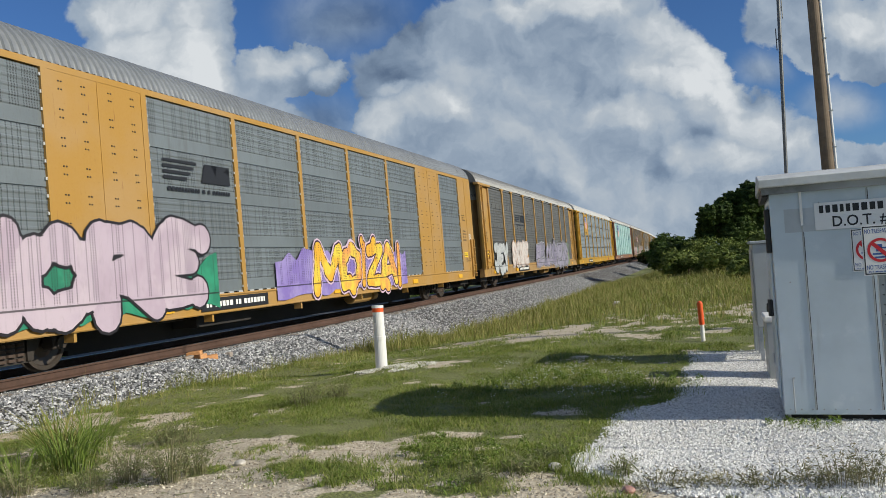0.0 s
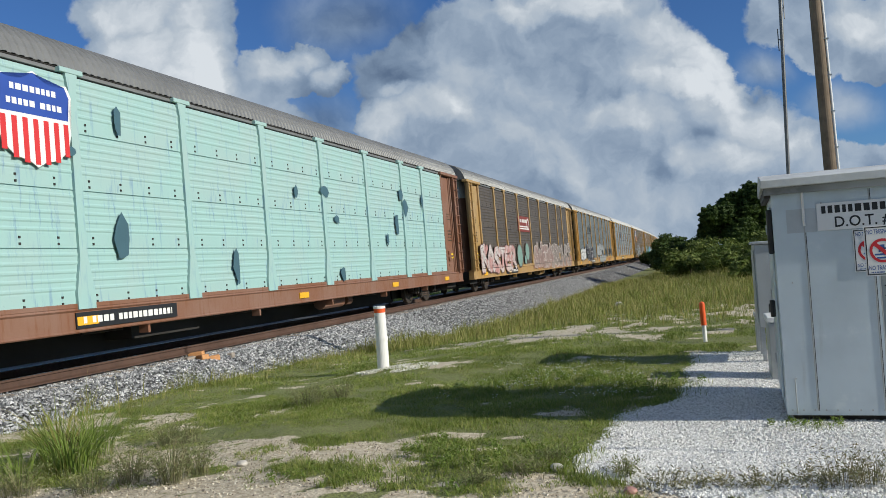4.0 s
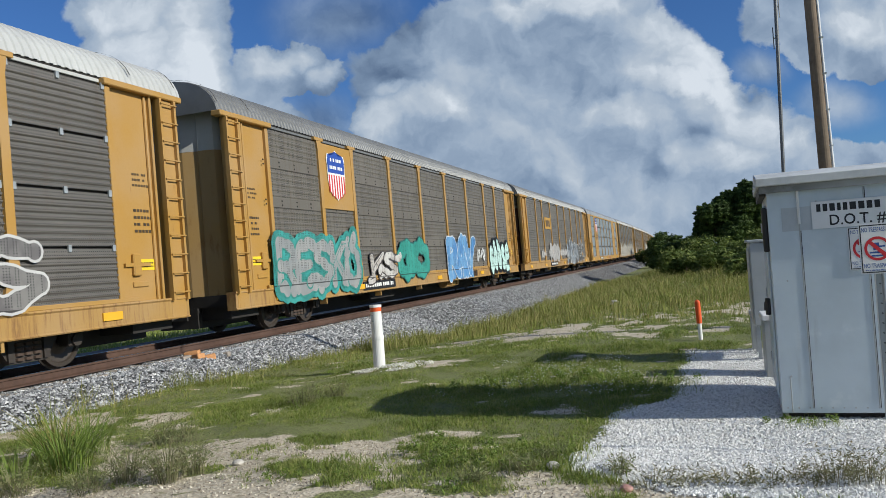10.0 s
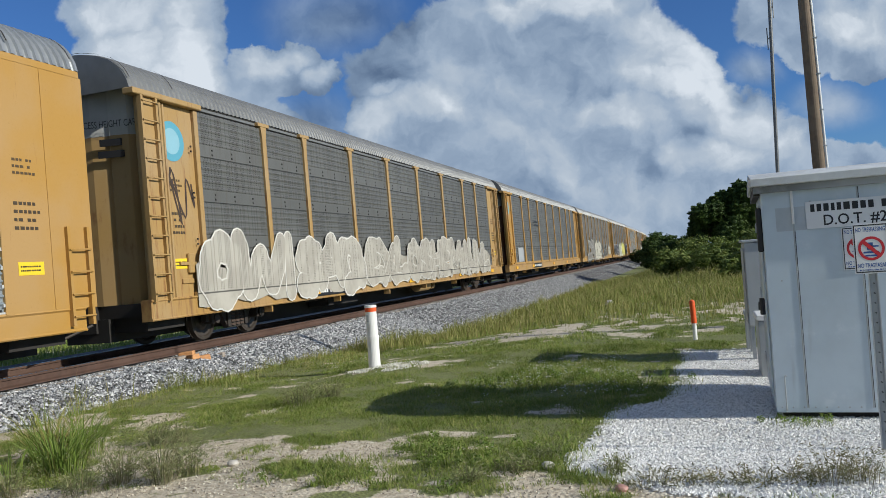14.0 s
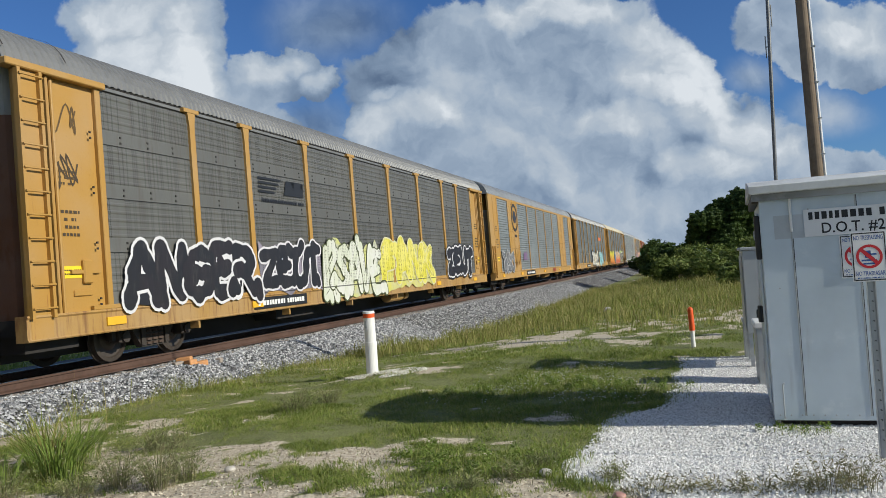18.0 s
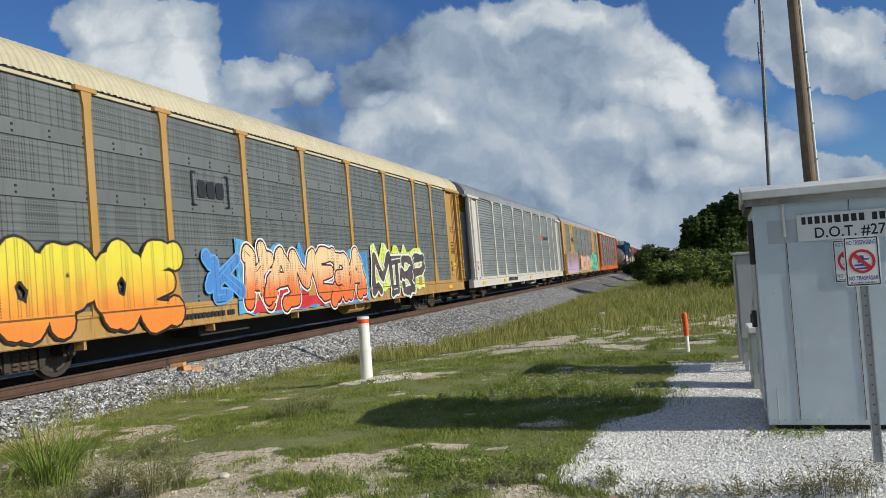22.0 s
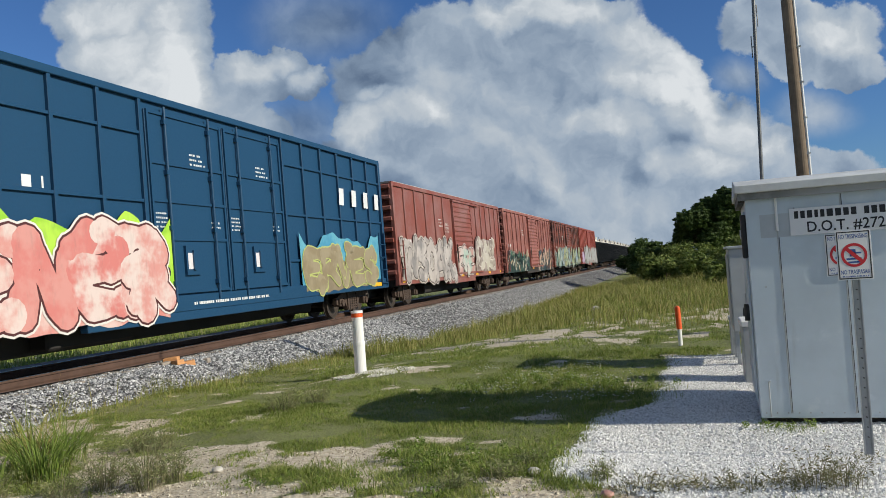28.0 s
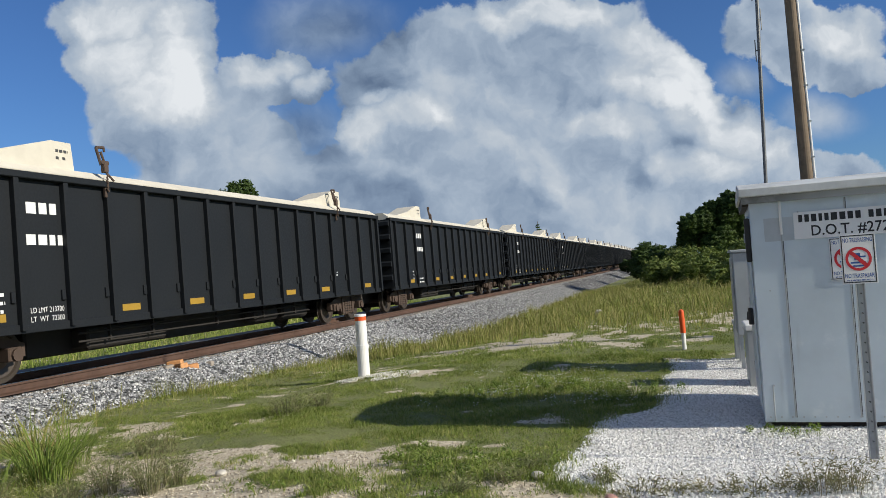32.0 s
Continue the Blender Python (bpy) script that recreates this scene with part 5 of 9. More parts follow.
def owner_mark(car, y, color=(0.30, 0.05, 0.03)):
    """Three plain blocks that stand for the owner's mark on the sill."""
    for k in range(3):
        c_ = y + (k - 1) * 0.34
        flat(car, [(c_ - 0.13, 0.68), (c_ + 0.11, 0.68), (c_ + 0.14, 0.92), (c_ - 0.10, 0.92)], color, 1.549, "emblem")


def disc(car, y, z, r0, color, x=1.567, name="emblem", r1=0.0, n=32):
    bm = bmesh.new()
    a = [bm.verts.new((x, y + r0 * math.cos(2 * math.pi * k / n), z + r0 * math.sin(2 * math.pi * k / n))) for k in range(n)]
    if r1:
        b = [bm.verts.new((x, y + r1 * math.cos(2 * math.pi * k / n), z + r1 * math.sin(2 * math.pi * k / n))) for k in range(n)]
        for k in range(n):
            bm.faces.new((a[k], a[(k + 1) % n], b[(k + 1) % n], b[k]))
    else:
        bm.faces.new(a)
    return part(name, bm, ink(color), car)


def excess_height(car, u_end=-13.47):
    """The clearance warning on the white upper end doors, facing the front of the train."""
    m = Matrix.Translation((0.80, u_end + 0.0, 4.35)) @ pose(0, 0, 0, 0, 0, 16) @ Matrix(((1, 0, 0, 0), (0, 0, -1, 0), (0, 1, 0, 0), (0, 0, 0, 1)))
    link("lettering", word_mesh("EXCESS HEIGHT CAR", 1.15, 0.13, INK), car, "", m)
    bm = bmesh.new()
    for k, (z, w) in enumerate(((4.0, 0.42), (3.78, 0.5))):
        bmesh.ops.create_cube(bm, size=1, matrix=Matrix.Translation((0.85, u_end + 0.03, z)) @ pose(0, 0, 0, 0, 0, 16) @ Matrix.Diagonal((w, 0.02, 0.13, 1)))
    part("lettering", bm, INK, car)


ENDS = YELLOW_OLD
PINK, LILAC = [(0.44, 0.31, 0.40), (0.52, 0.41, 0.49), (0.48, 0.37, 0.46)], [(0.26, 0.23, 0.33), (0.36, 0.33, 0.41), (0.20, 0.19, 0.24)]

c = rack_b(0, "yellow autorack car with grey screens and pink spray-paint lettering", YELLOW, P_PALE)
bloom(c, -7.9, 1.25, 5.2, 1.2, (0.03, 0.27, 0.15), (0.02, 0.17, 0.10), 90)
piece(c, "NORE", -8.75, 1.40, 5.9, 1.85, [(0.42, 0.33, 0.40), (0.50, 0.41, 0.47), (0.46, 0.37, 0.44)], (0.015, 0.012, 0.015), 1, 1.567, 0.44, line=0.05)
bloom(c, 1.2, 1.30, 8.4, 1.25, (0.21, 0.15, 0.42), (0.30, 0.24, 0.50), 91)
piece(c, "MOIZAI", 2.0, 1.42, 6.0, 1.45, [(0.70, 0.36, 0.03), (0.72, 0.55, 0.06), (0.70, 0.30, 0.08)], (0.05, 0.015, 0.03), 2, 1.567, 0.32, rim=(0.60, 0.45, 0.55))
bars_logo(c, -5.67, 3.35, 2.2, 0.65)
letters(c, "FB-657", 12.75, 1.42, 0.62, 0.15, (0.03, 0.02, 0.015), 1.538)
letters(c, "BI", 13.2, 2.40, 0.30, 0.24, (0.62, 0.60, 0.55), 1.538)
rack_marks(c, -4.66, True, False)

c = rack_a(1, "yellow autorack car with grey weathered screens and sprayed pieces", YELLOW, P_GREY2, ROOF_GREY, ENDS)
piece(c, "JEY", -10.3, 1.40, 2.7, 1.55, [(0.42, 0.44, 0.44), (0.48, 0.49, 0.49)], (0.02, 0.02, 0.02), 3, 1.567, 0.46)
bloom(c, -6.0, 1.55, 3.9, 1.5, (0.34, 0.33, 0.32), (0.44, 0.40, 0.38), 92)
piece(c, "SICORE", -6.0, 1.60, 3.8, 1.30, [(0.58, 0.50, 0.46), (0.62, 0.58, 0.55)], (0.50, 0.34, 0.27), 4, 1.567, 0.46)
piece(c, "HELOGS", 1.4, 1.45, 6.2, 1.40, LILAC, (0.03, 0.03, 0.05), 5, 1.567, 0.34, rim=(0.42, 0.42, 0.44))
bloom(c, 7.3, 1.45, 5.6, 1.9, (0.10, 0.13, 0.10), (0.19, 0.26, 0.12), 93)
piece(c, "HEWS", 6.9, 1.40, 4.9, 1.65, [(0.35, 0.32, 0.40), (0.27, 0.25, 0.32)], (0.015, 0.015, 0.02), 6, 1.567, 0.33, line=0.06, rim=(0.30, 0.29, 0.31))
bars_logo(c, -5.25, 3.41, 2.2, 0.6)
rack_marks(c, -5.26)
excess_height(c)

c = rack_a(2, "bright yellow autorack car with clean silver screens and white roof", YELLOW_NEW, P_LOUVRE, ROOF_WHITE, YELLOW, plate=1, gap=1)
shield(c, -8.15, 4.05, 1.15, 1.20)
bars(c, -8.15, 3.2, 1.1, 0.16, (0.05, 0.03, 0.02), 1, 1.548)
rack_marks(c, -6.57)
owner_mark(c, 7.2)

c = rack_a(3, "autorack car with peeling pale teal painted screens", MAROON, P_TEAL, ROOF_GREY, MAROON, post_paint=P_TEAL)
shield(c, -7.8, 3.95, 1.5, 1.5)
pr = random.Random(8)
for k in range(14):
    y, z, w, h = pr.uniform(-11, 11), pr.uniform(1.2, 4.3), pr.uniform(0.10, 0.35), pr.uniform(0.08, 0.5)
    flat(c, [(y + w * math.cos(q * 0.785) * pr.uniform(0.5, 1), z + h * math.sin(q * 0.785) * pr.uniform(0.5, 1)) for q in range(8)], (0.05, 0.11, 0.14), 1.566, "peeled_patch")
rack_marks(c, -6.0)

c = rack_a(4, "autorack car with brown rusted screens and a maroon sign panel", YELLOW_OLD, P_BROWN, ROOF_GREY, MAROON)
part("sign_panel", boxes((1.53, 1.545, -4.35, -1.5, 2.85, 3.70), bevel=0.004), ink((0.20, 0.035, 0.022)), c, "maroon panel with white stripes and an arc")
bars(c, -3.1, 3.45, 1.6, 0.28, (0.62, 0.58, 0.55), 1, 1.547)
part("stripe", boxes((1.546, 1.549, -4.1, -2.0, 3.10, 3.17), (1.546, 1.549, -4.1, -1.75, 2.98, 3.05)), ink((0.62, 0.58, 0.55)), c)
disc(c, -1.95, 3.28, 0.34, (0.62, 0.58, 0.55), 1.548, "emblem_arc", 0.24)
disc(c, -2.7, 1.75, 0.52, (0.10, 0.08, 0.07), 1.566, "sprayed_outline")
disc(c, -2.7, 1.75, 0.46, (0.17, 0.27, 0.23), 1.567, "sprayed_bubble")
disc(c, -3.3, 1.30, 0.26, (0.10, 0.08, 0.07), 1.566, "sprayed_outline")
disc(c, -3.3, 1.30, 0.23, (0.17, 0.27, 0.23), 1.567, "sprayed_bubble")
disc(c, -4.6, 1.55, 0.65, (0.10, 0.08, 0.07), 1.566, "sprayed_outline")
disc(c, -4.6, 1.55, 0.57, (0.17, 0.27, 0.23), 1.567, "sprayed_bubble")
bloom(c, 1.8, 1.20, 6.0, 1.1, (0.36, 0.22, 0.16), (0.26, 0.12, 0.09), 94)
piece(c, "SWERA", 1.8, 1.50, 5.6, 1.40, [(0.30, 0.24, 0.21), (0.24, 0.15, 0.13)], (0.52, 0.45, 0.42), 7, 1.567, 0.36)
bloom(c, 8.2, 1.05, 8.0, 0.9, (0.42, 0.28, 0.20), (0.28, 0.12, 0.08), 95)
piece(c, "SRONKT", 8.0, 1.45, 7.4, 1.45, [(0.20, 0.17, 0.15), (0.30, 0.25, 0.22), (0.17, 0.13, 0.11)], (0.52, 0.47, 0.44), 8, 1.567, 0.34)
piece(c, "KASTER", -9.0, 1.45, 6.5, 1.30, [(0.44, 0.22, 0.20), (0.50, 0.46, 0.44)], (0.12, 0.06, 0.05), 81, 1.567, 0.36)
rack_marks(c, -6.5)

c = rack_a(5, "yellow autorack car with grey screens and sprayed black tags", YELLOW, P_GREY, ROOF_GREY, MAROON)
piece(c, "BERGS", -10.2, 1.45, 2.6, 0.95, [(0.62, 0.62, 0.61), (0.58, 0.58, 0.57)], (0.015, 0.015, 0.015), 3, 1.567, 0.40, hollow=True)
piece(c, "TUNER", -6.0, 1.42, 4.0, 1.2, [(0.015, 0.015, 0.015), (0.03, 0.02, 0.03)], (0.58, 0.57, 0.56), 4, 1.567, 0.36, line=0.035, rim=(0.05, 0.03, 0.05))
piece(c, "FECL", 2.0, 1.35, 6.2, 1.70, [(0.24, 0.25, 0.25), (0.30, 0.31, 0.31)], (0.025, 0.025, 0.025), 9, 1.567, 0.40, hollow=True)
for k, (y, w) in enumerate(((6.3, 2.0), (9.3, 1.6), (11.0, 1.4))):
    tag(c, y, 1.6, w, 0.8, (0.02, 0.02, 0.02), 10 + k, thick=0.03)
bars_logo(c, -5.41, 3.44, 2.2, 0.62)
rack_marks(c, -4.2)
owner_mark(c, 8.3)

c = rack_a(6, "yellow autorack car with bright silver screens and pale roof", YELLOW, P_SILVER, ROOF_WHITE, MAROON, gap=1)
block_logo(c, -5.5, 3.45, 1.9, 0.60, (0.03, 0.03, 0.045))
rack_marks(c, -5.0)
owner_mark(c, 6.9)

c = rack_a(7, "yellow autorack car with dark rusty screens, shield and white roof", YELLOW, P_DARK, ROOF_WHITE, ENDS, plate=1, gap=1)
shield(c, -8.13, 3.95, 1.40, 1.60)
piece(c, "RAWNEO", -3.9, 1.50, 7.0, 1.50, [(0.19, 0.18, 0.17), (0.24, 0.27, 0.28)], (0.02, 0.02, 0.02), 13, 1.567, 0.28, rim=(0.58, 0.58, 0.57))
piece(c, "SOT", -10.6, 1.5, 2.4, 1.1, [(0.16, 0.15, 0.14), (0.18, 0.17, 0.16)], (0.45, 0.44, 0.43), 14, 1.567, 0.26, line=0.03)
piece(c, "NIOTS", 7.2, 1.55, 5.4, 1.25, [(0.12, 0.11, 0.11), (0.20, 0.19, 0.18)], (0.50, 0.49, 0.48), 15, 1.567, 0.30)
tag(c, -12.45, 2.7, 0.8, 0.5, (0.03, 0.02, 0.02), 16, 1.457)
rack_marks(c, -6.6)

c = rack_a(8, "yellow autorack car with taupe screens, shield and sprayed pieces", YELLOW, P_TAUPE, ROOF_GREY, ENDS, plate=1)
shield(c, -8.13, 3.95, 1.15, 1.40)
piece(c, "RESKO", -9.4, 1.45, 4.6, 1.40, [(0.24, 0.25, 0.25), (0.30, 0.30, 0.29)], (0.04, 0.22, 0.19), 17, 1.567, 0.30, glow=(0.05, 0.30, 0.27))
piece(c, "GO", -2.5, 1.55, 2.9, 1.50, [(0.03, 0.24, 0.19), (0.05, 0.30, 0.24)], (0.02, 0.10, 0.09), 18, 1.567, 0.45)
piece(c, "KS", -5.2, 1.35, 2.0, 0.9, [(0.36, 0.32, 0.28), (0.55, 0.53, 0.5)], (0.06, 0.05, 0.05), 19, 1.567, 0.34)
bloom(c, 3.0, 1.35, 3.4, 1.7, (0.06, 0.20, 0.44), (0.14, 0.30, 0.52), 96)
piece(c, "RAV", 3.1, 1.50, 3.6, 1.75, [(0.07, 0.21, 0.45), (0.16, 0.33, 0.54)], (0.56, 0.60, 0.64), 20, 1.567, 0.36)
tag(c, 6.2, 1.6, 1.3, 0.7, (0.60, 0.60, 0.58), 21, thick=0.03)
piece(c, "GOOSE", 9.45, 1.40, 3.7, 1.35, [(0.42, 0.62, 0.56), (0.50, 0.68, 0.63)], (0.012, 0.012, 0.012), 5, 1.567, 0.42, glow=(0.014, 0.014, 0.014), spread=0.15, over=1.05)
rack_marks(c, -5.6)
owner_mark(c, 4.9, (0.05, 0.03, 0.02))

c = rack_a(9, "yellow autorack car with brown screens and white tags", YELLOW, P_TAUPE, ROOF_GREY, MAROON)
part("sign_panel", boxes((1.53, 1.545, -6.4, -4.3, 3.10, 3.85), bevel=0.004), ink((0.45, 0.24, 0.03)), c)
block_logo(c, -5.35, 3.47, 1.5, 0.45, (0.10, 0.06, 0.02), 1.5475)
for k, (y, w) in enumerate(((-7.6, 1.4), (-4.5, 2.4), (-1.6, 2.6), (0.8, 2.4))):
    tag(c, y, 1.5, w, 0.6, (0.52, 0.50, 0.48), 25 + k, thick=0.03)
piece(c, "KSO", -3.6, 1.5, 3.4, 1.2, [(0.42, 0.40, 0.38), (0.36, 0.34, 0.32)], (0.48, 0.46, 0.44), 29, 1.567, 0.34)
bloom(c, 4.2, 1.45, 5.4, 1.8, (0.06, 0.06, 0.065), (0.12, 0.11, 0.10), 97)
piece(c, "MKTM", 4.1, 1.45, 5.2, 1.6, [(0.05, 0.055, 0.06), (0.34, 0.38, 0.42)], (0.60, 0.60, 0.59), 30, 1.567, 0.30, line=0.04)
piece(c, "REXS", 8.4, 1.5, 3.8, 1.4, [(0.07, 0.065, 0.06), (0.10, 0.09, 0.08)], (0.54, 0.53, 0.52), 31, 1.567, 0.26)
rack_marks(c, -4.0)
letters(c, "LD LMT 80000", -2.2, 0.80, 1.1, 0.10, (0.05, 0.03, 0.02), 1.549)
excess_height(c)

c = rack_b(10, "clean yellow autorack car with silver screens and striped shield", YELLOW, P_LOUVRE, gap=1)
shield(c, -8.17, 4.05, 1.38, 1.50)
letters(c, "BUILDING", -8.17, 3.08, 1.70, 0.24, (0.06, 0.03, 0.015), 1.548)
letters(c, "AMERICA", -8.15, 2.74, 1.62, 0.24, (0.06, 0.03, 0.015), 1.548)
rack_marks(c, -5.24, True, False)
owner_mark(c, 2.4)

c = rack_a(11, "yellow autorack car with grey screens and cream lettering", YELLOW_OLD, P_GREY2, ROOF_GREY, ENDS)
bloom(c, -7.9, 1.25, 8.4, 1.1, (0.40, 0.37, 0.31), (0.34, 0.31, 0.26), 98)
piece(c, "OWISAB", -7.9, 1.50, 8.0, 1.65, [(0.44, 0.41, 0.35), (0.36, 0.33, 0.28)], (0.62, 0.60, 0.55), 33, 1.567, 0.46, line=0.035)
bloom(c, 3.6, 1.25, 15.0, 1.1, (0.38, 0.35, 0.29), (0.30, 0.27, 0.22), 99)
piece(c, "EXLOSHEMAUNL", 3.6, 1.50, 14.4, 1.55, [(0.42, 0.39, 0.33), (0.34, 0.31, 0.26)], (0.56, 0.54, 0.49), 34, 1.567, 0.44, line=0.035)
disc(c, -12.45, 4.07, 0.40, (0.10, 0.32, 0.42), 1.456, "round_emblem")
disc(c, -12.45, 4.07, 0.26, (0.24, 0.44, 0.52), 1.458, "round_emblem")
tag(c, -12.45, 3.0, 0.7, 1.2, (0.05, 0.03, 0.02), 35, 1.457)
rack_marks(c, -6.45)
excess_height(c)

c = rack_a(12, "yellow autorack car with weathered grey screens and few marks", YELLOW, P_GREY2, ROOF_GREY, MAROON)
part("patch_panel", boxes((1.53, 1.542, -11.0, -9.6, 1.1, 1.9)), ink((0.34, 0.35, 0.36)), c)
bars(c, -5.0, 3.4, 1.6, 0.4, BLACKS, 2)
rack_marks(c, -5.5)
disc(c, -12.45, 4.07, 0.38, (0.10, 0.32, 0.42), 1.456, "round_emblem")

c = rack_a(13, "old yellow autorack car with taupe screens and cream graffiti", YELLOW_OLD, P_TAUPE, ROOF_GREY, ENDS, shift=-0.4)
piece(c, "DR", -6.5, 1.50, 4.4, 1.75, [(0.17, 0.155, 0.135), (0.21, 0.19, 0.165)], (0.46, 0.44, 0.38), 37, 1.567, 0.36, line=0.10, rim=(0.05, 0.045, 0.04), hollow=True)
bloom(c, -1.1, 1.05, 5.4, 0.9, (0.50, 0.46, 0.36), (0.42, 0.38, 0.30), 100)
piece(c, "ROBES", -1.1, 1.45, 5.2, 1.75, [(0.54, 0.51, 0.42), (0.46, 0.43, 0.35)], (0.05, 0.045, 0.04), 38, 1.567, 0.42, line=0.035)
piece(c, "KLOND", 4.9, 1.45, 6.0, 1.40, [(0.05, 0.048, 0.045), (0.08, 0.075, 0.07)], (0.54, 0.52, 0.46), 39, 1.567, 0.34)
piece(c, "KSO", 10.4, 1.5, 2.4, 1.0, [(0.50, 0.48, 0.40), (0.46, 0.44, 0.37)], (0.20, 0.18, 0.15), 40, 1.567, 0.34)
disc(c, -12.45, 4.07, 0.40, (0.10, 0.32, 0.42), 1.456, "round_emblem")
disc(c, -12.45, 4.07, 0.26, (0.24, 0.44, 0.52), 1.458, "round_emblem")
rack_marks(c, -6.1)
excess_height(c)

c = rack_a(14, "yellow autorack car with grey screens and black lettering", YELLOW, P_GREY2, ROOF_GREY, MAROON)
piece(c, "ANGER", -9.2, 1.60, 4.2, 1.30, [(0.014, 0.014, 0.018), (0.020, 0.016, 0.020)], (0.60, 0.59, 0.60), 11, 1.567, 0.36, line=0.06, hollow=True)
flat(c, [(-11.25, 1.05), (-10.6, 0.98), (-10.2, 1.5), (-10.45, 1.75)], (0.014, 0.014, 0.018), 1.5668)
bloom(c, -5.3, 1.55, 3.1, 1.35, (0.26, 0.23, 0.28), (0.16, 0.15, 0.18), 103)
piece(c, "ZEUT", -5.3, 1.60, 2.9, 1.10, [(0.014, 0.014, 0.018), (0.018, 0.016, 0.020)], (0.60, 0.58, 0.60), 12, 1.567, 0.38, line=0.05, hollow=True)
bloom(c, -1.6, 1.45, 4.0, 1.8, (0.50, 0.50, 0.16), (0.44, 0.44, 0.36), 101)
piece(c, "KSAVE", -1.6, 1.45, 4.0, 1.60, [(0.54, 0.56, 0.44), (0.60, 0.60, 0.54)], (0.07, 0.08, 0.03), 47, 1.567, 0.36)
bloom(c, 3.0, 1.55, 5.0, 1.8, (0.56, 0.52, 0.10), (0.50, 0.48, 0.24), 102)
piece(c, "FANK", 3.0, 1.65, 5.0, 1.60, [(0.58, 0.52, 0.05), (0.66, 0.60, 0.14)], (0.56, 0.54, 0.36), 48, 1.567, 0.44)
piece(c, "ZEUT", 9.3, 1.60, 3.6, 1.25, [(0.014, 0.014, 0.018), (0.018, 0.016, 0.020)], (0.60, 0.59, 0.60), 14, 1.567, 0.42, line=0.06, hollow=True, rim=(0.016, 0.016, 0.018))
bars_logo(c, -5.49, 3.45, 2.2, 0.62)
tag(c, -12.45, 4.2, 0.7, 0.7, (0.10, 0.06, 0.02), 49, 1.457, 0.015)
tag(c, -12.45, 3.3, 0.5, 0.6, (0.06, 0.04, 0.02), 50, 1.457, 0.015)
rack_marks(c, -5.9)

c = rack_b(15, "yellow autorack car with grey screens and round black emblem", YELLOW, P_FEW, gap=2)
disc(c, -8.0, 3.95, 0.78, (0.02, 0.015, 0.01), 1.548, "round_emblem", 0.62)
flat(c, [(-8.45, 3.95), (-8.2, 4.35), (-7.8, 4.30), (-7.55, 3.95), (-7.8, 3.65), (-8.2, 3.65)], (0.02, 0.02, 0.03), 1.549, "emblem_figure")
bars(c, -7.9, 2.92, 0.5, 0.22, (0.03, 0.02, 0.01), 1, 1.548)
piece(c, "KSO", -10.2, 1.45, 2.4, 1.1, [(0.12, 0.12, 0.13), (0.20, 0.20, 0.21)], (0.48, 0.47, 0.46), 61, 1.567, 0.34)
tag(c, -7.9, 1.75, 1.7, 1.2, (0.36, 0.19, 0.03), 62, 1.567, 0.03)
tag(c, -5.9, 1.8, 0.8, 0.6, (0.22, 0.10, 0.24), 63, 1.567, 0.03)
rack_marks(c, -4.41, True, False)
owner_mark(c, 3.9)

c = rack_a(16, "yellow autorack car with grey screens and white sprayed lettering", YELLOW, P_GREY, ROOF_GREY, ENDS)
piece(c, "JUGGLE", 0.6, 1.40, 4.9, 1.45, [(0.62, 0.61, 0.57), (0.66, 0.64, 0.58), (0.66, 0.58, 0.40)], (0.012, 0.012, 0.014), 6, 1.567, 0.38, line=0.06, drop=(0.012, 0.012, 0.014))
tag(c, -2.9, 1.2, 1.0, 0.4, (0.02, 0.02, 0.02), 64, thick=0.02)
piece(c, "DEAL", 6.2, 1.40, 3.3, 1.25, [(0.30, 0.52, 0.54), (0.24, 0.46, 0.50)], (0.02, 0.05, 0.06), 65, 1.567, 0.44, rim=(0.40, 0.60, 0.60))
flat(c, [(4.65, 3.30), (7.05, 3.36), (7.05, 3.62), (4.65, 3.66)], (0.62, 0.13, 0.02), 1.560, "orange_strip")
for k in range(8):
    for y in (-11.6 + 1.1 * k, -11.2 + 1.1 * k):
        flat(c, [(y, 1.15), (y + 0.09, 1.15), (y + 0.07, 1.95), (y + 0.01, 2.0)], (0.27, 0.22, 0.16), 1.561, "faded_paint")
    flat(c, [(-11.5 + 1.1 * k, 1.85), (-11.2 + 1.1 * k, 1.88), (-11.2 + 1.1 * k, 1.96), (-11.5 + 1.1 * k, 1.95)], (0.27, 0.22, 0.16), 1.561, "faded_paint")
rack_marks(c, -5.0)

c = rack_a(17, "yellow autorack car with cream roof and colourful sprayed pieces", YELLOW, P_GREY, ROOF_CREAM, ENDS, shift=0.2)
piece(c, "ROPOE", -9.4, 1.45, 5.4, 1.65, ("rise", (0.66, 0.20, 0.03), (0.64, 0.56, 0.05)), (0.02, 0.012, 0.01), 66, 1.567, 0.46, line=0.05)
piece(c, "K", -5.0, 1.5, 1.0, 1.0, [(0.06, 0.20, 0.50)], (0.10, 0.30, 0.60), 67, 1.567, 0.34)
bloom(c, -0.9, 1.45, 7.4, 1.9, (0.05, 0.22, 0.50), (0.10, 0.34, 0.58), 104)
bloom(c, -0.7, 0.98, 6.6, 0.6, (0.55, 0.03, 0.04), (0.42, 0.02, 0.03), 105, 1.559)
piece(c, "KAMERA", -0.9, 1.50, 6.6, 1.45, ("rise", (0.64, 0.14, 0.03), (0.68, 0.50, 0.28)), (0.05, 0.01, 0.02), 68, 1.567, 0.36, rim=(0.62, 0.60, 0.58))
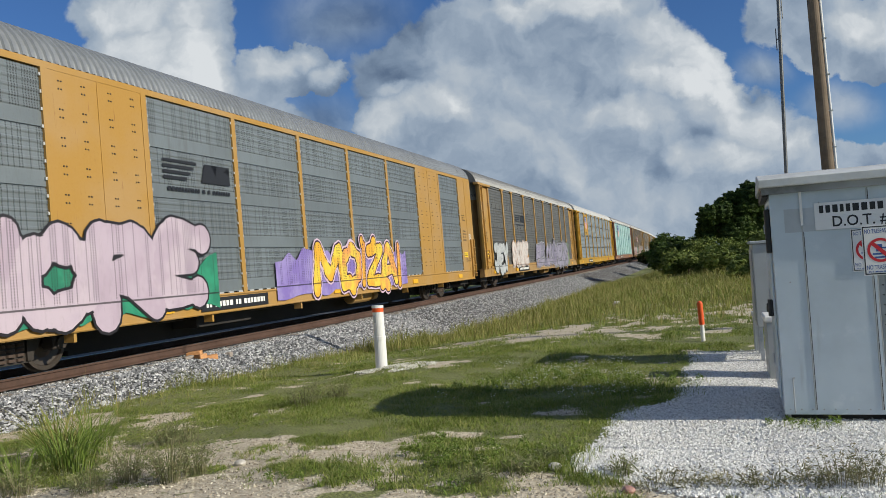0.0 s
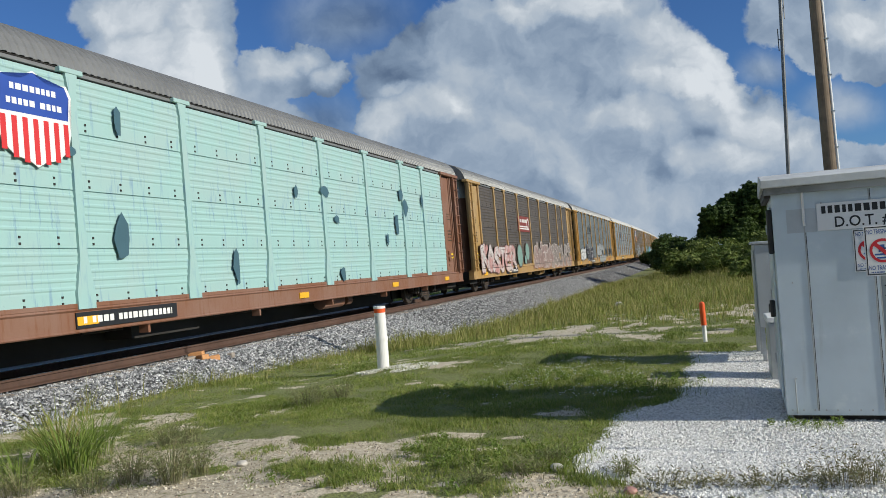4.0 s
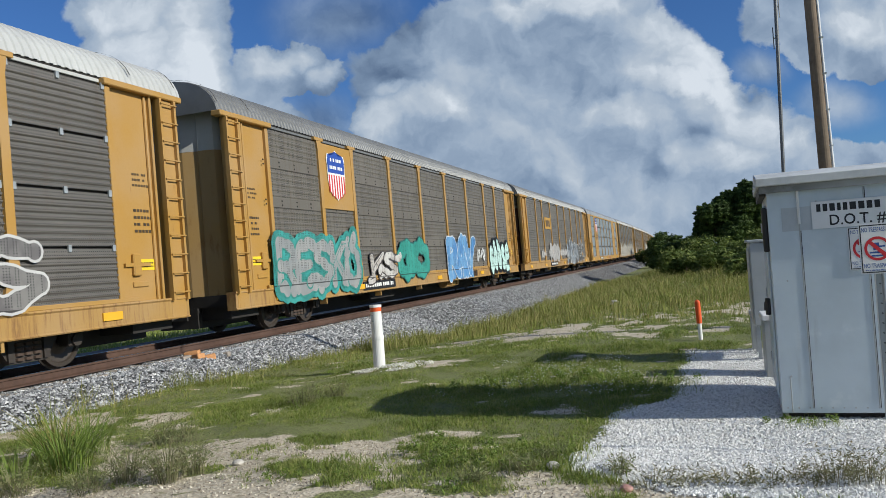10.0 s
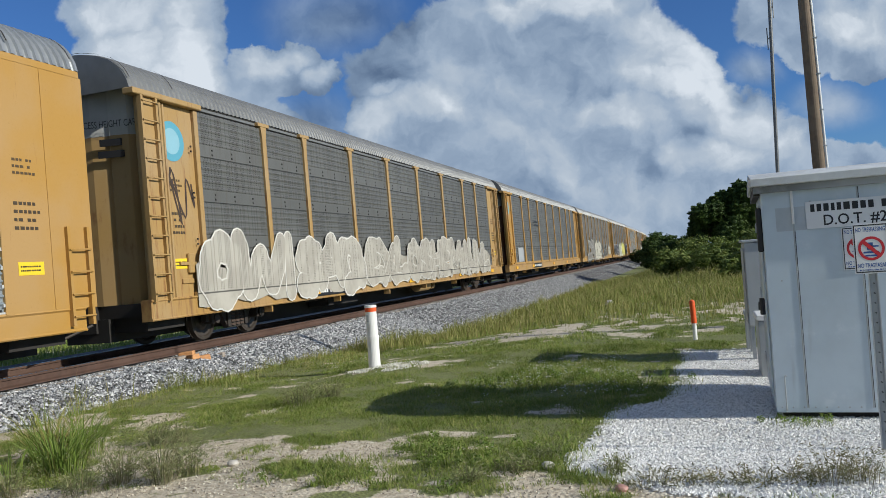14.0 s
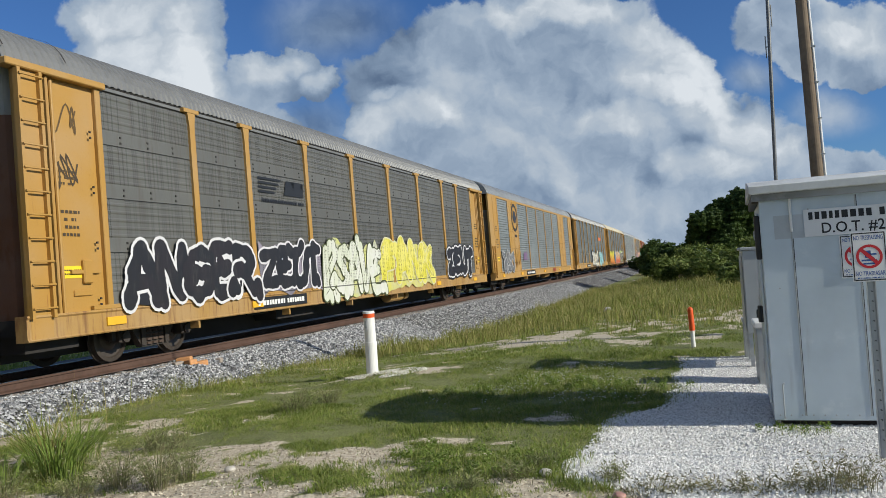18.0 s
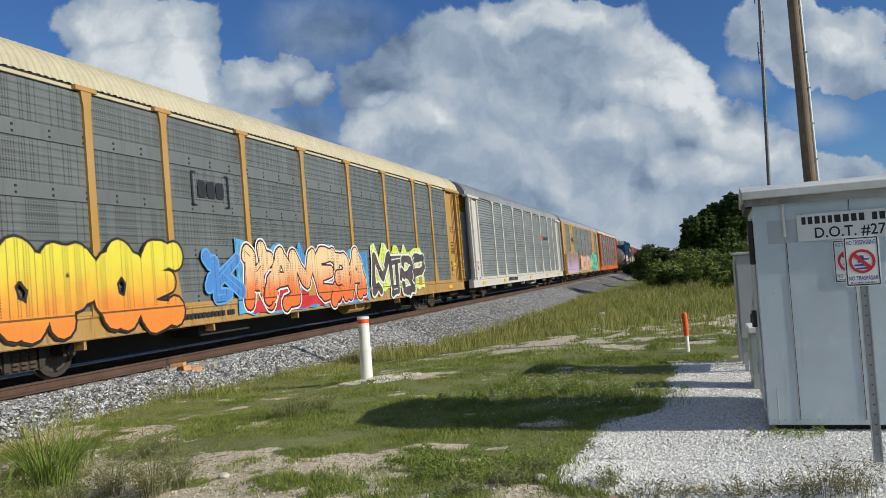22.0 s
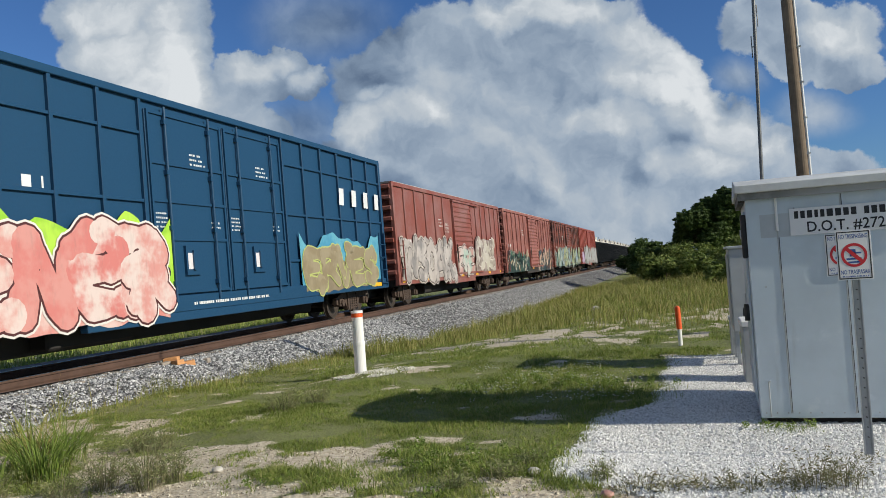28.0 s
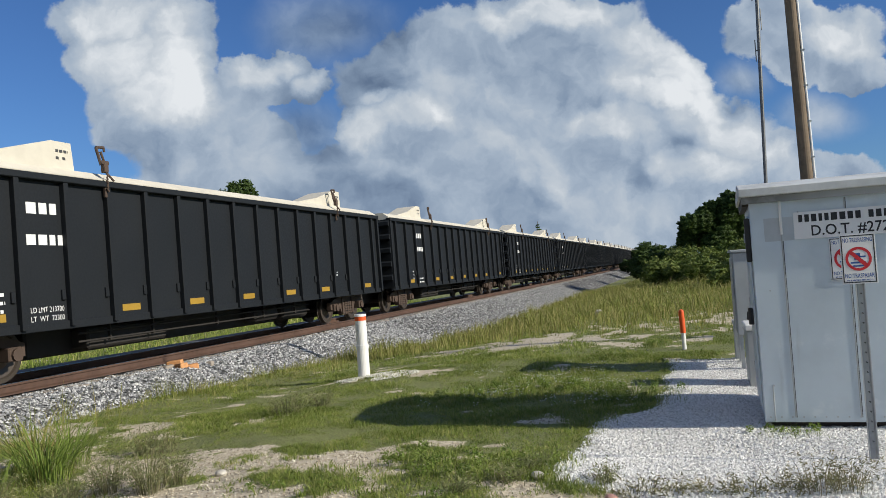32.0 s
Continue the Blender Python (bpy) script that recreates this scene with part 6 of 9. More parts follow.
bloom(c, 5.6, 1.60, 5.0, 1.7, (0.52, 0.62, 0.06), (0.60, 0.66, 0.30), 106)
piece(c, "MTRF", 5.6, 1.45, 4.8, 1.45, [(0.05, 0.05, 0.05), (0.10, 0.07, 0.07)], (0.66, 0.65, 0.60), 69, 1.567, 0.28, line=0.06)
block_logo(c, -5.3, 3.42, 1.0, 0.36, BLACKS, 1.528, True)
rack_marks(c, -5.78, False)
letters(c, "DECK", 12.45, 2.32, 0.26, 0.09, (0.04, 0.03, 0.02), 1.458)
letters(c, "CLEARANCE", 12.45, 2.19, 0.56, 0.09, (0.04, 0.03, 0.02), 1.458)

c = rack_a(18, "white autorack car with grey screens and yellow upper end", WHITE_CAR, P_FEW, ROOF_SILVER, WHITE_CAR, YELLOW_NEW, shift=0.4, gap=2)
bars(c, -4.9, 0.83, 2.3, 0.28, (0.02, 0.02, 0.02), 1, 1.548)
bars(c, 6.5, 3.36, 1.9, 0.28, (0.03, 0.03, 0.03), 1)
flat(c, [(4.9, 3.5), (5.5, 3.3), (5.6, 3.45), (5.1, 3.62)], (0.50, 0.03, 0.03), 1.567, "emblem")
flat(c, [(4.9, 3.2), (5.1, 3.1), (5.6, 3.45), (5.4, 3.55)], (0.50, 0.03, 0.03), 1.568, "emblem")
for y in (-11.6, -7.0, 0.2, 6.2, 11.4):
    part("reflector", boxes((1.522, 1.550, y - 0.23, y + 0.23, 0.72, 0.86)), ink((0.75, 0.40, 0.02)), c)
excess_height(c)

c = rack_b(19, "yellow autorack car with grey screens and colourful graffiti", YELLOW, P_PALE)
bloom(c, -8.9, 1.75, 6.8, 1.6, (0.05, 0.32, 0.34), (0.34, 0.10, 0.14), 107)
bloom(c, -8.9, 0.98, 6.8, 0.7, (0.46, 0.38, 0.52), (0.38, 0.32, 0.44), 108, 1.559)
piece(c, "BLEACHR", -8.9, 1.60, 7.0, 1.75, ("rise", (0.50, 0.36, 0.52), (0.34, 0.19, 0.14)), (0.60, 0.54, 0.56), 71, 1.567, 0.38, line=0.035)
bloom(c, 0.6, 1.65, 8.4, 1.5, (0.20, 0.34, 0.44), (0.44, 0.22, 0.20), 109)
bloom(c, 0.3, 0.98, 8.2, 0.75, (0.52, 0.55, 0.03), (0.16, 0.46, 0.20), 110, 1.559)
piece(c, "RETNUS", 0.2, 1.50, 7.4, 1.55, [(0.66, 0.34, 0.20), (0.70, 0.44, 0.33), (0.66, 0.32, 0.22)], (0.07, 0.012, 0.04), 72, 1.567, 0.42, line=0.05)
piece(c, "WU", 4.3, 1.45, 1.0, 0.75, [(0.70, 0.62, 0.03)], (0.05, 0.03, 0.02), 74, 1.570, 0.3, line=0.03)
bloom(c, 7.8, 1.40, 6.2, 1.9, (0.34, 0.04, 0.16), (0.22, 0.08, 0.18), 111)
bloom(c, 7.6, 0.95, 5.8, 0.6, (0.20, 0.17, 0.20), (0.30, 0.24, 0.28), 112, 1.559)
piece(c, "AVEKS", 7.9, 1.60, 5.8, 1.60, [(0.10, 0.50, 0.30), (0.24, 0.62, 0.42), (0.08, 0.44, 0.30)], (0.03, 0.01, 0.03), 73, 1.567, 0.34, line=0.05)
block_logo(c, -8.0, 3.6, 1.0, 0.36, BLACKS, 1.549, True)
rack_marks(c, -4.6, True, False)

c = rack_a(20, "orange autorack car with grey screens and silver roof", ORANGE, P_GREY, ROOF_GREY, ORANGE)
for k, z in enumerate((4.0, 2.9, 1.9)):
    bars(c, -7.6, z, 1.1, 0.22, (0.60, 0.60, 0.58), 1)
flat(c, [(4.6, 3.42), (7.2, 3.46), (7.2, 3.60), (4.6, 3.60)], (0.55, 0.12, 0.02), 1.560, "orange_strip")
bars(c, -5.5, 0.80, 2.4, 0.2, (0.05, 0.02, 0.01), 1, 1.548)
excess_height(c)


# ---- mixed freight: tank car, boxcars, gondolas ----
def add_ribs(car, name, ys, z0, z1, x0, x1, w, mat, sides=(False, True)):
    me = shared("%s_%d_%d" % (name, round(100 * (z1 - z0)), round(100 * w)), lambda: boxes((x0, x1, -w / 2, w / 2, z0, z1), bevel=0.008), mat)
    for f in sides:
        for y in ys:
            link(name, me, car, "", side(-y if f else y, f))


def build_end_steps(w, z0, z1, n, depth=0.10):
    """A car end pressed into horizontal ribs; faces -y."""
    bm = bmesh.new()
    prof = [(0.05, z0)]
    h = (z1 - z0) / n
    for k in range(n):
        a = z0 + k * h
        prof += [(0, a), (0, a + 0.45 * h), (-depth, a + 0.55 * h), (-depth, a + 0.80 * h), (0, a + 0.92 * h)]
    prof += [(0, z1), (0.05, z1)]
    extrude_profile(bm, prof, "x", -w, w)
    return bm


def ladder_short(car, half, z0, z1, mat, x=1.56):
    def build():
        bm = bmesh.new()
        for y in (0.0, 0.45):
            box(bm, x, x + 0.03, y - 0.02, y + 0.02, z0, z1)
        z = z0 + 0.1
        while z < z1:
            tube(bm, (x + 0.05, 0, z), (x + 0.05, 0.45, z), 0.014, n=6)
            z += 0.42
        return bm
    for f in (False, True):
        for y in (-half + 0.15, half - 0.6):
            link("ladder", shared("ladder_%d_%d" % (round(z0 * 100), round(z1 * 100)), build, mat), car, "", side(-y - 0.45 if f else y, f))


DC = 0.6      # how far the boxcar doors sit from the middle


def boxcar(u, label, paint, half=8.25, z0=0.80, z1=4.42, bays=6, stains=False, end_mat=None, top=None, sill=None):
    car = car_base("boxcar", label, u, paint)
    w = 1.48
    part("body", boxes((-w, w, -half, half, 1.0, z1), bevel=0.015), paint, car)
    part("underframe", boxes((-0.3, 0.3, -half, half, 0.45, 1.0), (-1.3, 1.3, -half + 0.1, half - 0.1, 0.75, 1.0)), UNDER, car)
    for f in (False, True):
        link("side_sill", shared("box_sill_%d" % round(half * 100), lambda: boxes((1.38, 1.53, -half, half, z0, 1.08), (1.38, 1.53, -2.2, 2.2, z0 - 0.18, z0), bevel=0.01), sill or paint), car, "", side(0, f))
        link("top_rail", shared("box_top_%d_%d" % (round(half * 100), round(z1 * 100)), lambda: boxes((1.42, 1.54, -half, half, z1 - 0.10, z1 + 0.05), bevel=0.01), paint), car, "", side(0, f))
        link("end_wall", shared("box_end", lambda: build_end_steps(1.46, 1.0, z1, 9), end_mat or paint), car, "pressed steel end with horizontal ribs", pose(0, half if f else -half, 0, 0, 0, 180 if f else 0))
        link("corner_post", shared("corner_post_%d" % round(z1 * 100), lambda: boxes((1.40, 1.545, -0.02, 0.14, z0, z1), bevel=0.01), paint), car, "", side(-half, f))
        link("corner_post", shared("corner_post_%d" % round(z1 * 100), lambda: boxes((1.40, 1.545, -0.02, 0.14, z0, z1), bevel=0.01), paint), car, "", side(half - 0.12, f))
    ys = [DC + s * (1.62 + (half - s * DC - 1.62) * k / bays) for s in (-1, 1) for k in range(1, bays)]
    add_ribs(car, "side_post", ys, 1.05, z1 - 0.08, 1.47, 1.535, 0.09, paint)

    def door():
        bm = bmesh.new()
        prof = [(1.47, 1.02)]
        n = 14
        for k in range(n):
            a = 1.15 + k * (z1 - 1.4) / n
            prof += [(1.545, a), (1.575, a + 0.04), (1.575, a + 0.10), (1.545, a + 0.14)]
        prof += [(1.545, z1 - 0.2), (1.47, z1 - 0.2)]
        extrude_profile(bm, prof, "y", -1.5, 1.5)
        return bm
    for f in (False, True):
        d = link("door", shared("box_door_%d" % round(z1 * 100), door, paint), car, "sliding door pressed into horizontal ribs", side(-DC if f else DC, f))
        for y in (-1.52, 1.46):
            link("door_edge", shared("door_edge_%d" % round(z1 * 100), lambda: boxes((1.47, 1.585, 0, 0.06, 1.07, z1 - 0.23)), paint), d, "", pose(0, y, 0))
        for z in (0.98, z1 - 0.22):
            link("door_track", shared("door_track", lambda: boxes((1.47, 1.60, -1.55, 3.1, 0, 0.08)), paint), d, "", pose(0, 0, z))
        link("door_handle", shared("door_handle", lambda: boxes((1.585, 1.625, -1.35, -1.28, 1.5, 2.3), (1.585, 1.615, -1.6, -1.1, 1.95, 2.0), bevel=0.008), RUST_STEEL), d)
    if top:
        part("roof_edge", boxes((1.30, 1.50, -half + 0.3, half - 0.4, z1 + 0.05, z1 + 0.075)), top, car)
    part("roof", boxes((-1.46, 1.46, -half, half, z1 - 0.01, z1 + 0.06)), ROOF_GREY if not stains else RED3, car)
    ladder_short(car, half, 0.85, 2.4, paint)
    bars(car, -half + 1.4, 2.35, 0.75, 0.28, (0.62, 0.60, 0.58), 1, 1.49)
    bars(car, -half + 1.4, 1.95, 0.85, 0.26, (0.62, 0.60, 0.58), 1, 1.49)
    bars(car, -half + 1.9, 1.60, 0.5, 0.25, (0.55, 0.52, 0.5), 3, 1.49)
    bars(car, -2.6, 3.2, 0.6, 0.4, (0.60, 0.58, 0.55), 3, 1.49)
    for k in range(7):
        y = -half + 0.6 + k * (2 * half - 1.2) / 6
        part("reflector", boxes((1.532, 1.537, y - 0.22, y + 0.22, 0.88, 0.98)), ink((0.75, 0.40, 0.02)), car)
    add_trucks(car, (-half + 1.9, half - 1.9), RUST_STEEL)
    add_couplers(car, half + 0.12)
    return car


def big_boxcar(u):
    car = car_base("boxcar", "deep blue high-cube boxcar with framed side panels and plug doors", u, BLUE)
    half, z0, z1 = 9.45, 0.70, 5.0
    part("body", boxes((-1.46, 1.46, -half, half, 1.0, z1), bevel=0.015), BLUE, car)
    part("underframe", boxes((-0.3, 0.3, -half, half, 0.45, 1.0), (-1.3, 1.3, -half + 0.1, half - 0.1, 0.75, 1.0)), UNDER, car)
    for f in (False, True):
        link("side_sill", shared("big_sill", lambda: boxes((1.36, 1.54, -half, half, 0.78, 1.10), (1.36, 1.53, -4.5, 4.5, 0.60, 0.78), bevel=0.012), BLUE), car, "", side(0, f))
        link("top_rail", shared("big_top", lambda: boxes((1.42, 1.545, -half, half, z1 - 0.1, z1 + 0.04), bevel=0.01), BLUE), car, "", side(0, f))
        e = link("end_wall", shared("big_end", lambda: build_end_steps(1.46, 1.0, 4.45, 5, 0.05), BLUE), car, "", pose(0, half if f else -half, 0, 0, 0, 180 if f else 0))
        link("end_cap", shared("big_cap", lambda: boxes((-1.5, 1.5, -0.06, 0.02, 4.45, 5.03), bevel=0.008), WHITE_CAR), e, "white upper band on the end")
        for y in (-half, half - 0.16):
            link("corner_post", shared("big_corner", lambda: boxes((1.40, 1.55, 0, 0.16, 0.78, z1), bevel=0.01), BLUE), car, "", side(y, f))
    ys = [s * (2.75 + (half - 2.75) * k / 6) for s in (-1, 1) for k in range(0, 6)]
    add_ribs(car, "side_post", ys, 1.05, z1 - 0.08, 1.455, 1.53, 0.085, BLUE)
    for z in (1.75, 2.95, 4.25):
        for s in (-1, 1):
            for f in (False, True):
                link("side_rail", shared("side_rail_%d" % round(100 * z), lambda z=z: boxes((1.455, 1.515, -3.32, 3.32, z - 0.03, z + 0.03), bevel=0.006), BLUE), car, "", side(s * 6.1, f))

    def door():
        bm = boxes((1.45, 1.50, -1.28, 1.28, 1.12, 4.75), bevel=0.01)
        for y in (-1.26, 1.2):
            box(bm, 1.45, 1.54, y, y + 0.06, 1.12, 4.75)
        for z in (1.14, 2.2, 2.95, 3.7, 4.68):
            box(bm, 1.45, 1.535, -1.26, 1.26, z, z + 0.06)
        for y in (-0.75, 0.75):
            tube(bm, (1.56, y, 0.98), (1.56, y, 4.85), 0.028, n=8)
            for z in (1.3, 2.4, 3.5, 4.5):
                box(bm, 1.50, 1.59, y - 0.06, y + 0.06, z, z + 0.09)
        box(bm, 1.50, 1.56, -0.35, 0.15, 1.5, 2.1)
        box(bm, 1.50, 1.60, -0.15, -0.05, 1.6, 2.0)
        return bm
    for y in (-1.32, 1.32):
        for f in (False, True):
            d = link("door", shared("plug_door", door, BLUE), car, "plug door with lock rods", side(-y if f else y, f))
            if not f:
                bars(d, 0.35, 3.9, 0.55, 0.30, (0.6, 0.62, 0.64), 3, 1.505)
                bars(d, -0.95, 2.6, 0.4, 0.35, (0.55, 0.57, 0.6), 4, 1.505)
                bars(d, 0.9, 2.55, 0.4, 0.2, (0.55, 0.57, 0.6), 2, 1.505)
                part("placard", boxes((1.56, 1.565, -0.30, -0.12, 1.62, 1.95)), ink((0.62, 0.6, 0.62)), d)
    part("roof", boxes((-1.45, 1.45, -half, half, z1, z1 + 0.05)), ROOF_GREY, car)
    ladder_short(car, half, 0.85, 2.6, BLUE, 1.555)
    W6 = (0.66, 0.67, 0.68)
    for y, z, w in ((-7.6, 3.65, 0.34), (-6.65, 3.65, 0.22), (-7.6, 3.10, 0.36), (-6.5, 3.10, 0.46), (-5.4, 3.10, 0.44)):
        bars(car, y, z, w, 0.30, W6, 1, 1.463)
    for k in range(4):
        w4 = [(-0.16, -0.22), (0.14, -0.22), (0.18, 0.22), (-0.12, 0.22)]
        y = 6.2 + 0.92 * k
        flat(car, [(y + a * 1.1, 3.62 + b * 1.15) for a, b in w4], W6, 1.533, "emblem")
    bars(car, -7.9, 4.45, 0.45, 0.25, W6, 4, 1.463)
    bars(car, -6.9, 2.1, 0.35, 0.35, W6, 3, 1.463)
    bars(car, -5.9, 2.1, 0.35, 0.35, W6, 3, 1.463)
    bars(car, 0.0, 0.92, 3.0, 0.09, W6, 1, 1.545)
    part("reflector", boxes((1.545, 1.549, -8.9, -8.4, 0.86, 0.98)), ink((0.75, 0.40, 0.02)), car)
    part("reflector", boxes((1.545, 1.549, 8.2, 8.9, 0.86, 0.98)), ink((0.75, 0.40, 0.02)), car)
    # sprayed pieces at the lower corners
    bloom(car, -5.3, 1.75, 6.6, 1.9, (0.26, 0.52, 0.03), (0.40, 0.64, 0.06), 113, 1.5385)
    bloom(car, -5.4, 1.10, 6.2, 0.9, (0.58, 0.22, 0.19), (0.64, 0.46, 0.42), 114, 1.5405)
    piece(car, "SENER", -5.3, 1.60, 6.0, 1.75, [(0.56, 0.18, 0.16), (0.64, 0.52, 0.48), (0.58, 0.26, 0.23)], (0.08, 0.02, 0.02), 42, 1.550, 0.42, line=0.04, rim=(0.66, 0.62, 0.58))
    piece(car, "K", -2.75, 1.30, 0.9, 0.8, [(0.70, 0.28, 0.02), (0.70, 0.12, 0.02)], (0.02, 0.02, 0.02), 43, 1.545, 0.34)
    bloom(car, 6.1, 1.65, 5.6, 1.7, (0.06, 0.26, 0.40), (0.12, 0.36, 0.46), 115, 1.5385)
    bloom(car, 6.0, 1.35, 5.0, 1.1, (0.25, 0.20, 0.13), (0.20, 0.16, 0.10), 116, 1.5405)
    piece(car, "ERVES", 6.0, 1.55, 5.0, 1.30, [(0.24, 0.19, 0.11), (0.30, 0.25, 0.16)], (0.40, 0.44, 0.14), 45, 1.550, 0.38, line=0.035)
    add_trucks(car, (-half + 2.0, half - 2.0), RUST_STEEL)
    add_couplers(car, half + 0.12)
    return car


def tank_car(u):
    car = car_base("tank_car", "dark brown tank car with leaf emblem and white tags", u, TANK)
    half, r, zc = 8.55, 1.52, 2.45
    bm = bmesh.new()
    n = 40
    prof = [(-half, 0.05)] + [(-half + 0.75 * (1 - math.cos(a)), r * math.sin(a)) for a in [math.pi / 2 * k / 8 for k in range(1, 9)]]
    prof += [(-y, q) for y, q in prof[::-1]]
    rings = [[bm.verts.new((q * math.cos(2 * math.pi * k / n), y, zc + q * math.sin(2 * math.pi * k / n))) for k in range(n)] for y, q in prof]
    for a, b in zip(rings, rings[1:]):
        for k in range(n):
            bm.faces.new((a[k], b[k], b[(k + 1) % n], a[(k + 1) % n]))
    bmesh.ops.recalc_face_normals(bm, faces=bm.faces[:])
    part("tank", bm, TANK, car, "", True)
    part("centre_sill", boxes((-0.3, 0.3, -9.1, 9.1, 0.65, 1.0), (-1.45, 1.45, -9.1, -7.9, 0.98, 1.06), (-1.45, 1.45, 7.9, 9.1, 0.98, 1.06), bevel=0.01), STEEL, car)
    for s in (-1, 1):
        bm = bmesh.new()
        extrude_profile(bm, [(s * 6.3, 1.0), (s * 7.9, 1.0), (s * 7.6, 1.9), (s * 6.6, 1.7)], "x", -1.2, 1.2)
        part("saddle", bm, TANK, car)
        for x in (-1.4, 1.4):
            bm = bmesh.new()
            pts = [(x, s * 9.0, 1.05), (x, s * 9.0, 2.0), (x, s * 8.3, 2.2), (x, s * 8.0, 1.05)]
            for a, b in zip(pts, pts[1:]):
                tube(bm, a, b, 0.022, n=8)
            part("handrail", bm, STEEL, car)
    bm = bmesh.new()
    for x in (-1.42, 1.42):
        tube(bm, (x, -8.0, 1.12), (x, 8.0, 1.12), 0.025, n=8)
    part("side_rail", bm, STEEL, car)
    part("platform", boxes((-1.3, 1.3, -1.2, 1.2, 3.98, 4.03)), STEEL, car)
    bm = bmesh.new()
    for x in (-1.3, 1.3):
        for y in (-1.2, 0, 1.2):
            tube(bm, (x, y, 4.0), (x, y, 5.0), 0.02, n=6)
        for z in (4.5, 5.0):
            tube(bm, (x, -1.2, z), (x, 1.2, z), 0.02, n=6)
    for y in (-1.2, 1.2):
        tube(bm, (-1.3, y, 5.0), (1.3, y, 5.0), 0.02, n=6)
    part("platform_rail", bm, STEEL, car)
    bm = bmesh.new()
    tube(bm, (0, 0, 3.9), (0, 0, 4.45), 0.35, n=18)
    part("dome_lid", bm, STEEL, car)

    def on_tank(name, pts, color, lift=0.004):
        """A flat painted shape wrapped on the shell; pts are (y, z)."""
        bm = bmesh.new()
        vs = [bm.verts.new((math.sqrt(max(0.01, r * r - (z - zc) ** 2)) + lift, y, z)) for y, z in pts]
        bm.faces.new(vs)
        bmesh.ops.triangulate(bm, faces=bm.faces[:])
        bmesh.ops.subdivide_edges(bm, edges=bm.edges[:], cuts=3, use_grid_fill=True)
        for v in bm.verts:
            v.co.x = math.sqrt(max(0.01, r * r - (v.co.z - zc) ** 2)) + lift
        return part(name, bm, ink(color), car)
    on_tank("emblem", [(2.90, 2.70), (3.54, 3.18), (4.18, 2.70), (3.54, 2.22)], (0.30, 0.17, 0.10))
    on_tank("emblem_leaf", [(3.20, 2.30), (3.05, 2.60), (3.20, 2.95), (3.62, 3.12), (3.95, 2.85), (3.90, 2.50), (3.60, 2.32)], (0.52, 0.56, 0.42), 0.008)
    for k, y in enumerate((3.05, 3.53, 4.01)):
        on_tank("emblem_bar", [(y - 0.19, 1.74), (y + 0.02, 2.12), (y + 0.20, 2.12), (y + 0.18, 1.74)], (0.45, 0.44, 0.43), 0.008)
    on_tank("label_panel", [(6.84, 2.0), (8.04, 2.0), (8.04, 2.58), (6.84, 2.58)], (0.45, 0.40, 0.28))
    on_tank("reflector", [(4.75, 2.0), (4.87, 2.0), (4.87, 2.3), (4.75, 2.3)], (0.75, 0.42, 0.02))
    for k in range(7):
        y = 4.95 + k * 0.13
        on_tank("spray_tag", [(y, 1.85 - 0.02 * k), (y + 0.08, 2.26 - 0.05 * abs(k - 3)), (y + 0.13, 2.16 - 0.05 * abs(k - 3)), (y + 0.10, 1.80)], (0.48, 0.47, 0.46), 0.008)
    on_tank("spray_tag", [(5.2, 2.2), (5.4, 2.55), (5.6, 2.2), (5.4, 2.32)], (0.50, 0.49, 0.48), 0.010)
    add_trucks(car, (-half + 1.5, half - 1.5), RUST_STEEL)
    add_couplers(car, 9.15)
    return car


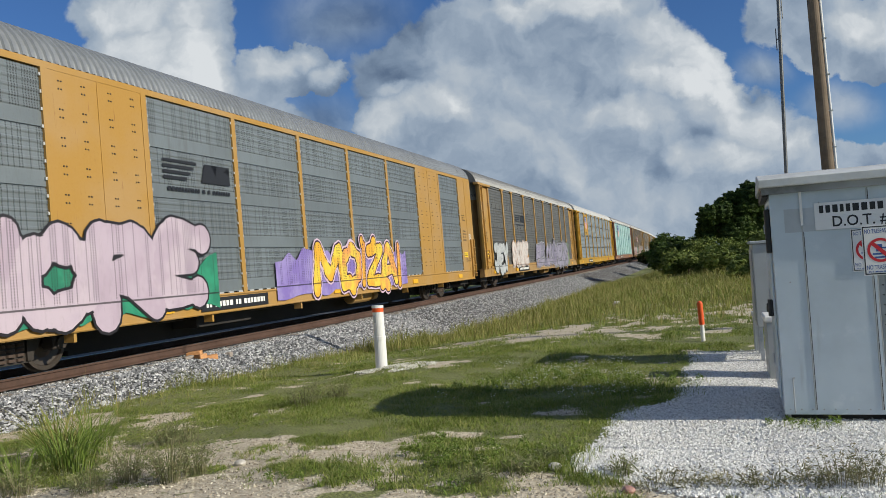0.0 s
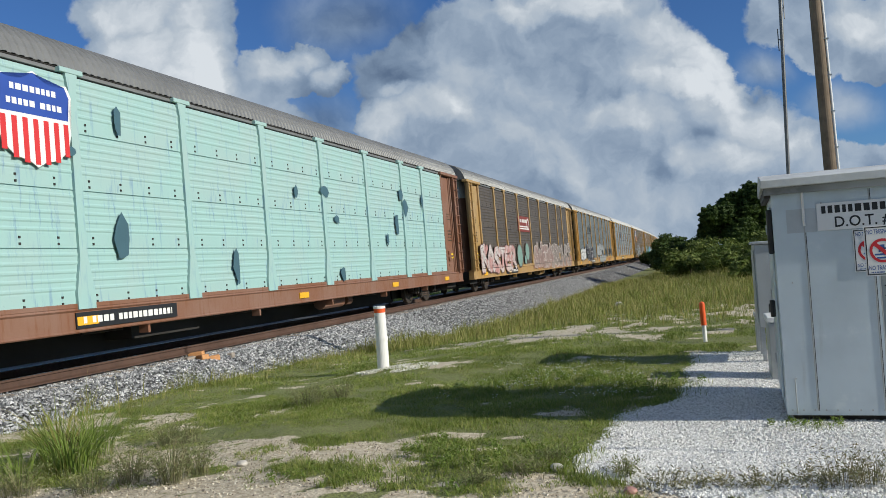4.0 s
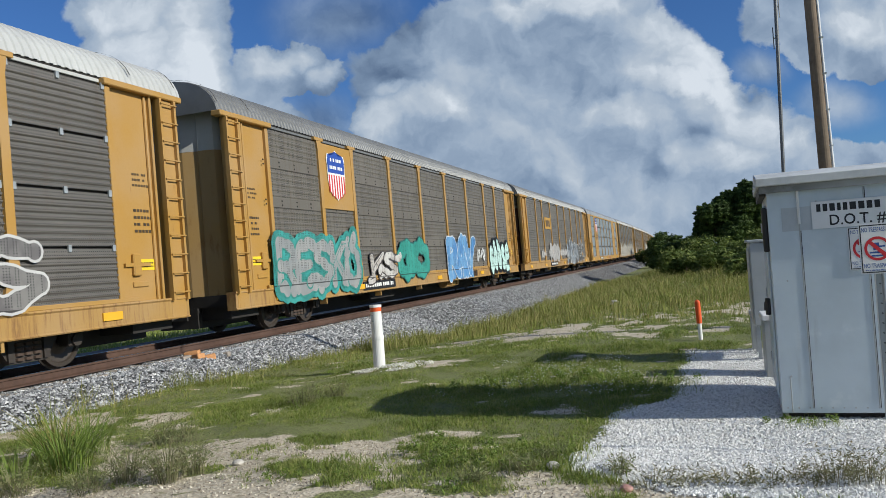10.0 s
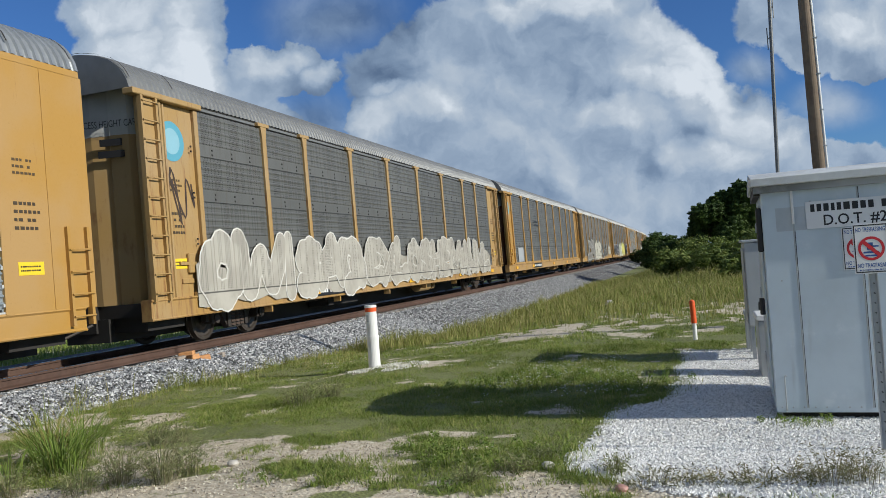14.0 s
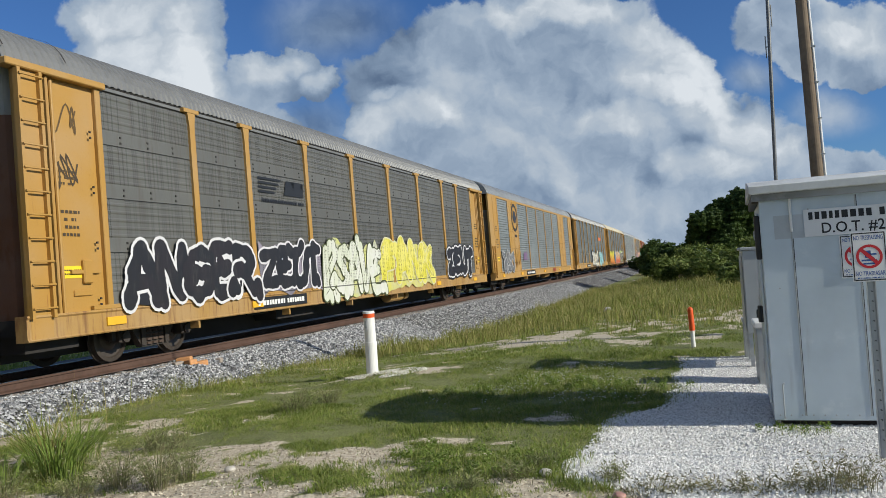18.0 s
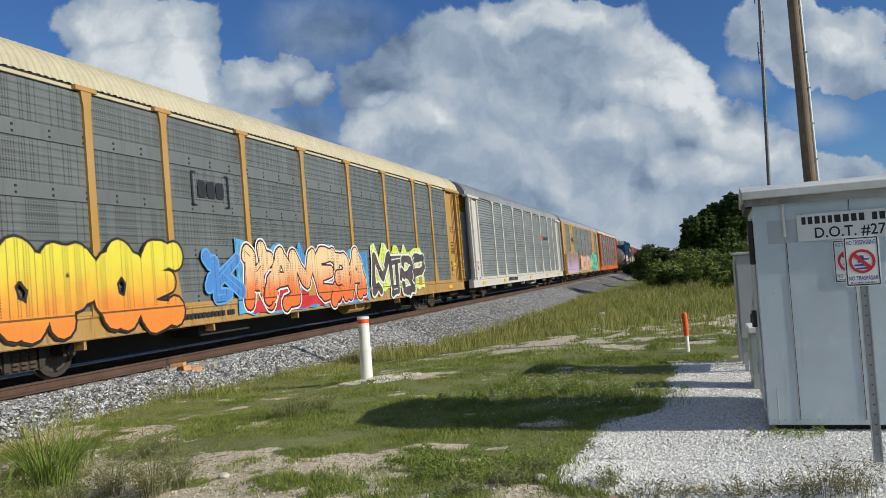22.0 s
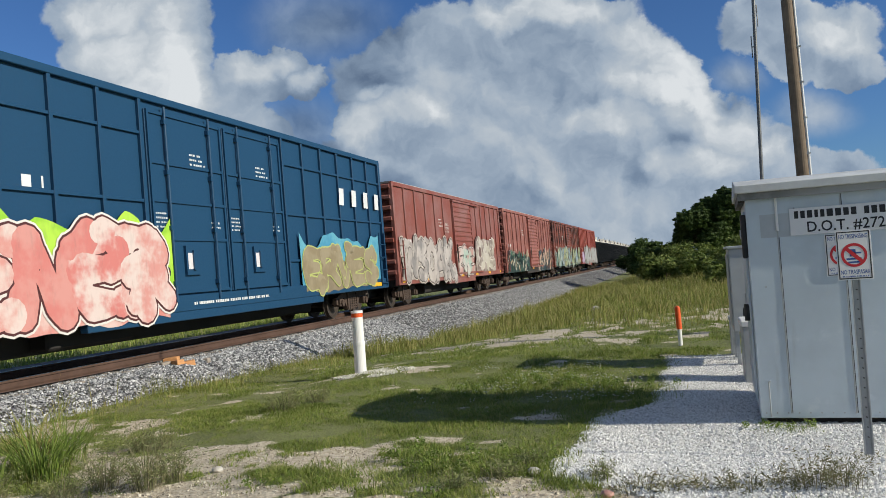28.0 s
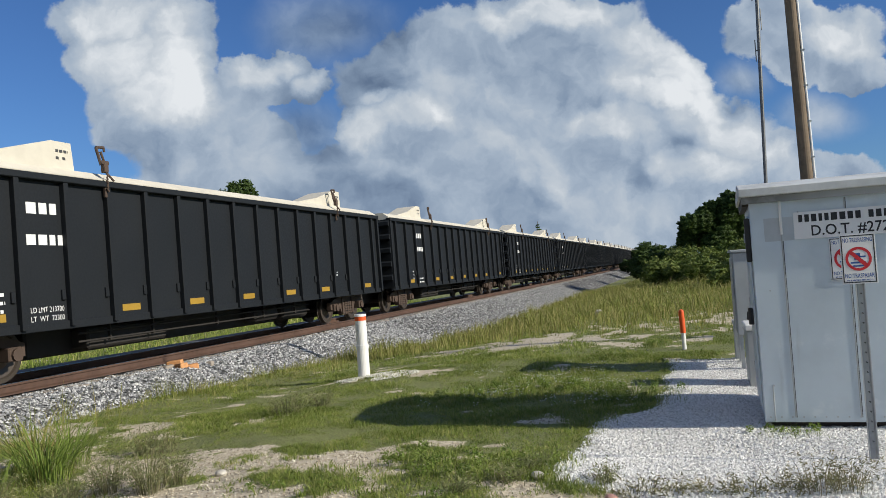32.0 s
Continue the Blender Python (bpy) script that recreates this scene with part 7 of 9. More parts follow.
def gondola(u, k):
    car = car_base("gondola_car", "black ribbed gondola car loaded with pale concrete slabs", u, BLACK)
    half, z0, z1 = 8.55, 0.80, 3.22
    part("body", boxes((-1.46, 1.46, -half, half, 0.85, z1 - 0.02), bevel=0.015), BLACK, car)
    part("underframe", boxes((-0.3, 0.3, -half - 0.1, half + 0.1, 0.42, 0.9)), UNDER, car)
    add_ribs(car, "side_post", [-8.49] + [j * 1.0 for j in range(-8, 9)] + [8.49], 0.82, z1 - 0.02, 1.455, 1.56, 0.10, BLACK)
    for f in (False, True):
        link("top_chord", shared("gon_top", lambda: boxes((1.40, 1.58, -half, half, z1 - 0.06, z1 + 0.05), bevel=0.012), BLACK), car, "", side(0, f))
        link("side_sill", shared("gon_sill", lambda: boxes((1.38, 1.50, -half, half, 0.78, 0.92), bevel=0.01), BLACK), car, "", side(0, f))
        link("end_wall", shared("gon_end", lambda: build_end_steps(1.5, 0.9, z1, 5, 0.09), BLACK), car, "", pose(0, half if f else -half, 0, 0, 0, 180 if f else 0))

    def load():
        bm = bmesh.new()
        extrude_profile(bm, [(-1.46, 3.2), (1.46, 3.2), (1.50, 3.30), (1.30, 3.44), (0.4, 3.50), (-0.4, 3.50), (-1.30, 3.44), (-1.50, 3.30)], "y", -half + 0.02, half - 0.02)
        return bm

    def fin():
        bm = bmesh.new()
        extrude_profile(bm, [(-2.6, 3.40), (0.35, 3.40), (0.30, 3.90), (-0.15, 3.90), (-1.2, 3.62)], "x", 0.55, 1.30)
        return bm

    def clamp():
        """A binder: bent bars, a hook at the top, a ratchet box and a few chain links."""
        bm = boxes((1.50, 1.60, -0.05, 0.05, 3.42, 3.60), (1.52, 1.58, -0.09, 0.09, 3.56, 3.63), (1.50, 1.56, -0.03, 0.03, 2.98, 3.16), bevel=0.012)
        for a, b, q in (((1.53, -0.06, 3.55), (1.50, -0.13, 3.86), 0.028), ((1.53, 0.05, 3.55), (1.50, -0.02, 3.80), 0.022), ((1.50, -0.13, 3.86), (1.50, 0.06, 3.88), 0.026), ((1.50, 0.06, 3.88), (1.50, 0.07, 3.80), 0.022), ((1.55, 0.02, 3.44), (1.60, 0.15, 3.28), 0.020)):
            tube(bm, a, b, q, n=7)
        for k in range(5):
            tube(bm, (1.59, -0.02 + 0.012 * (k % 2), 3.42 - 0.07 * k), (1.59, 0.02 - 0.012 * (k % 2), 3.36 - 0.07 * k), 0.017, n=6)
        return bm
    link("slab_load", shared("slab_load", load, CONCRETE), car, "pale concrete load")
    for y in (-4.85, 5.9):
        link("slab_fin", shared("slab_fin", fin, CONCRETE), car, "", pose(0, y, 0))
        bars(car, y + 0.1, 3.68, 0.30, 0.24, (0.05, 0.05, 0.05), 2, 1.302)
    for y in (-4.05, 5.4):
        link("tie_down", shared("tie_down", clamp, RUST_STEEL), car, "rusty brown tie-down clamp", pose(0, y, 0))
    bm = bmesh.new()
    for z in (0.52, 0.66):
        tube(bm, (1.05, -4.4, z), (1.05, 4.2, z), 0.018, n=6)
    for y in (-3.6, -2.4, -0.2, 1.8, 3.4):
        box(bm, 1.0, 1.06, y - 0.02, y + 0.02, 0.48, 0.82)
    part("brake_rigging", bm, UNDER, car)
    part("air_tank", boxes((0.55, 0.95, 1.6, 2.7, 0.40, 0.72), (0.4, 0.8, 3.2, 4.6, 0.35, 0.75), bevel=0.06), UNDER, car)
    W6 = (0.66, 0.66, 0.66)
    bars(car, -5.45, 2.72, 0.62, 0.28, W6, 1, 1.463)
    bars(car, -5.42, 2.22, 0.74, 0.26, W6, 1, 1.463)
    if k == 0:
        letters(car, "LD LMT 213700", -5.45, 1.12, 0.68, 0.085, W6, 1.464)
        letters(car, "LT  WT  72300", -5.45, 0.98, 0.68, 0.085, W6, 1.464)
    else:
        bars(car, -5.40, 1.05, 0.72, 0.26, W6, 2, 1.463)
    bars(car, -6.3, 1.2, 0.10, 0.5, W6, 4, 1.463)
    bars(car, 5.2, 1.45, 0.4, 0.15, W6, 2, 1.463)
    for y in (-6.5, -3.5, -1.5, 0.5, 2.5, 4.5, 7.5):
        part("reflector", boxes((1.462, 1.467, y - 0.24, y + 0.24, 0.98, 1.10)), ink((0.32, 0.19, 0.02)), car)
    add_ribs(car, "stake_pocket", [j - 0.12 for j in range(-6, 7)], 1.25, 1.42, 1.455, 1.50, 0.08, BLACK, (False,))
    add_trucks(car, (-half + 1.85, half - 1.85), RUST_STEEL)
    add_couplers(car, half + 0.15)
    return car


def shards(car, y, z, w, h, colors, seed, x=1.545, n=22):
    """A sprayed band of slanting strokes over a dark ground with a ragged top."""
    r = random.Random(seed)
    top = [(y - w / 2 + w * k / 34, z + h * r.uniform(0.02, 0.42)) for k in range(35)]
    flat(car, [(y - w / 2, z - h / 2), (y + w / 2, z - h / 2)] + top[::-1], colors[0], x - 0.004, "sprayed_ground", fade(tuple(colors[0]), tuple(0.5 * c for c in colors[0])))
    for k in range(n):
        a, b = y + r.uniform(-0.47, 0.47) * w, z + r.uniform(-0.45, 0.34) * h
        t, l, q = r.uniform(0.55, 1.15) + (1.2 if r.random() < 0.15 else 0), h * r.uniform(0.10, 0.42), h * r.uniform(0.02, 0.085)
        u, v = Vector((math.cos(t), math.sin(t))), Vector((-math.sin(t), math.cos(t)))
        p = [u * l * -0.5 - v * q * 0.6, u * l * 0.1 - v * q * r.uniform(0.7, 1.4), u * l * 0.6, u * l * 0.3 + v * q * 0.5, u * l * 0.05 + v * q * r.uniform(0.2, 1.5), u * l * -0.4 + v * q]
        c = tuple(colors[r.randrange(1, len(colors))])
        flat(car, [(a + e.x, max(z - h / 2, b + e.y)) for e in p], c, x + 0.0002 * k, "sprayed_shard", fade(c, tuple(0.7 * e for e in c)))
    bm = bmesh.new()
    for k in range(n // 4):
        a, b, t, l = y + r.uniform(-0.45, 0.45) * w, z + r.uniform(-0.3, 0.4) * h, r.uniform(0.6, 1.1), r.uniform(0.1, 0.3)
        d = Vector((math.cos(t), math.sin(t)))
        e = Vector((-d.y, d.x)) * 0.012
        bm.faces.new([bm.verts.new((x + 0.0002 * n + 0.0002 * k, a + q.x, b + q.y)) for q in (-e, d * l, e)])
    part("spray_dashes", bm, ink((0.62, 0.58, 0.54)), car)["kind"] = "stuff"


tank_car(581.3)
big_boxcar(600.9)
c = boxcar(619.75, "faded red boxcar with ribbed sides and pale graffiti", RED1, 8.3, top=ROOF_WHITE)
PALE = [(0.42, 0.37, 0.34), (0.24, 0.22, 0.21), (0.48, 0.43, 0.40)]
flat(c, [(-7.9, 0.95), (-1.7, 0.95), (-1.9, 1.9), (-2.8, 2.5), (-3.9, 2.2), (-5.0, 2.6), (-6.2, 2.2), (-7.4, 2.5)], (0.2, 0.18, 0.17), 1.5375, "sprayed_ground", fade((0.30, 0.26, 0.24), (0.42, 0.38, 0.35)))
flat(c, [(2.5, 1.0), (6.6, 1.0), (6.4, 1.9), (5.8, 2.5), (4.6, 2.65), (3.2, 2.55), (2.6, 2.0)], (0.2, 0.18, 0.17), 1.5375, "sprayed_ground", fade((0.18, 0.12, 0.10), (0.40, 0.34, 0.30)))
piece(c, "WSOAK", -4.6, 1.65, 6.2, 1.75, PALE, (0.07, 0.05, 0.045), 51, 1.548, 0.34, rim=(0.50, 0.45, 0.40))
piece(c, "FRE", 0.67, 1.55, 2.6, 1.15, [(0.46, 0.24, 0.21), (0.52, 0.46, 0.42), (0.34, 0.46, 0.39)], (0.06, 0.035, 0.035), 52, 1.588, 0.36, rim=(0.50, 0.44, 0.40))
disc(c, 3.25, 2.05, 0.72, (0.16, 0.10, 0.085), 1.541, "sprayed_bubble")
piece(c, "OAE", 4.6, 1.90, 3.6, 1.50, [(0.20, 0.15, 0.13), (0.50, 0.46, 0.40), (0.46, 0.42, 0.34)], (0.58, 0.53, 0.47), 53, 1.548, 0.34)
for k, words in enumerate(("SECURE DOOR", "HASPS BEFORE", "MOVING CAR")):
    letters(c, words, -1.9, 3.16 - 0.16 * k, 0.74, 0.10, (0.6, 0.55, 0.52), 1.494)
c = boxcar(637.45, "sun-bleached red boxcar with dark drips and green graffiti", stained("bleached_red_paint", (0.27, 0.098, 0.078), (0.15, 0.048, 0.036), 2.35, 4.1, 0.5), 8.3, stains=True, top=ROOF_WHITE, sill=STEEL)
SHARD = [(0.03, 0.055, 0.062), (0.56, 0.36, 0.25), (0.60, 0.46, 0.36), (0.025, 0.045, 0.055), (0.24, 0.09, 0.055), (0.58, 0.38, 0.27), (0.05, 0.085, 0.09)]
shards(c, -4.7, 1.50, 7.0, 1.45, [(0.03, 0.06, 0.05), (0.42, 0.30, 0.18), (0.06, 0.16, 0.10), (0.50, 0.48, 0.40), (0.02, 0.03, 0.03)], 54, 1.545, 90)
shards(c, 5.0, 1.55, 6.8, 1.75, SHARD, 55, 1.545, 130)
part("number_panel", boxes((1.537, 1.543, -7.9, -6.6, 1.75, 2.05)), INK, c)
c = boxcar(655.25, "rust-stained red boxcar with wide green and blue mural", stained("drip_stained_red_paint", (0.20, 0.052, 0.033), (0.035, 0.018, 0.013), 2.6, 4.5, 0.46), 8.3, stains=True, sill=STEEL)
flat(c, [(-8.2, 0.85), (8.2, 0.85), (8.2, 1.7), (7.4, 2.0), (6.2, 1.75), (5.0, 2.1), (3.8, 1.8), (2.4, 2.15), (1.0, 1.85), (-0.6, 2.1), (-2.0, 1.8), (-3.4, 2.15), (-4.6, 1.8), (-5.8, 2.1), (-7.0, 1.9), (-8.2, 2.2)], (0.10, 0.2, 0.16), 1.538, "mural_ground", fade((0.30, 0.42, 0.40), (0.06, 0.16, 0.11)))
piece(c, "KAZERSNUMALE", 0.6, 1.60, 14.6, 1.55, [(0.26, 0.29, 0.14), (0.36, 0.40, 0.34), (0.18, 0.25, 0.30), (0.28, 0.25, 0.14)], (0.025, 0.035, 0.03), 57, 1.592, 0.33, rim=(0.22, 0.28, 0.24))
c = boxcar(672.5, "red boxcar with grey graffiti panels on its lower side", painted("brick_red_paint", (0.25, 0.052, 0.034), 0.12, fade=0.02), 7.9)
bloom(c, 1.6, 1.30, 12.6, 0.95, (0.42, 0.42, 0.40), (0.36, 0.35, 0.34), 117, 1.5385)
bloom(c, -6.2, 1.45, 2.6, 1.3, (0.44, 0.33, 0.48), (0.38, 0.26, 0.36), 118, 1.5385)
piece(c, "HOMA", -1.8, 1.65, 6.0, 1.95, [(0.31, 0.31, 0.30), (0.37, 0.36, 0.35)], (0.05, 0.05, 0.035), 58, 1.592, 0.46, line=0.03, rim=(0.40, 0.38, 0.30))
piece(c, "SNOVE", 4.6, 1.60, 5.8, 1.70, [(0.31, 0.31, 0.30), (0.37, 0.36, 0.35)], (0.05, 0.05, 0.035), 59, 1.592, 0.42, line=0.03, rim=(0.40, 0.38, 0.30))
piece(c, "KS", -6.4, 1.35, 1.8, 0.9, [(0.46, 0.34, 0.50), (0.52, 0.43, 0.55)], (0.38, 0.28, 0.43), 60, 1.545, 0.34)
for k in range(16):
    gondola(690.2 + 18.2 * k, k)

# ---- the hut and what stands round it ----
HUT_AT = pose(0.53, 8.05, 0, 0, 0, -2.0)
hut = tagged(new("signal_hut"), "pale aluminium railway signal hut with a low roof", "signal hut")
hut.matrix_basis = HUT_AT
HW, HD = 2.3, 1.6
part("body", boxes((0, HW, 0, HD, -0.015, 2.06), bevel=0.006), HUT, hut)
part("base_skid", boxes((0.06, HW - 0.05, 0.10, HD - 0.05, -0.2, -0.016)), STEEL, hut)
rb = bmesh.new()
extrude_profile(rb, [(-0.10, 2.115), (-0.10, 2.19), (HD / 2, 2.30), (HD + 0.10, 2.19), (HD + 0.10, 2.115)], "x", -0.085, HW + 0.085)
bmesh.ops.bevel(rb, geom=rb.edges[:], offset=0.006, segments=1, affect="EDGES")
part("roof", rb, HUT_ROOF, hut)
part("fascia", boxes((-0.06, HW + 0.06, -0.05, -0.003, 2.05, 2.114)), plain("stained_fascia", (0.28, 0.29, 0.29), 0.7, 0.1, 0.9, 5), hut)
part("rake_trim", boxes((-0.06, -0.003, -0.003, HD, 2.03, 2.113)), STEEL, hut)
for x in (0.262, 0.81, 1.36, 1.9):
    part("seam", boxes((x, x + 0.012, -0.004, 0, 0.03, 2.04), bevel=0.001), CABINET, hut)
    part("panel_edge", boxes((x + 0.013, x + 0.019, -0.0015, 0, 0.03, 2.04)), INK, hut)
rv = bmesh.new()
for k in range(24):
    tube(rv, (0.05 + k * 0.095, -0.006, 0.035), (0.05 + k * 0.095, 0, 0.035), 0.008, n=6)
for x, z in ((0.10, 0.33), (0.13, 1.22), (0.42, 1.94), (0.09, 0.02)):
    tube(rv, (x, -0.02, z), (x, 0, z), 0.008, n=6)
part("rivets", rv, GALV, hut)["kind"] = "stuff"
dr = part("door", boxes((-0.022, -0.002, 0.25, 1.25, 0.10, 1.95), bevel=0.005), HUT, hut)
dh = bmesh.new()
box(dh, -0.06, -0.02, 0.32, 0.40, 0.88, 1.04, 0.008)
tube(dh, (-0.07, 0.36, 1.0), (-0.07, 0.52, 0.92), 0.012, n=8)
tube(dh, (-0.055, 0.12, 0.90), (-0.055, 0.12, 1.06), 0.02, n=8)
part("latch", dh, BLACKP, dr, "black latch handle")
for z in (0.3, 1.0, 1.7):
    part("hinge", boxes((-0.035, -0.015, 1.22, 1.30, z, z + 0.1)), GALV, dr)
part("vent_hood", boxes((-0.05, 0, 0.06, 0.2, 1.50, 1.92), bevel=0.01), BLACKP, hut, "dark vent louvre")
cd = bmesh.new()
tube(cd, (0.268, -0.02, 1.74), (0.268, -0.02, 2.05), 0.012, n=8)
part("conduit", cd, PVC, hut)
fb = bmesh.new()
tube(fb, (0.09, -0.012, 0.0), (0.09, -0.012, 0.33), 0.006, n=8)
part("ground_wire", fb, GALV, hut)
part("paint_patch", boxes((0.12, 0.375, -0.002, 0, 1.68, 1.90)), plain("grey_patch_paint", (0.46, 0.50, 0.53), 0.6, 0.1, 0.15, 5), hut, "square of greyer paint")

board = tagged(new("name_board"), "white board with black letters fixed to the hut", "sign")
board.matrix_basis = HUT_AT
part("board", boxes((0.378, 1.83, -0.012, -0.006, 1.684, 1.936), bevel=0.001), SIGN_W, board)
UPRIGHT = Matrix(((1, 0, 0, 0), (0, 0, -1, 0), (0, 1, 0, 0), (0, 0, 0, 1)))


def wall_words(parent, word, x, z, w, h, mat, y):
    return link("lettering", word_mesh(word, w, h, mat, 0.012, 0.012), parent, "", Matrix.Translation((x, y, z)) @ UPRIGHT)


def wall_bars(parent, x, z, w, h, mat, y, n=1, seed=0):
    bm = bmesh.new()
    r = random.Random(seed)
    for k in range(n):
        a = -w / 2
        zc = z + h / 2 - (k + 0.5) * h / n
        while a < w / 2 - 0.002:
            b = min(w / 2, a + r.uniform(0.28, 0.5) * h / n)
            box(bm, x + a, x + b, y - 0.001, y, zc - 0.33 * h / n, zc + 0.33 * h / n)
            a = b + (0.18 if r.random() < 0.85 else 0.6) * h / n
    ob = part("lettering", bm, mat, parent)
    ob["kind"] = "stuff"
    return ob


wall_bars(board, 1.10, 1.875, 1.36, 0.105, INK, -0.0125, 1, 3)
wall_words(board, "D.O.T. #272148G", 0.985, 1.752, 0.92, 0.108, INK, -0.0135)


def no_entry_sign(parent, x0, x1, z0, z1, y):
    """White sheet with a blue rim, a red ring with its bar, and blue words above and below."""
    w, h, cx, cz = x1 - x0, z1 - z0, (x0 + x1) / 2, (z0 + z1) / 2
    part("sheet", boxes((x0, x1, y, y + 0.003, z0, z1), bevel=0.001), SIGN_W, parent)
    t = 0.008
    part("rim", boxes((x0 + t, x1 - t, y - 0.001, y - 0.0004, z1 - 2 * t, z1 - t), (x0 + t, x1 - t, y - 0.001, y - 0.0004, z0 + t, z0 + 2 * t), (x0 + t, x0 + 2 * t, y - 0.001, y - 0.0004, z0 + 2 * t, z1 - 2 * t), (x1 - 2 * t, x1 - t, y - 0.001, y - 0.0004, z0 + 2 * t, z1 - 2 * t)), INK, parent)
    bm = bmesh.new()
    n, r1, r0 = 36, w * 0.37, w * 0.29
    a = [bm.verts.new((cx + r1 * math.cos(2 * math.pi * k / n), y - 0.0015, cz + r1 * math.sin(2 * math.pi * k / n))) for k in range(n)]
    b = [bm.verts.new((cx + r0 * math.cos(2 * math.pi * k / n), y - 0.0015, cz + r0 * math.sin(2 * math.pi * k / n))) for k in range(n)]
    for k in range(n):
        bm.faces.new((a[k], a[(k + 1) % n], b[(k + 1) % n], b[k]))
    q = 0.04 * w
    bm.faces.new([bm.verts.new((cx + u, y - 0.0018, cz + v)) for u, v in ((-r0 * 0.72 - q, r0 * 0.72 - q), (-r0 * 0.72 + q, r0 * 0.72 + q), (r0 * 0.72 + q, -r0 * 0.72 + q), (r0 * 0.72 - q, -r0 * 0.72 - q))])
    part("prohibition_ring", bm, SIGN_R, parent, "red ring with a slanting bar")
    part("pictogram", boxes((cx - 0.03, cx + 0.012, y - 0.001, y - 0.0004, cz - 0.01, cz + 0.045), (cx - 0.055, cx + 0.05, y - 0.001, y - 0.0004, cz - 0.035, cz - 0.022), (cx - 0.045, cx + 0.04, y - 0.001, y - 0.0004, cz - 0.06, cz - 0.048), (cx - 0.02, cx + 0.05, y - 0.001, y - 0.0004, cz + 0.01, cz + 0.022)), SIGN_B, parent)
    wall_words(parent, "NO TRESPASSING", cx, z1 - 0.045, w * 0.82, 0.034, SIGN_B, y - 0.0012)
    wall_words(parent, "NO TRASPASAR", cx, z0 + 0.062, w * 0.82, 0.034, SIGN_B, y - 0.0012)
    wall_bars(parent, cx, z0 + 0.028, w * 0.72, 0.014, SIGN_B, y - 0.0008, 1, 5)


wall_sign = tagged(new("warning_sign"), "white no-trespassing sign with red ring on the hut wall", "sign", "no-trespassing signs")
wall_sign.matrix_basis = HUT_AT
no_entry_sign(wall_sign, 0.66, 0.93, 1.285, 1.675, -0.010)
post_sign = tagged(new("warning_sign"), "white no-trespassing sign with red ring on a steel post", "sign", "no-trespassing signs")
no_entry_sign(post_sign, 1.072, 1.318, 1.30, 1.68, 6.72)
sp = bmesh.new()
extrude_profile(sp, [(-0.035, 0), (-0.022, 0.028), (0.022, 0.028), (0.035, 0), (0.028, 0), (0.018, 0.022), (-0.018, 0.022), (-0.028, 0)], "y", 0, 1)
for v in sp.verts:
    v.co = Vector((1.195 + v.co.x - 0.0 * v.co.y, 6.745 + v.co.z, -0.15 + 1.80 * v.co.y))
bmesh.ops.recalc_face_normals(sp, faces=sp.faces[:])
part("post", sp, GALV, post_sign, "galvanised channel post")
hb = bmesh.new()
for k in range(16):
    tube(hb, (1.195, 6.716, 0.1 + k * 0.075), (1.195, 6.744, 0.1 + k * 0.075), 0.005, n=6)
part("bolt", hb, BLACKP, post_sign)["kind"] = "stuff"

# cabinets behind the hut
cab = tagged(new("equipment_cabinet"), "grey steel trackside equipment cabinet on legs", "cabinet")
part("body", boxes((0.52, 1.0, 12.0, 12.8, 0.42, 1.60), bevel=0.012), CABINET, cab)
part("lid", boxes((0.49, 1.03, 11.97, 12.83, 1.60, 1.64), bevel=0.008), CABINET, cab)
part("door", boxes((0.505, 0.518, 12.06, 12.74, 0.5, 1.52), bevel=0.004), CABINET, cab)
for x in (0.54, 0.9):
    for y in (12.05, 12.7):
        part("leg", boxes((x, x + 0.05, y, y + 0.05, -0.15, 0.42)), GALV, cab)
ped = tagged(new("utility_pedestal"), "grey metal utility pedestal beside the hut", "pedestal", "pedestals by the hut")
part("body", boxes((0.555, 0.70, 10.55, 11.15, -0.2, 0.62), bevel=0.012), CABINET, ped)
part("cap", boxes((0.535, 0.72, 10.53, 11.17, 0.62, 0.70), bevel=0.015), PVC, ped, "white cap")
ped2 = tagged(new("utility_pedestal"), "low grey metal utility pedestal on the gravel", "pedestal", "pedestals by the hut")
part("body", boxes((0.50, 0.60, 12.95, 13.1, -0.2, 0.50), bevel=0.012), CABINET, ped2)
part("cap", boxes((0.485, 0.615, 12.935, 13.115, 0.50, 0.57), bevel=0.01), CABINET, ped2)

# white marker pipe, orange marker, pole and mast
post = tagged(new("marker_post"), "white plastic marker pipe with an orange band near its top", "marker post")
px, py = -5.5, 12.5
pb = bmesh.new()
tube(pb, (px, py, -0.35), (px, py, 0.42), 0.105, 0.10, n=24)
tube(pb, (px, py, 0.42), (px - 0.005, py, 0.98), 0.095, n=24)
part("pipe", pb, PVC, post, "", False)
cb = bmesh.new()
tube(cb, (px, py, 0.40), (px, py, 0.46), 0.108, n=24)
part("collar", cb, PVC, post)
ob_ = bmesh.new()
tube(ob_, (px - 0.005, py, 0.875), (px - 0.005, py, 0.945), 0.0985, n=24)
part("band", ob_, ORANGE_P, post, "orange band")
kb = bmesh.new()
tube(kb, (px - 0.005, py, 0.945), (px - 0.005, py, 0.985), 0.104, 0.10, n=24)
part("cap", kb, PVC, post)
part("label_plate", boxes((px - 0.05, px - 0.01, py - 0.104, py - 0.10, 0.70, 0.82)), CABINET, post)

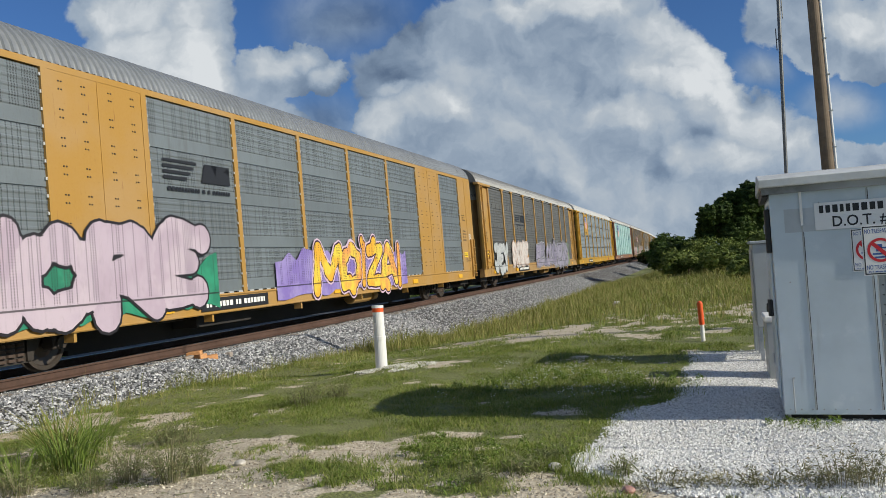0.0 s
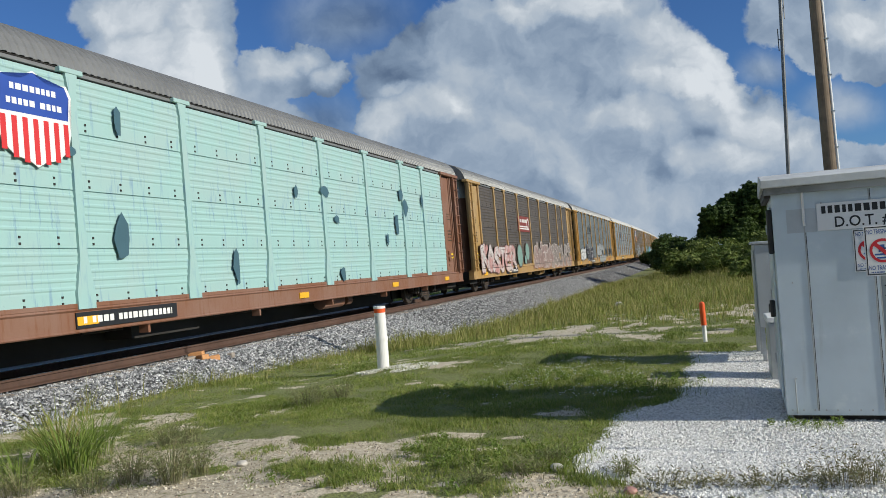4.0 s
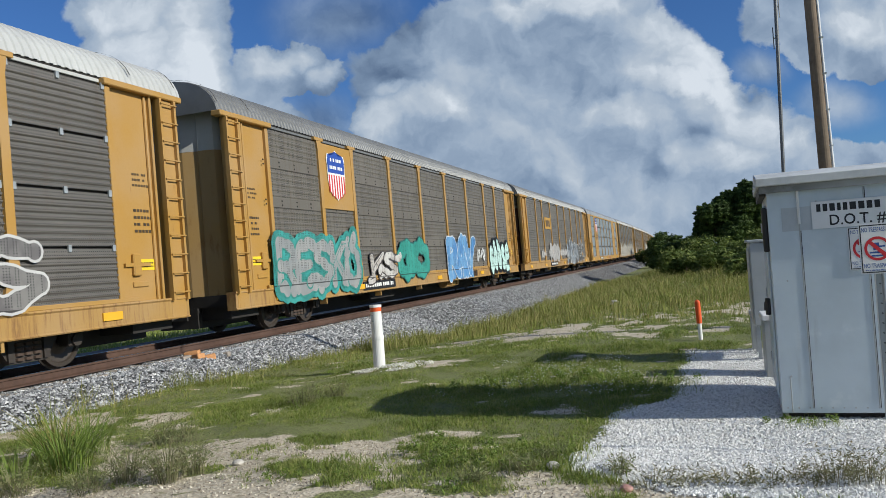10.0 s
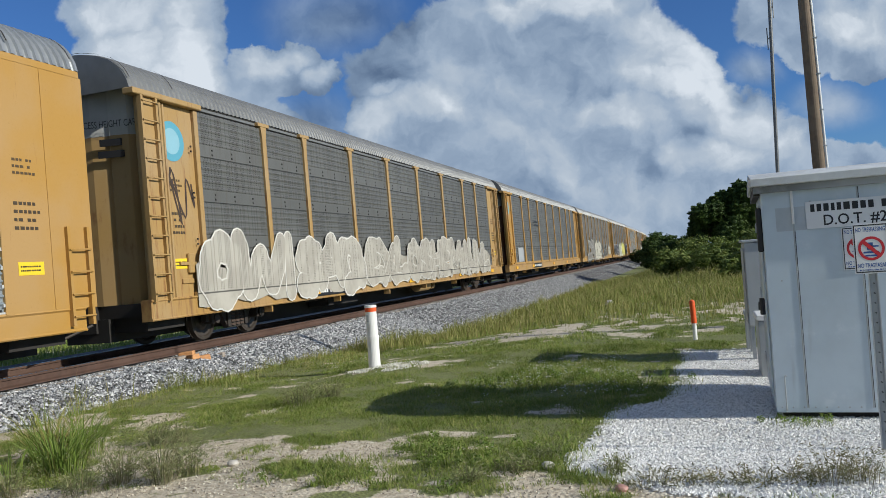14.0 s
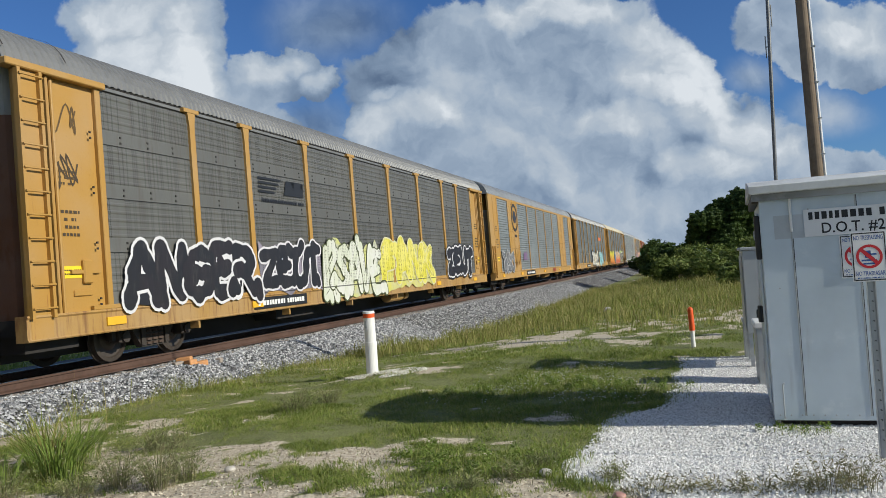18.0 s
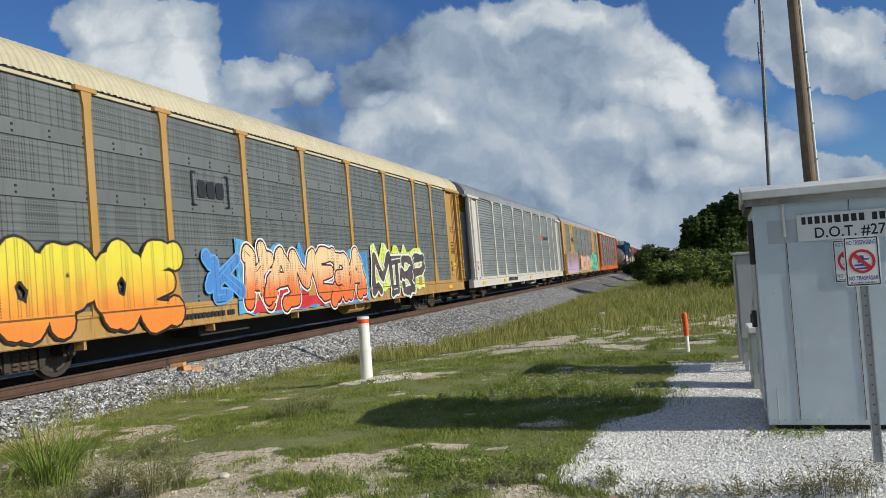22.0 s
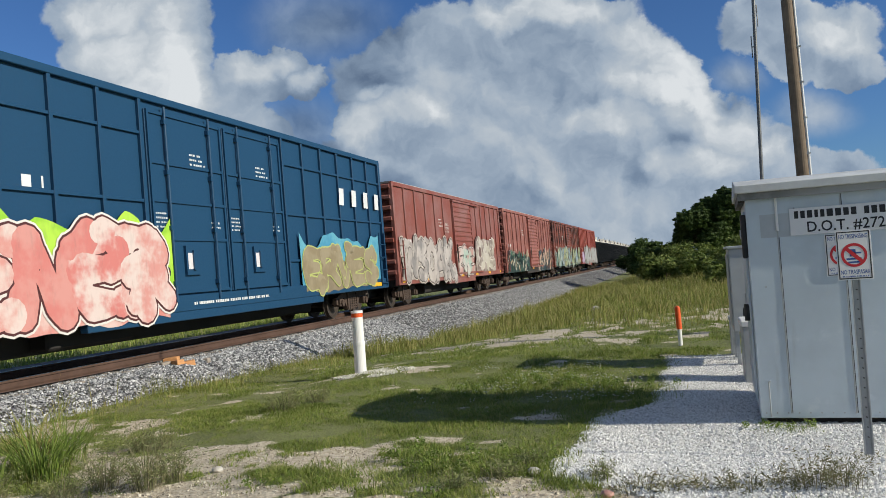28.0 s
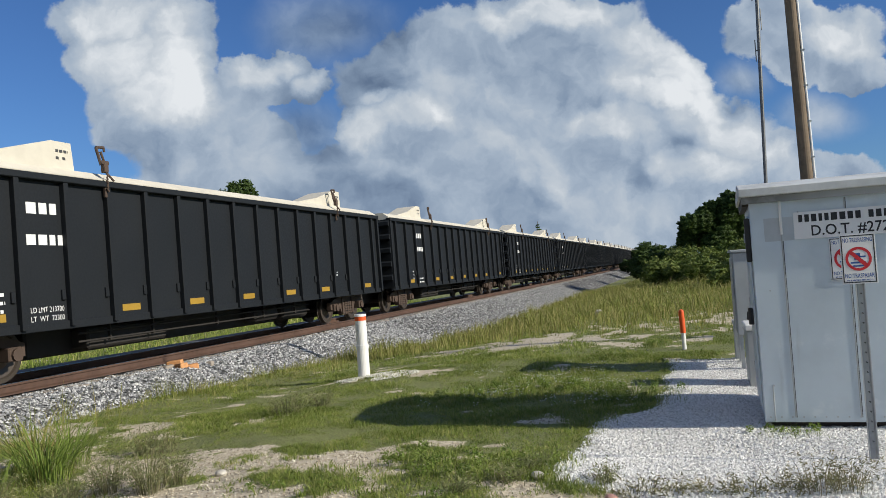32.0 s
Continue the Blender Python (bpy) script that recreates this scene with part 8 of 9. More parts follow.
mk = tagged(new("flex_marker"), "slim orange and white cable marker post in the grass", "marker post")
mb = bmesh.new()
tube(mb, (-0.27, 14.3, 0.28), (-0.28, 14.3, 0.64), 0.047, n=16)
bmesh.ops.create_uvsphere(mb, u_segments=16, v_segments=8, radius=0.047, matrix=Matrix.Translation((-0.28, 14.3, 0.64)))
part("top", mb, ORANGE_P, mk, "orange upper tube")
mb = bmesh.new()
tube(mb, (-0.265, 14.3, -0.1), (-0.27, 14.3, 0.28), 0.036, n=14)
part("base", mb, PVC, mk, "white lower tube")

pole = tagged(new("utility_pole"), "weathered wooden utility pole with a conduit up its side", "utility pole")
pb = bmesh.new()
p0, p1 = Vector((2.14, 16.0, -0.2)), Vector((2.055, 16.0, 6.45))
tube(pb, p0, p1, 0.125, 0.10, n=20)
part("shaft", pb, POLE, pole)
pb = bmesh.new()
tube(pb, p0 + Vector((0.145, -0.04, 0)), p1 + Vector((0.115, -0.04, -0.1)), 0.02, n=8)
part("conduit", pb, PVC, pole, "pale conduit")
for k in range(8):
    q = p0.lerp(p1, 0.12 + 0.1 * k)
    part("strap", boxes((q.x + 0.06, q.x + 0.16, q.y - 0.07, q.y + 0.0, q.z, q.z + 0.02)), GALV, pole)

mast = tagged(new("antenna_mast"), "thin steel antenna mast with whip dipoles", "antenna mast")
ab = bmesh.new()
tube(ab, (1.01, 12.5, -0.1), (1.19, 12.5, 6.3), 0.026, n=10)
part("pipe", ab, MAST, mast)
for z, dx in ((4.55, -0.055), (5.0, 0.05), (5.45, -0.05), (5.9, 0.05)):
    ab = bmesh.new()
    tube(ab, (1.145 + dx, 12.5, z - 0.16), (1.145 + dx, 12.5, z + 0.16), 0.008, n=6)
    tube(ab, (1.145, 12.5, z), (1.145 + dx, 12.5, z), 0.008, n=6)
    part("dipole", ab, MAST, mast)

# broken tie and splinters lying by the rail
for k, (x, y, l, w, a) in enumerate(((-10.05, 13.55, 0.30, 0.16, 15), (-9.62, 13.1, 0.44, 0.15, -30), (-9.42, 13.2, 0.26, 0.15, 40), (-9.80, 13.0, 0.20, 0.12, 70), (-9.45, 13.75, 0.26, 0.12, 5))):
    wb = boxes((-l / 2, l / 2, -w / 2, w / 2, 0, 0.10), bevel=0.012)
    o = tagged(part("wood_scrap", wb, WOOD if k < 3 else TIE, None), "splintered orange-brown scrap of timber on the ballast", "wood scrap", "timber scraps by the rail")
    o.matrix_basis = pose(x, y, (0.10, 0.085, 0.055, 0.07, 0.03)[k], 4, -6, a)
blk = tagged(part("yellow_block", boxes((-0.22, 0.22, -0.14, 0.14, 0, 0.13), bevel=0.03), ink((0.70, 0.55, 0.03)), None), "yellow derail block between the rails", "track block")
blk.matrix_basis = pose(-11.35, 12.6, 0.02, 0, 0, 4)

# ---- grass, weeds and trees ----
def leaf_material(name, colors, rough=0.6):
    m, nd = material(name)
    isl = nd.n("ShaderNodeNewGeometry").outputs["Random Per Island"]
    cr = nd.n("ShaderNodeValToRGB", {0: isl})
    for k, c in enumerate(colors):
        e = cr.color_ramp.elements[k] if k < 2 else cr.color_ramp.elements.new(1.0)
        e.color = (*c, 1)
    for k, e in enumerate(cr.color_ramp.elements):
        e.position = k / (len(colors) - 1)
    big = nd.noise(coords(nd), 0.9, 3)
    tuft = nd.noise(coords(nd), 3.4, 4, 0.65)
    c = nd.mix(nd.ramp(big, 0.35, 0.68, 0.0, 0.5), cr.outputs[0], tuple(x * 0.7 for x in colors[0]))
    c = nd.mix(nd.ramp(tuft, 0.5, 0.72, 0.0, 0.6), c, tuple(x * 0.45 for x in colors[0]))
    c = nd.mix(nd.ramp(tuft, 0.46, 0.28, 0.0, 0.55), c, tuple(x * 1.15 for x in colors[-1]))
    d = nd.n("ShaderNodeBsdfPrincipled", {"Base Color": c, "Roughness": rough, "Specular IOR Level": 0.25})
    t = nd.n("ShaderNodeBsdfTranslucent", {"Color": c})
    mix = nd.n("ShaderNodeMixShader", {0: 0.30, 1: d.outputs[0], 2: t.outputs[0]})
    nd.t.links.new(mix.outputs[0], nd.n("ShaderNodeOutputMaterial").inputs[0])
    return m


GRASS = leaf_material("short_grass", [(0.13, 0.19, 0.03), (0.21, 0.285, 0.05), (0.31, 0.365, 0.08), (0.45, 0.41, 0.17)])
GRASS_DRY = leaf_material("tall_dry_grass", [(0.18, 0.225, 0.04), (0.27, 0.29, 0.07), (0.37, 0.33, 0.11), (0.45, 0.38, 0.18)])
WEED = leaf_material("weed_leaves", [(0.13, 0.20, 0.035), (0.19, 0.27, 0.05), (0.26, 0.33, 0.08)])
WEED_DARK = leaf_material("dusty_weed_stems", [(0.15, 0.16, 0.07), (0.22, 0.21, 0.11), (0.32, 0.27, 0.16)])
WEED_DUSTY = leaf_material("dusty_weed_leaves", [(0.16, 0.19, 0.07), (0.24, 0.27, 0.11), (0.36, 0.34, 0.18)])
TREE_LEAF = leaf_material("tree_leaves", [(0.038, 0.07, 0.017), (0.068, 0.115, 0.027), (0.115, 0.165, 0.042)])
BUSH_LEAF = leaf_material("bush_leaves", [(0.10, 0.15, 0.03), (0.15, 0.20, 0.045), (0.22, 0.25, 0.07)])
BARK = plain("tree_bark", (0.10, 0.075, 0.05), 0.9, 0, 0.3, 8, 0.5)


def blades(pts, h, w, lean, seed):
    """Bent grass blades, two triangles and a tip each; arrays of verts and faces."""
    r = np.random.default_rng(seed)
    n = len(pts)
    a, b = r.uniform(0, 2 * np.pi, n), r.uniform(0, 2 * np.pi, n)
    hh, ll = h * r.uniform(0.45, 1.25, n), lean * r.uniform(0.2, 1.3, n)
    side_ = np.stack([np.cos(a), np.sin(a), np.zeros(n)], 1) * (w * r.uniform(0.6, 1.3, n))[:, None]
    dirn = np.stack([np.cos(b), np.sin(b), np.zeros(n)], 1)
    mid = pts + dirn * (ll * hh * 0.28)[:, None] + np.array([0, 0, 1.0]) * (hh * 0.6)[:, None]
    tip = pts + dirn * (ll * hh)[:, None] + np.array([0, 0, 1.0]) * (hh * (1 - 0.25 * np.minimum(ll, 1.5)))[:, None]
    v = np.stack([pts - side_, pts + side_, mid - 0.7 * side_, mid + 0.7 * side_, tip], 1).reshape(-1, 3)
    f = (np.array([(0, 1, 3), (0, 3, 2), (2, 3, 4)])[None] + 5 * np.arange(n)[:, None, None]).reshape(-1, 3)
    return v, f


def join(parts):
    vs, fs, k = [], [], 0
    for v, f in parts:
        vs.append(v)
        fs.append(f + k)
        k += len(v)
    return np.concatenate(vs), np.concatenate(fs)


def toe_x(y):
    """Where the ballast meets the grass."""
    return np.interp(y, [0, 9, 11.4, 13.2, 16, 21.5, 32, 52, 100, 200], [-9.6, -9.5, -9.1, -8.7, -8.5, -7.9, -7.75, -7.9, -8.6, -11.5])


def grass_field(count, y0, y1, x0, x1, h, w, lean, seed, power=1.0, density=None, clump=0.6):
    r = np.random.default_rng(seed)
    y = y0 + (y1 - y0) * r.uniform(0, 1, count) ** power
    x = x0 + (x1 - x0) * r.uniform(0, 1, count)
    thick = 0.5 + 3.4 * clump * (speckle(x, y, 2.0, 5) - 0.5)
    keep = (x > toe_x(y) + r.normal(0, 0.12, count)) & (gravel_mask(x, y) < -0.02 + 0.10 * r.normal(0, 1, count)) & (bare(x, y) < r.uniform(0.1, 0.9, count) + 0.5 * (speckle(x, y, 5.0, 9) > 0.6)) & (thick > r.uniform(-0.4, 0.9, count))
    if density is not None:
        keep &= density(x, y) > r.uniform(0, 1, count)
    x, y = x[keep], y[keep]
    tall = h * np.clip(0.15 + 3.6 * (speckle(x, y, 1.3, 7) - 0.28), 0.3, 1.9)
    return blades(np.stack([x, y, ground_z(x, y) - 0.01], 1), tall, w, lean, seed + 1)


lawn = join([grass_field(150000, 5.2, 10, -8.5, 0.3, 0.042, 0.003, 1.2, 21, 1.0, None, 0.25), grass_field(250000, 5.2, 14, -9.5, 1, 0.052, 0.0034, 1.35, 11), grass_field(190000, 12, 26, -9, 2.5, 0.066, 0.005, 1.25, 13), grass_field(100000, 24, 60, -8.5, 7, 0.12, 0.009, 1.0, 15, 1.6)])
tagged(link("lawn_grass", mesh_from("lawn_grass", *lawn, GRASS)), "short patchy green grass beside the track", "grass", kind="stuff")
edge = lambda x, y: smooth(2.2, 0.3, x - toe_x(y)) * 0.8 + smooth(16, 23, y) * smooth(9, 3, np.abs(x + 2)) * 0.9
dry = join([grass_field(60000, 7.5, 24, -9.6, -3, 0.20, 0.0036, 0.8, 17, 1.0, edge), grass_field(110000, 17, 60, -8.6, 4, 0.30, 0.008, 0.7, 19, 1.3, edge)])
tagged(link("verge_grass", mesh_from("verge_grass", *dry, GRASS_DRY)), "taller dry yellow-green grass along the ballast", "grass", kind="stuff")
beyond_pts = np.random.default_rng(23).uniform((-46, 2, 0), (-19.2, 70, 0), (50000, 3))
beyond_pts[:, 2] = ground_z(beyond_pts[:, 0], beyond_pts[:, 1])
tagged(link("far_verge_grass", mesh_from("far_verge_grass", *blades(beyond_pts, 0.35, 0.018, 0.6, 24), GRASS)), "green grass on the far side of the track", "grass", kind="stuff")


def leaf_cloud(centres, radii, count, size, seed, squash=1.0, flat_=0.5):
    """Small leaves scattered through lumpy lobes, denser towards their skins."""
    r = np.random.default_rng(seed)
    c, q = np.asarray(centres, float), np.asarray(radii, float)
    k = r.choice(len(c), count, p=q ** 2 / (q ** 2).sum())
    d = r.normal(0, 1, (count, 3))
    d /= np.linalg.norm(d, axis=1)[:, None]
    rad = q[k] * (r.uniform(0.35, 1.0, count) ** 0.3) * (1 + 0.22 * np.sin(7 * d[:, 0] + k) * np.sin(6 * d[:, 1] + 2 * k) + 0.15 * np.sin(13 * d[:, 2] + k))
    p = c[k] + d * rad[:, None] * (1, 1, squash)
    u = r.normal(0, 1, (count, 3))
    u[:, 2] *= flat_
    u /= np.linalg.norm(u, axis=1)[:, None]
    w = np.cross(u, d + 0.4 * r.normal(0, 1, (count, 3)))
    w /= np.linalg.norm(w, axis=1)[:, None] + 1e-9
    s = (size * r.uniform(0.6, 1.4, count))[:, None]
    v = np.stack([p - u * s, p + w * s * 0.45, p + u * s, p - w * s * 0.45], 1).reshape(-1, 3)
    f = np.arange(4 * count).reshape(-1, 4)
    return v, f


def tree(name, label, x, y, height, spread, lobes, leaves, seed, mat=TREE_LEAF, leaf=0.11, low=0.35, category="tree"):
    r = random.Random(seed)
    z = float(ground_z(x, y))
    t = tagged(new(name), label, category, "trees by the track")
    t.matrix_basis = pose(x, y, z)
    cs, rs = [], []
    for k in range(lobes):
        a = r.uniform(0, 2 * math.pi)
        q = spread * math.sqrt(r.uniform(0, 0.8))
        cz = height * (low + (0.93 - low) * r.uniform(0, 1) * (1 - 0.45 * (q / spread) ** 2))
        cs.append((q * math.cos(a), q * math.sin(a), cz))
        rs.append(r.uniform(0.22, 0.42) * spread)
    tb = bmesh.new()
    base = 0.035 * height
    tube(tb, (0, 0, -0.3), (0.05, 0, height * 0.45), base, base * 0.6, n=10)
    for c in cs[:: max(1, lobes // 10)]:
        tube(tb, (0.03, 0, height * 0.35), c, base * 0.4, base * 0.12, n=6)
    part("trunk", tb, BARK, t)
    link("crown", mesh_from("crown", *leaf_cloud(cs, rs, leaves, leaf, seed), mat), t, "dense leafy crown")
    return t


tree("broadleaf_tree", "dark green bushy tree with an uneven rounded crown", 0.75, 60, 4.6, 1.7, 30, 90000, 31, leaf=0.10)
tree("broadleaf_tree", "dark green bushy tree with an uneven rounded crown", 2.5, 61, 5.7, 1.9, 30, 90000, 32, leaf=0.10)
tree("broadleaf_tree", "dark green bushy tree with an uneven rounded crown", 4.2, 62, 5.0, 2.4, 24, 40000, 33, leaf=0.13)
tree("broadleaf_tree", "dark green bushy tree with an uneven rounded crown", 7.5, 63, 5.0, 2.6, 16, 22000, 34, leaf=0.14)
tree("broadleaf_tree", "low dark green tree leaning over the verge", -1.9, 64, 2.3, 1.3, 12, 22000, 35, leaf=0.13, low=0.12)
for k, (x, y, h, s) in enumerate(((-3.6, 78, 2.6, 2.0), (-5.5, 100, 3.2, 2.4), (-7.6, 125, 4.2, 2.8), (-4.5, 120, 5.0, 3.5), (-10.5, 175, 5.0, 3.2), (-8, 150, 4.6, 3.2))):
    tree("roadside_bush", "dark green bush crowding the edge of the track", x, y, h, s, 12, 9000, 40 + k, leaf=0.17, low=0.12, category="bush")
for k, (x, y, h, s) in enumerate(((-1.2, 40, 1.1, 1.3), (0.8, 38, 1.2, 1.5), (2.8, 37, 1.3, 1.6), (-0.2, 47, 1.5, 1.8), (2.2, 46, 1.6, 1.9), (4.6, 44, 1.6, 2.0), (-2.0, 52, 1.2, 1.5), (1.6, 33, 0.8, 1.1))):
    tree("verge_bush", "light green scrub bush on the verge", x, y, h, s, 12, 8000, 60 + k, BUSH_LEAF, 0.085, 0.1, category="bush")
# trees far behind the train
for k, (x, y, h, s) in enumerate(((-75.0, 120, 22.0, 4.2), (-46.0, 120, 13.8, 2.2), (-36.0, 118, 9.5, 3.0), (-58, 130, 9, 4.0), (-95, 120, 9, 5.0))):
    tree("distant_tree", "distant dark green tree showing above the train", x, y, h, s, 10, 7000, 80 + k, leaf=0.28, low=0.62 if h > 12 else 0.3)


def conifer(x, y, h, seed):
    t = tagged(new("distant_conifer"), "slender layered conifer far behind the train", "tree", "trees by the track")
    t.matrix_basis = pose(x, y, float(ground_z(x, y)))
    tb = bmesh.new()
    tube(tb, (0, 0, -0.3), (0, 0, h), 0.16, 0.03, n=8)
    part("trunk", tb, BARK, t)
    cs = [(0.4 * math.cos(k * 2.4) * (1 - k / 16), 0.4 * math.sin(k * 2.4) * (1 - k / 16), h * (0.35 + 0.63 * k / 16)) for k in range(16)]
    link("crown", mesh_from("crown", *leaf_cloud(cs, [0.95 * (1 - k / 17) + 0.08 for k in range(16)], 3500, 0.20, seed, 0.3), TREE_LEAF), t, "layered crown")


conifer(-22.4, 120, 9.4, 91)
for k in range(26):
    r = random.Random(200 + k)
    x, y = -170 + 11 * k + r.uniform(-3, 3), 230 + r.uniform(-20, 40)
    if x < -26 or x > 4:
        tree("distant_tree", "distant tree in the line along the horizon", x, y, r.uniform(4, 7), r.uniform(4, 6), 9, 2600, 300 + k, leaf=0.5, low=0.15)


def clump(name, label, x, y, n, h, spread, w, lean, mat, seed, leaves=0):
    """A tuft of long blades or stems, with small leaves on them where it has any."""
    r = np.random.default_rng(seed)
    p = np.zeros((n, 3))
    p[:, :2] = r.normal(0, spread, (n, 2))
    z = float(ground_z(x, y))
    t = tagged(new(name), label, "weeds", "weeds in the foreground")
    t.matrix_basis = pose(x, y, z - 0.02)
    st_ = link("stem_tuft", mesh_from("stem_tuft", *blades(p, h, w, lean, seed + 1), mat), t)
    st_["kind"] = "stuff"
    if leaves:
        q = [(r.normal(0, spread), r.normal(0, spread), h * r.uniform(0.15, 0.75)) for _ in range(14)]
        link("leaf_tuft", mesh_from("leaf_tuft", *leaf_cloud(q, [h * 0.34] * 14, leaves, 0.012, seed + 2), WEED), t)["kind"] = "stuff"
    return t


def arching(n, h, spread, w, seed, droop=0.9):
    """Long leaves that rise from one root and bend over; arrays of verts and faces."""
    r = np.random.default_rng(seed)
    b = r.uniform(0, 2 * np.pi, n)
    out = np.stack([np.cos(b), np.sin(b), np.zeros(n)], 1)
    root = out * (spread * np.sqrt(r.uniform(0, 1, n)))[:, None] * 0.5
    hh, lean = h * r.uniform(0.45, 1.1, n), droop * r.uniform(0.25, 1.25, n)
    turn = b + np.pi / 2 + r.normal(0, 0.5, n)
    wide = np.stack([np.cos(turn), np.sin(turn), np.zeros(n)], 1)
    rows = []
    for k, q in enumerate((0.0, 0.3, 0.58, 0.82, 1.0)):
        c = root + out * (hh * lean * q ** 2.1 * 0.8)[:, None] + np.array([0, 0, 1.0]) * (hh * (q - 0.42 * np.minimum(lean, 1.3) * q ** 2.6))[:, None]
        t = (w * (0.75, 1.0, 0.85, 0.5, 0.06)[k] * r.uniform(0.8, 1.2, n))[:, None] * wide
        rows += [c - t, c + t]
    v = np.stack(rows, 1).reshape(-1, 3)
    f = (np.array([(2 * k, 2 * k + 1, 2 * k + 3, 2 * k + 2) for k in range(4)])[None] + 10 * np.arange(n)[:, None, None]).reshape(-1, 4)
    return v, f


def grass_clump(x, y, n, h, spread, mat, seed, droop=0.9, w=0.0048, label="tall arching green grass clump at the edge of the ballast"):
    t = tagged(new("tall_grass_clump"), label, "weeds", "weeds in the foreground")
    t.matrix_basis = pose(x, y, float(ground_z(x, y)) - 0.02)
    link("leaf_tuft", mesh_from("leaf_tuft", *arching(n, h, spread, w, seed, droop), mat), t)["kind"] = "stuff"
    link("dry_tuft", mesh_from("dry_tuft", *arching(n // 4, h * 0.6, spread * 1.3, w * 0.7, seed + 1, droop * 1.3), GRASS_DRY), t)["kind"] = "stuff"


def twiggy_weed(x, y, n, h, spread, mat, leaf_mat, seed, leaves=9):
    """A low bush of thin stems with narrow leaves along them."""
    r = np.random.default_rng(seed)
    t = tagged(new("weed_bush"), "dusty twiggy weed bush with thin stems and small leaves", "weeds", "weeds in the foreground")
    t.matrix_basis = pose(x, y, float(ground_z(x, y)) - 0.02)
    v, f = arching(n, h * 1.3, spread, 0.0022, seed, 0.85)
    link("stem_tuft", mesh_from("stem_tuft", v, f, mat), t)["kind"] = "stuff"
    stems = v.reshape(n, 10, 3)
    m = n * leaves
    c = stems[r.integers(0, n, m), r.integers(2, 9, m)] + r.normal(0, 0.012, (m, 3))
    d = r.normal(0, 1, (m, 3))
    d[:, 2] = np.abs(d[:, 2]) * 0.8
    d /= np.linalg.norm(d, axis=1)[:, None]
    e = np.cross(d, r.normal(0, 1, (m, 3)))
    e /= np.linalg.norm(e, axis=1)[:, None] + 1e-9
    q = r.uniform(0.009, 0.023, m)[:, None]
    lv = np.stack([c, c + d * q + e * q * 0.22, c + 2 * d * q, c + d * q - e * q * 0.22], 1).reshape(-1, 3)
    link("leaf_tuft", mesh_from("leaf_tuft", lv, np.arange(4 * m).reshape(-1, 4), leaf_mat), t)["kind"] = "stuff"


grass_clump(-5.95, 6.0, 195, 0.78, 0.42, WEED, 401, 1.0)
grass_clump(-6.5, 6.41, 127, 0.85, 0.36, GRASS_DRY, 403, 0.94)
grass_clump(-6.3, 6.66, 135, 0.72, 0.40, WEED, 405, 1.19)
grass_clump(-6.15, 5.59, 105, 0.5, 0.4, WEED, 407, 1.38)
twiggy_weed(-4.38, 5.47, 150, 0.4, 0.26, WEED_DARK, WEED_DUSTY, 421)
twiggy_weed(-4.85, 5.52, 120, 0.36, 0.24, WEED_DARK, WEED_DUSTY, 423)
twiggy_weed(-4.33, 5.74, 90, 0.36, 0.2, WEED_DARK, WEED_DUSTY, 425)
twiggy_weed(-5.76, 5.23, 110, 0.3, 0.3, WEED_DARK, WEED_DUSTY, 427)
twiggy_weed(-5.7, 7.08, 90, 0.3, 0.2, WEED_DARK, WEED_DUSTY, 429)
twiggy_weed(-5.52, 7.21, 70, 0.28, 0.18, WEED_DARK, WEED_DUSTY, 431)
twiggy_weed(-5.04, 8.98, 120, 0.32, 0.4, WEED_DARK, WEED_DUSTY, 433)
twiggy_weed(-4.86, 9.58, 90, 0.28, 0.3, WEED_DARK, WEED_DUSTY, 435)
twiggy_weed(-5.0, 5.26, 80, 0.24, 0.3, WEED_DARK, WEED_DUSTY, 437)
twiggy_weed(-0.49, 5.58, 34, 0.13, 0.26, WEED_DARK, WEED_DARK, 451)
twiggy_weed(-0.23, 5.61, 34, 0.13, 0.26, WEED_DARK, WEED_DARK, 453)
twiggy_weed(0.02, 5.63, 34, 0.13, 0.26, WEED_DARK, WEED_DARK, 455)
twiggy_weed(0.27, 5.66, 34, 0.13, 0.26, WEED_DARK, WEED_DARK, 457)
twiggy_weed(0.51, 5.68, 34, 0.13, 0.26, WEED_DARK, WEED_DARK, 459)
twiggy_weed(0.68, 5.7, 50, 0.24, 0.26, WEED_DARK, WEED_DARK, 461)
twiggy_weed(0.85, 5.71, 50, 0.24, 0.26, WEED_DARK, WEED_DARK, 463)
twiggy_weed(-1.32, 6.27, 46, 0.15, 0.16, WEED_DARK, WEED_DUSTY, 471)
twiggy_weed(-1.44, 5.81, 46, 0.15, 0.16, WEED_DARK, WEED_DUSTY, 473)
twiggy_weed(-1.76, 5.51, 46, 0.15, 0.16, WEED_DARK, WEED_DUSTY, 475)
twiggy_weed(-0.74, 5.86, 46, 0.15, 0.16, WEED_DARK, WEED_DUSTY, 477)
clump("low_weed", "low bright green leafy weed on bare soil", -2.25, 6.35, 220, 0.16, 0.26, 0.003, 1.2, GRASS, 106, 1500)
clump("low_weed", "low bright green leafy weed on bare soil", -2.05, 6.0, 160, 0.14, 0.2, 0.003, 1.2, GRASS, 107, 900)
clump("low_weed", "low bright green leafy weed on bare soil", -1.35, 6.5, 120, 0.16, 0.13, 0.003, 1.0, GRASS, 108, 500)
clump("low_weed", "low bright green leafy weed on bare soil", -2.75, 5.55, 70, 0.10, 0.13, 0.003, 1.2, GRASS, 109, 250)
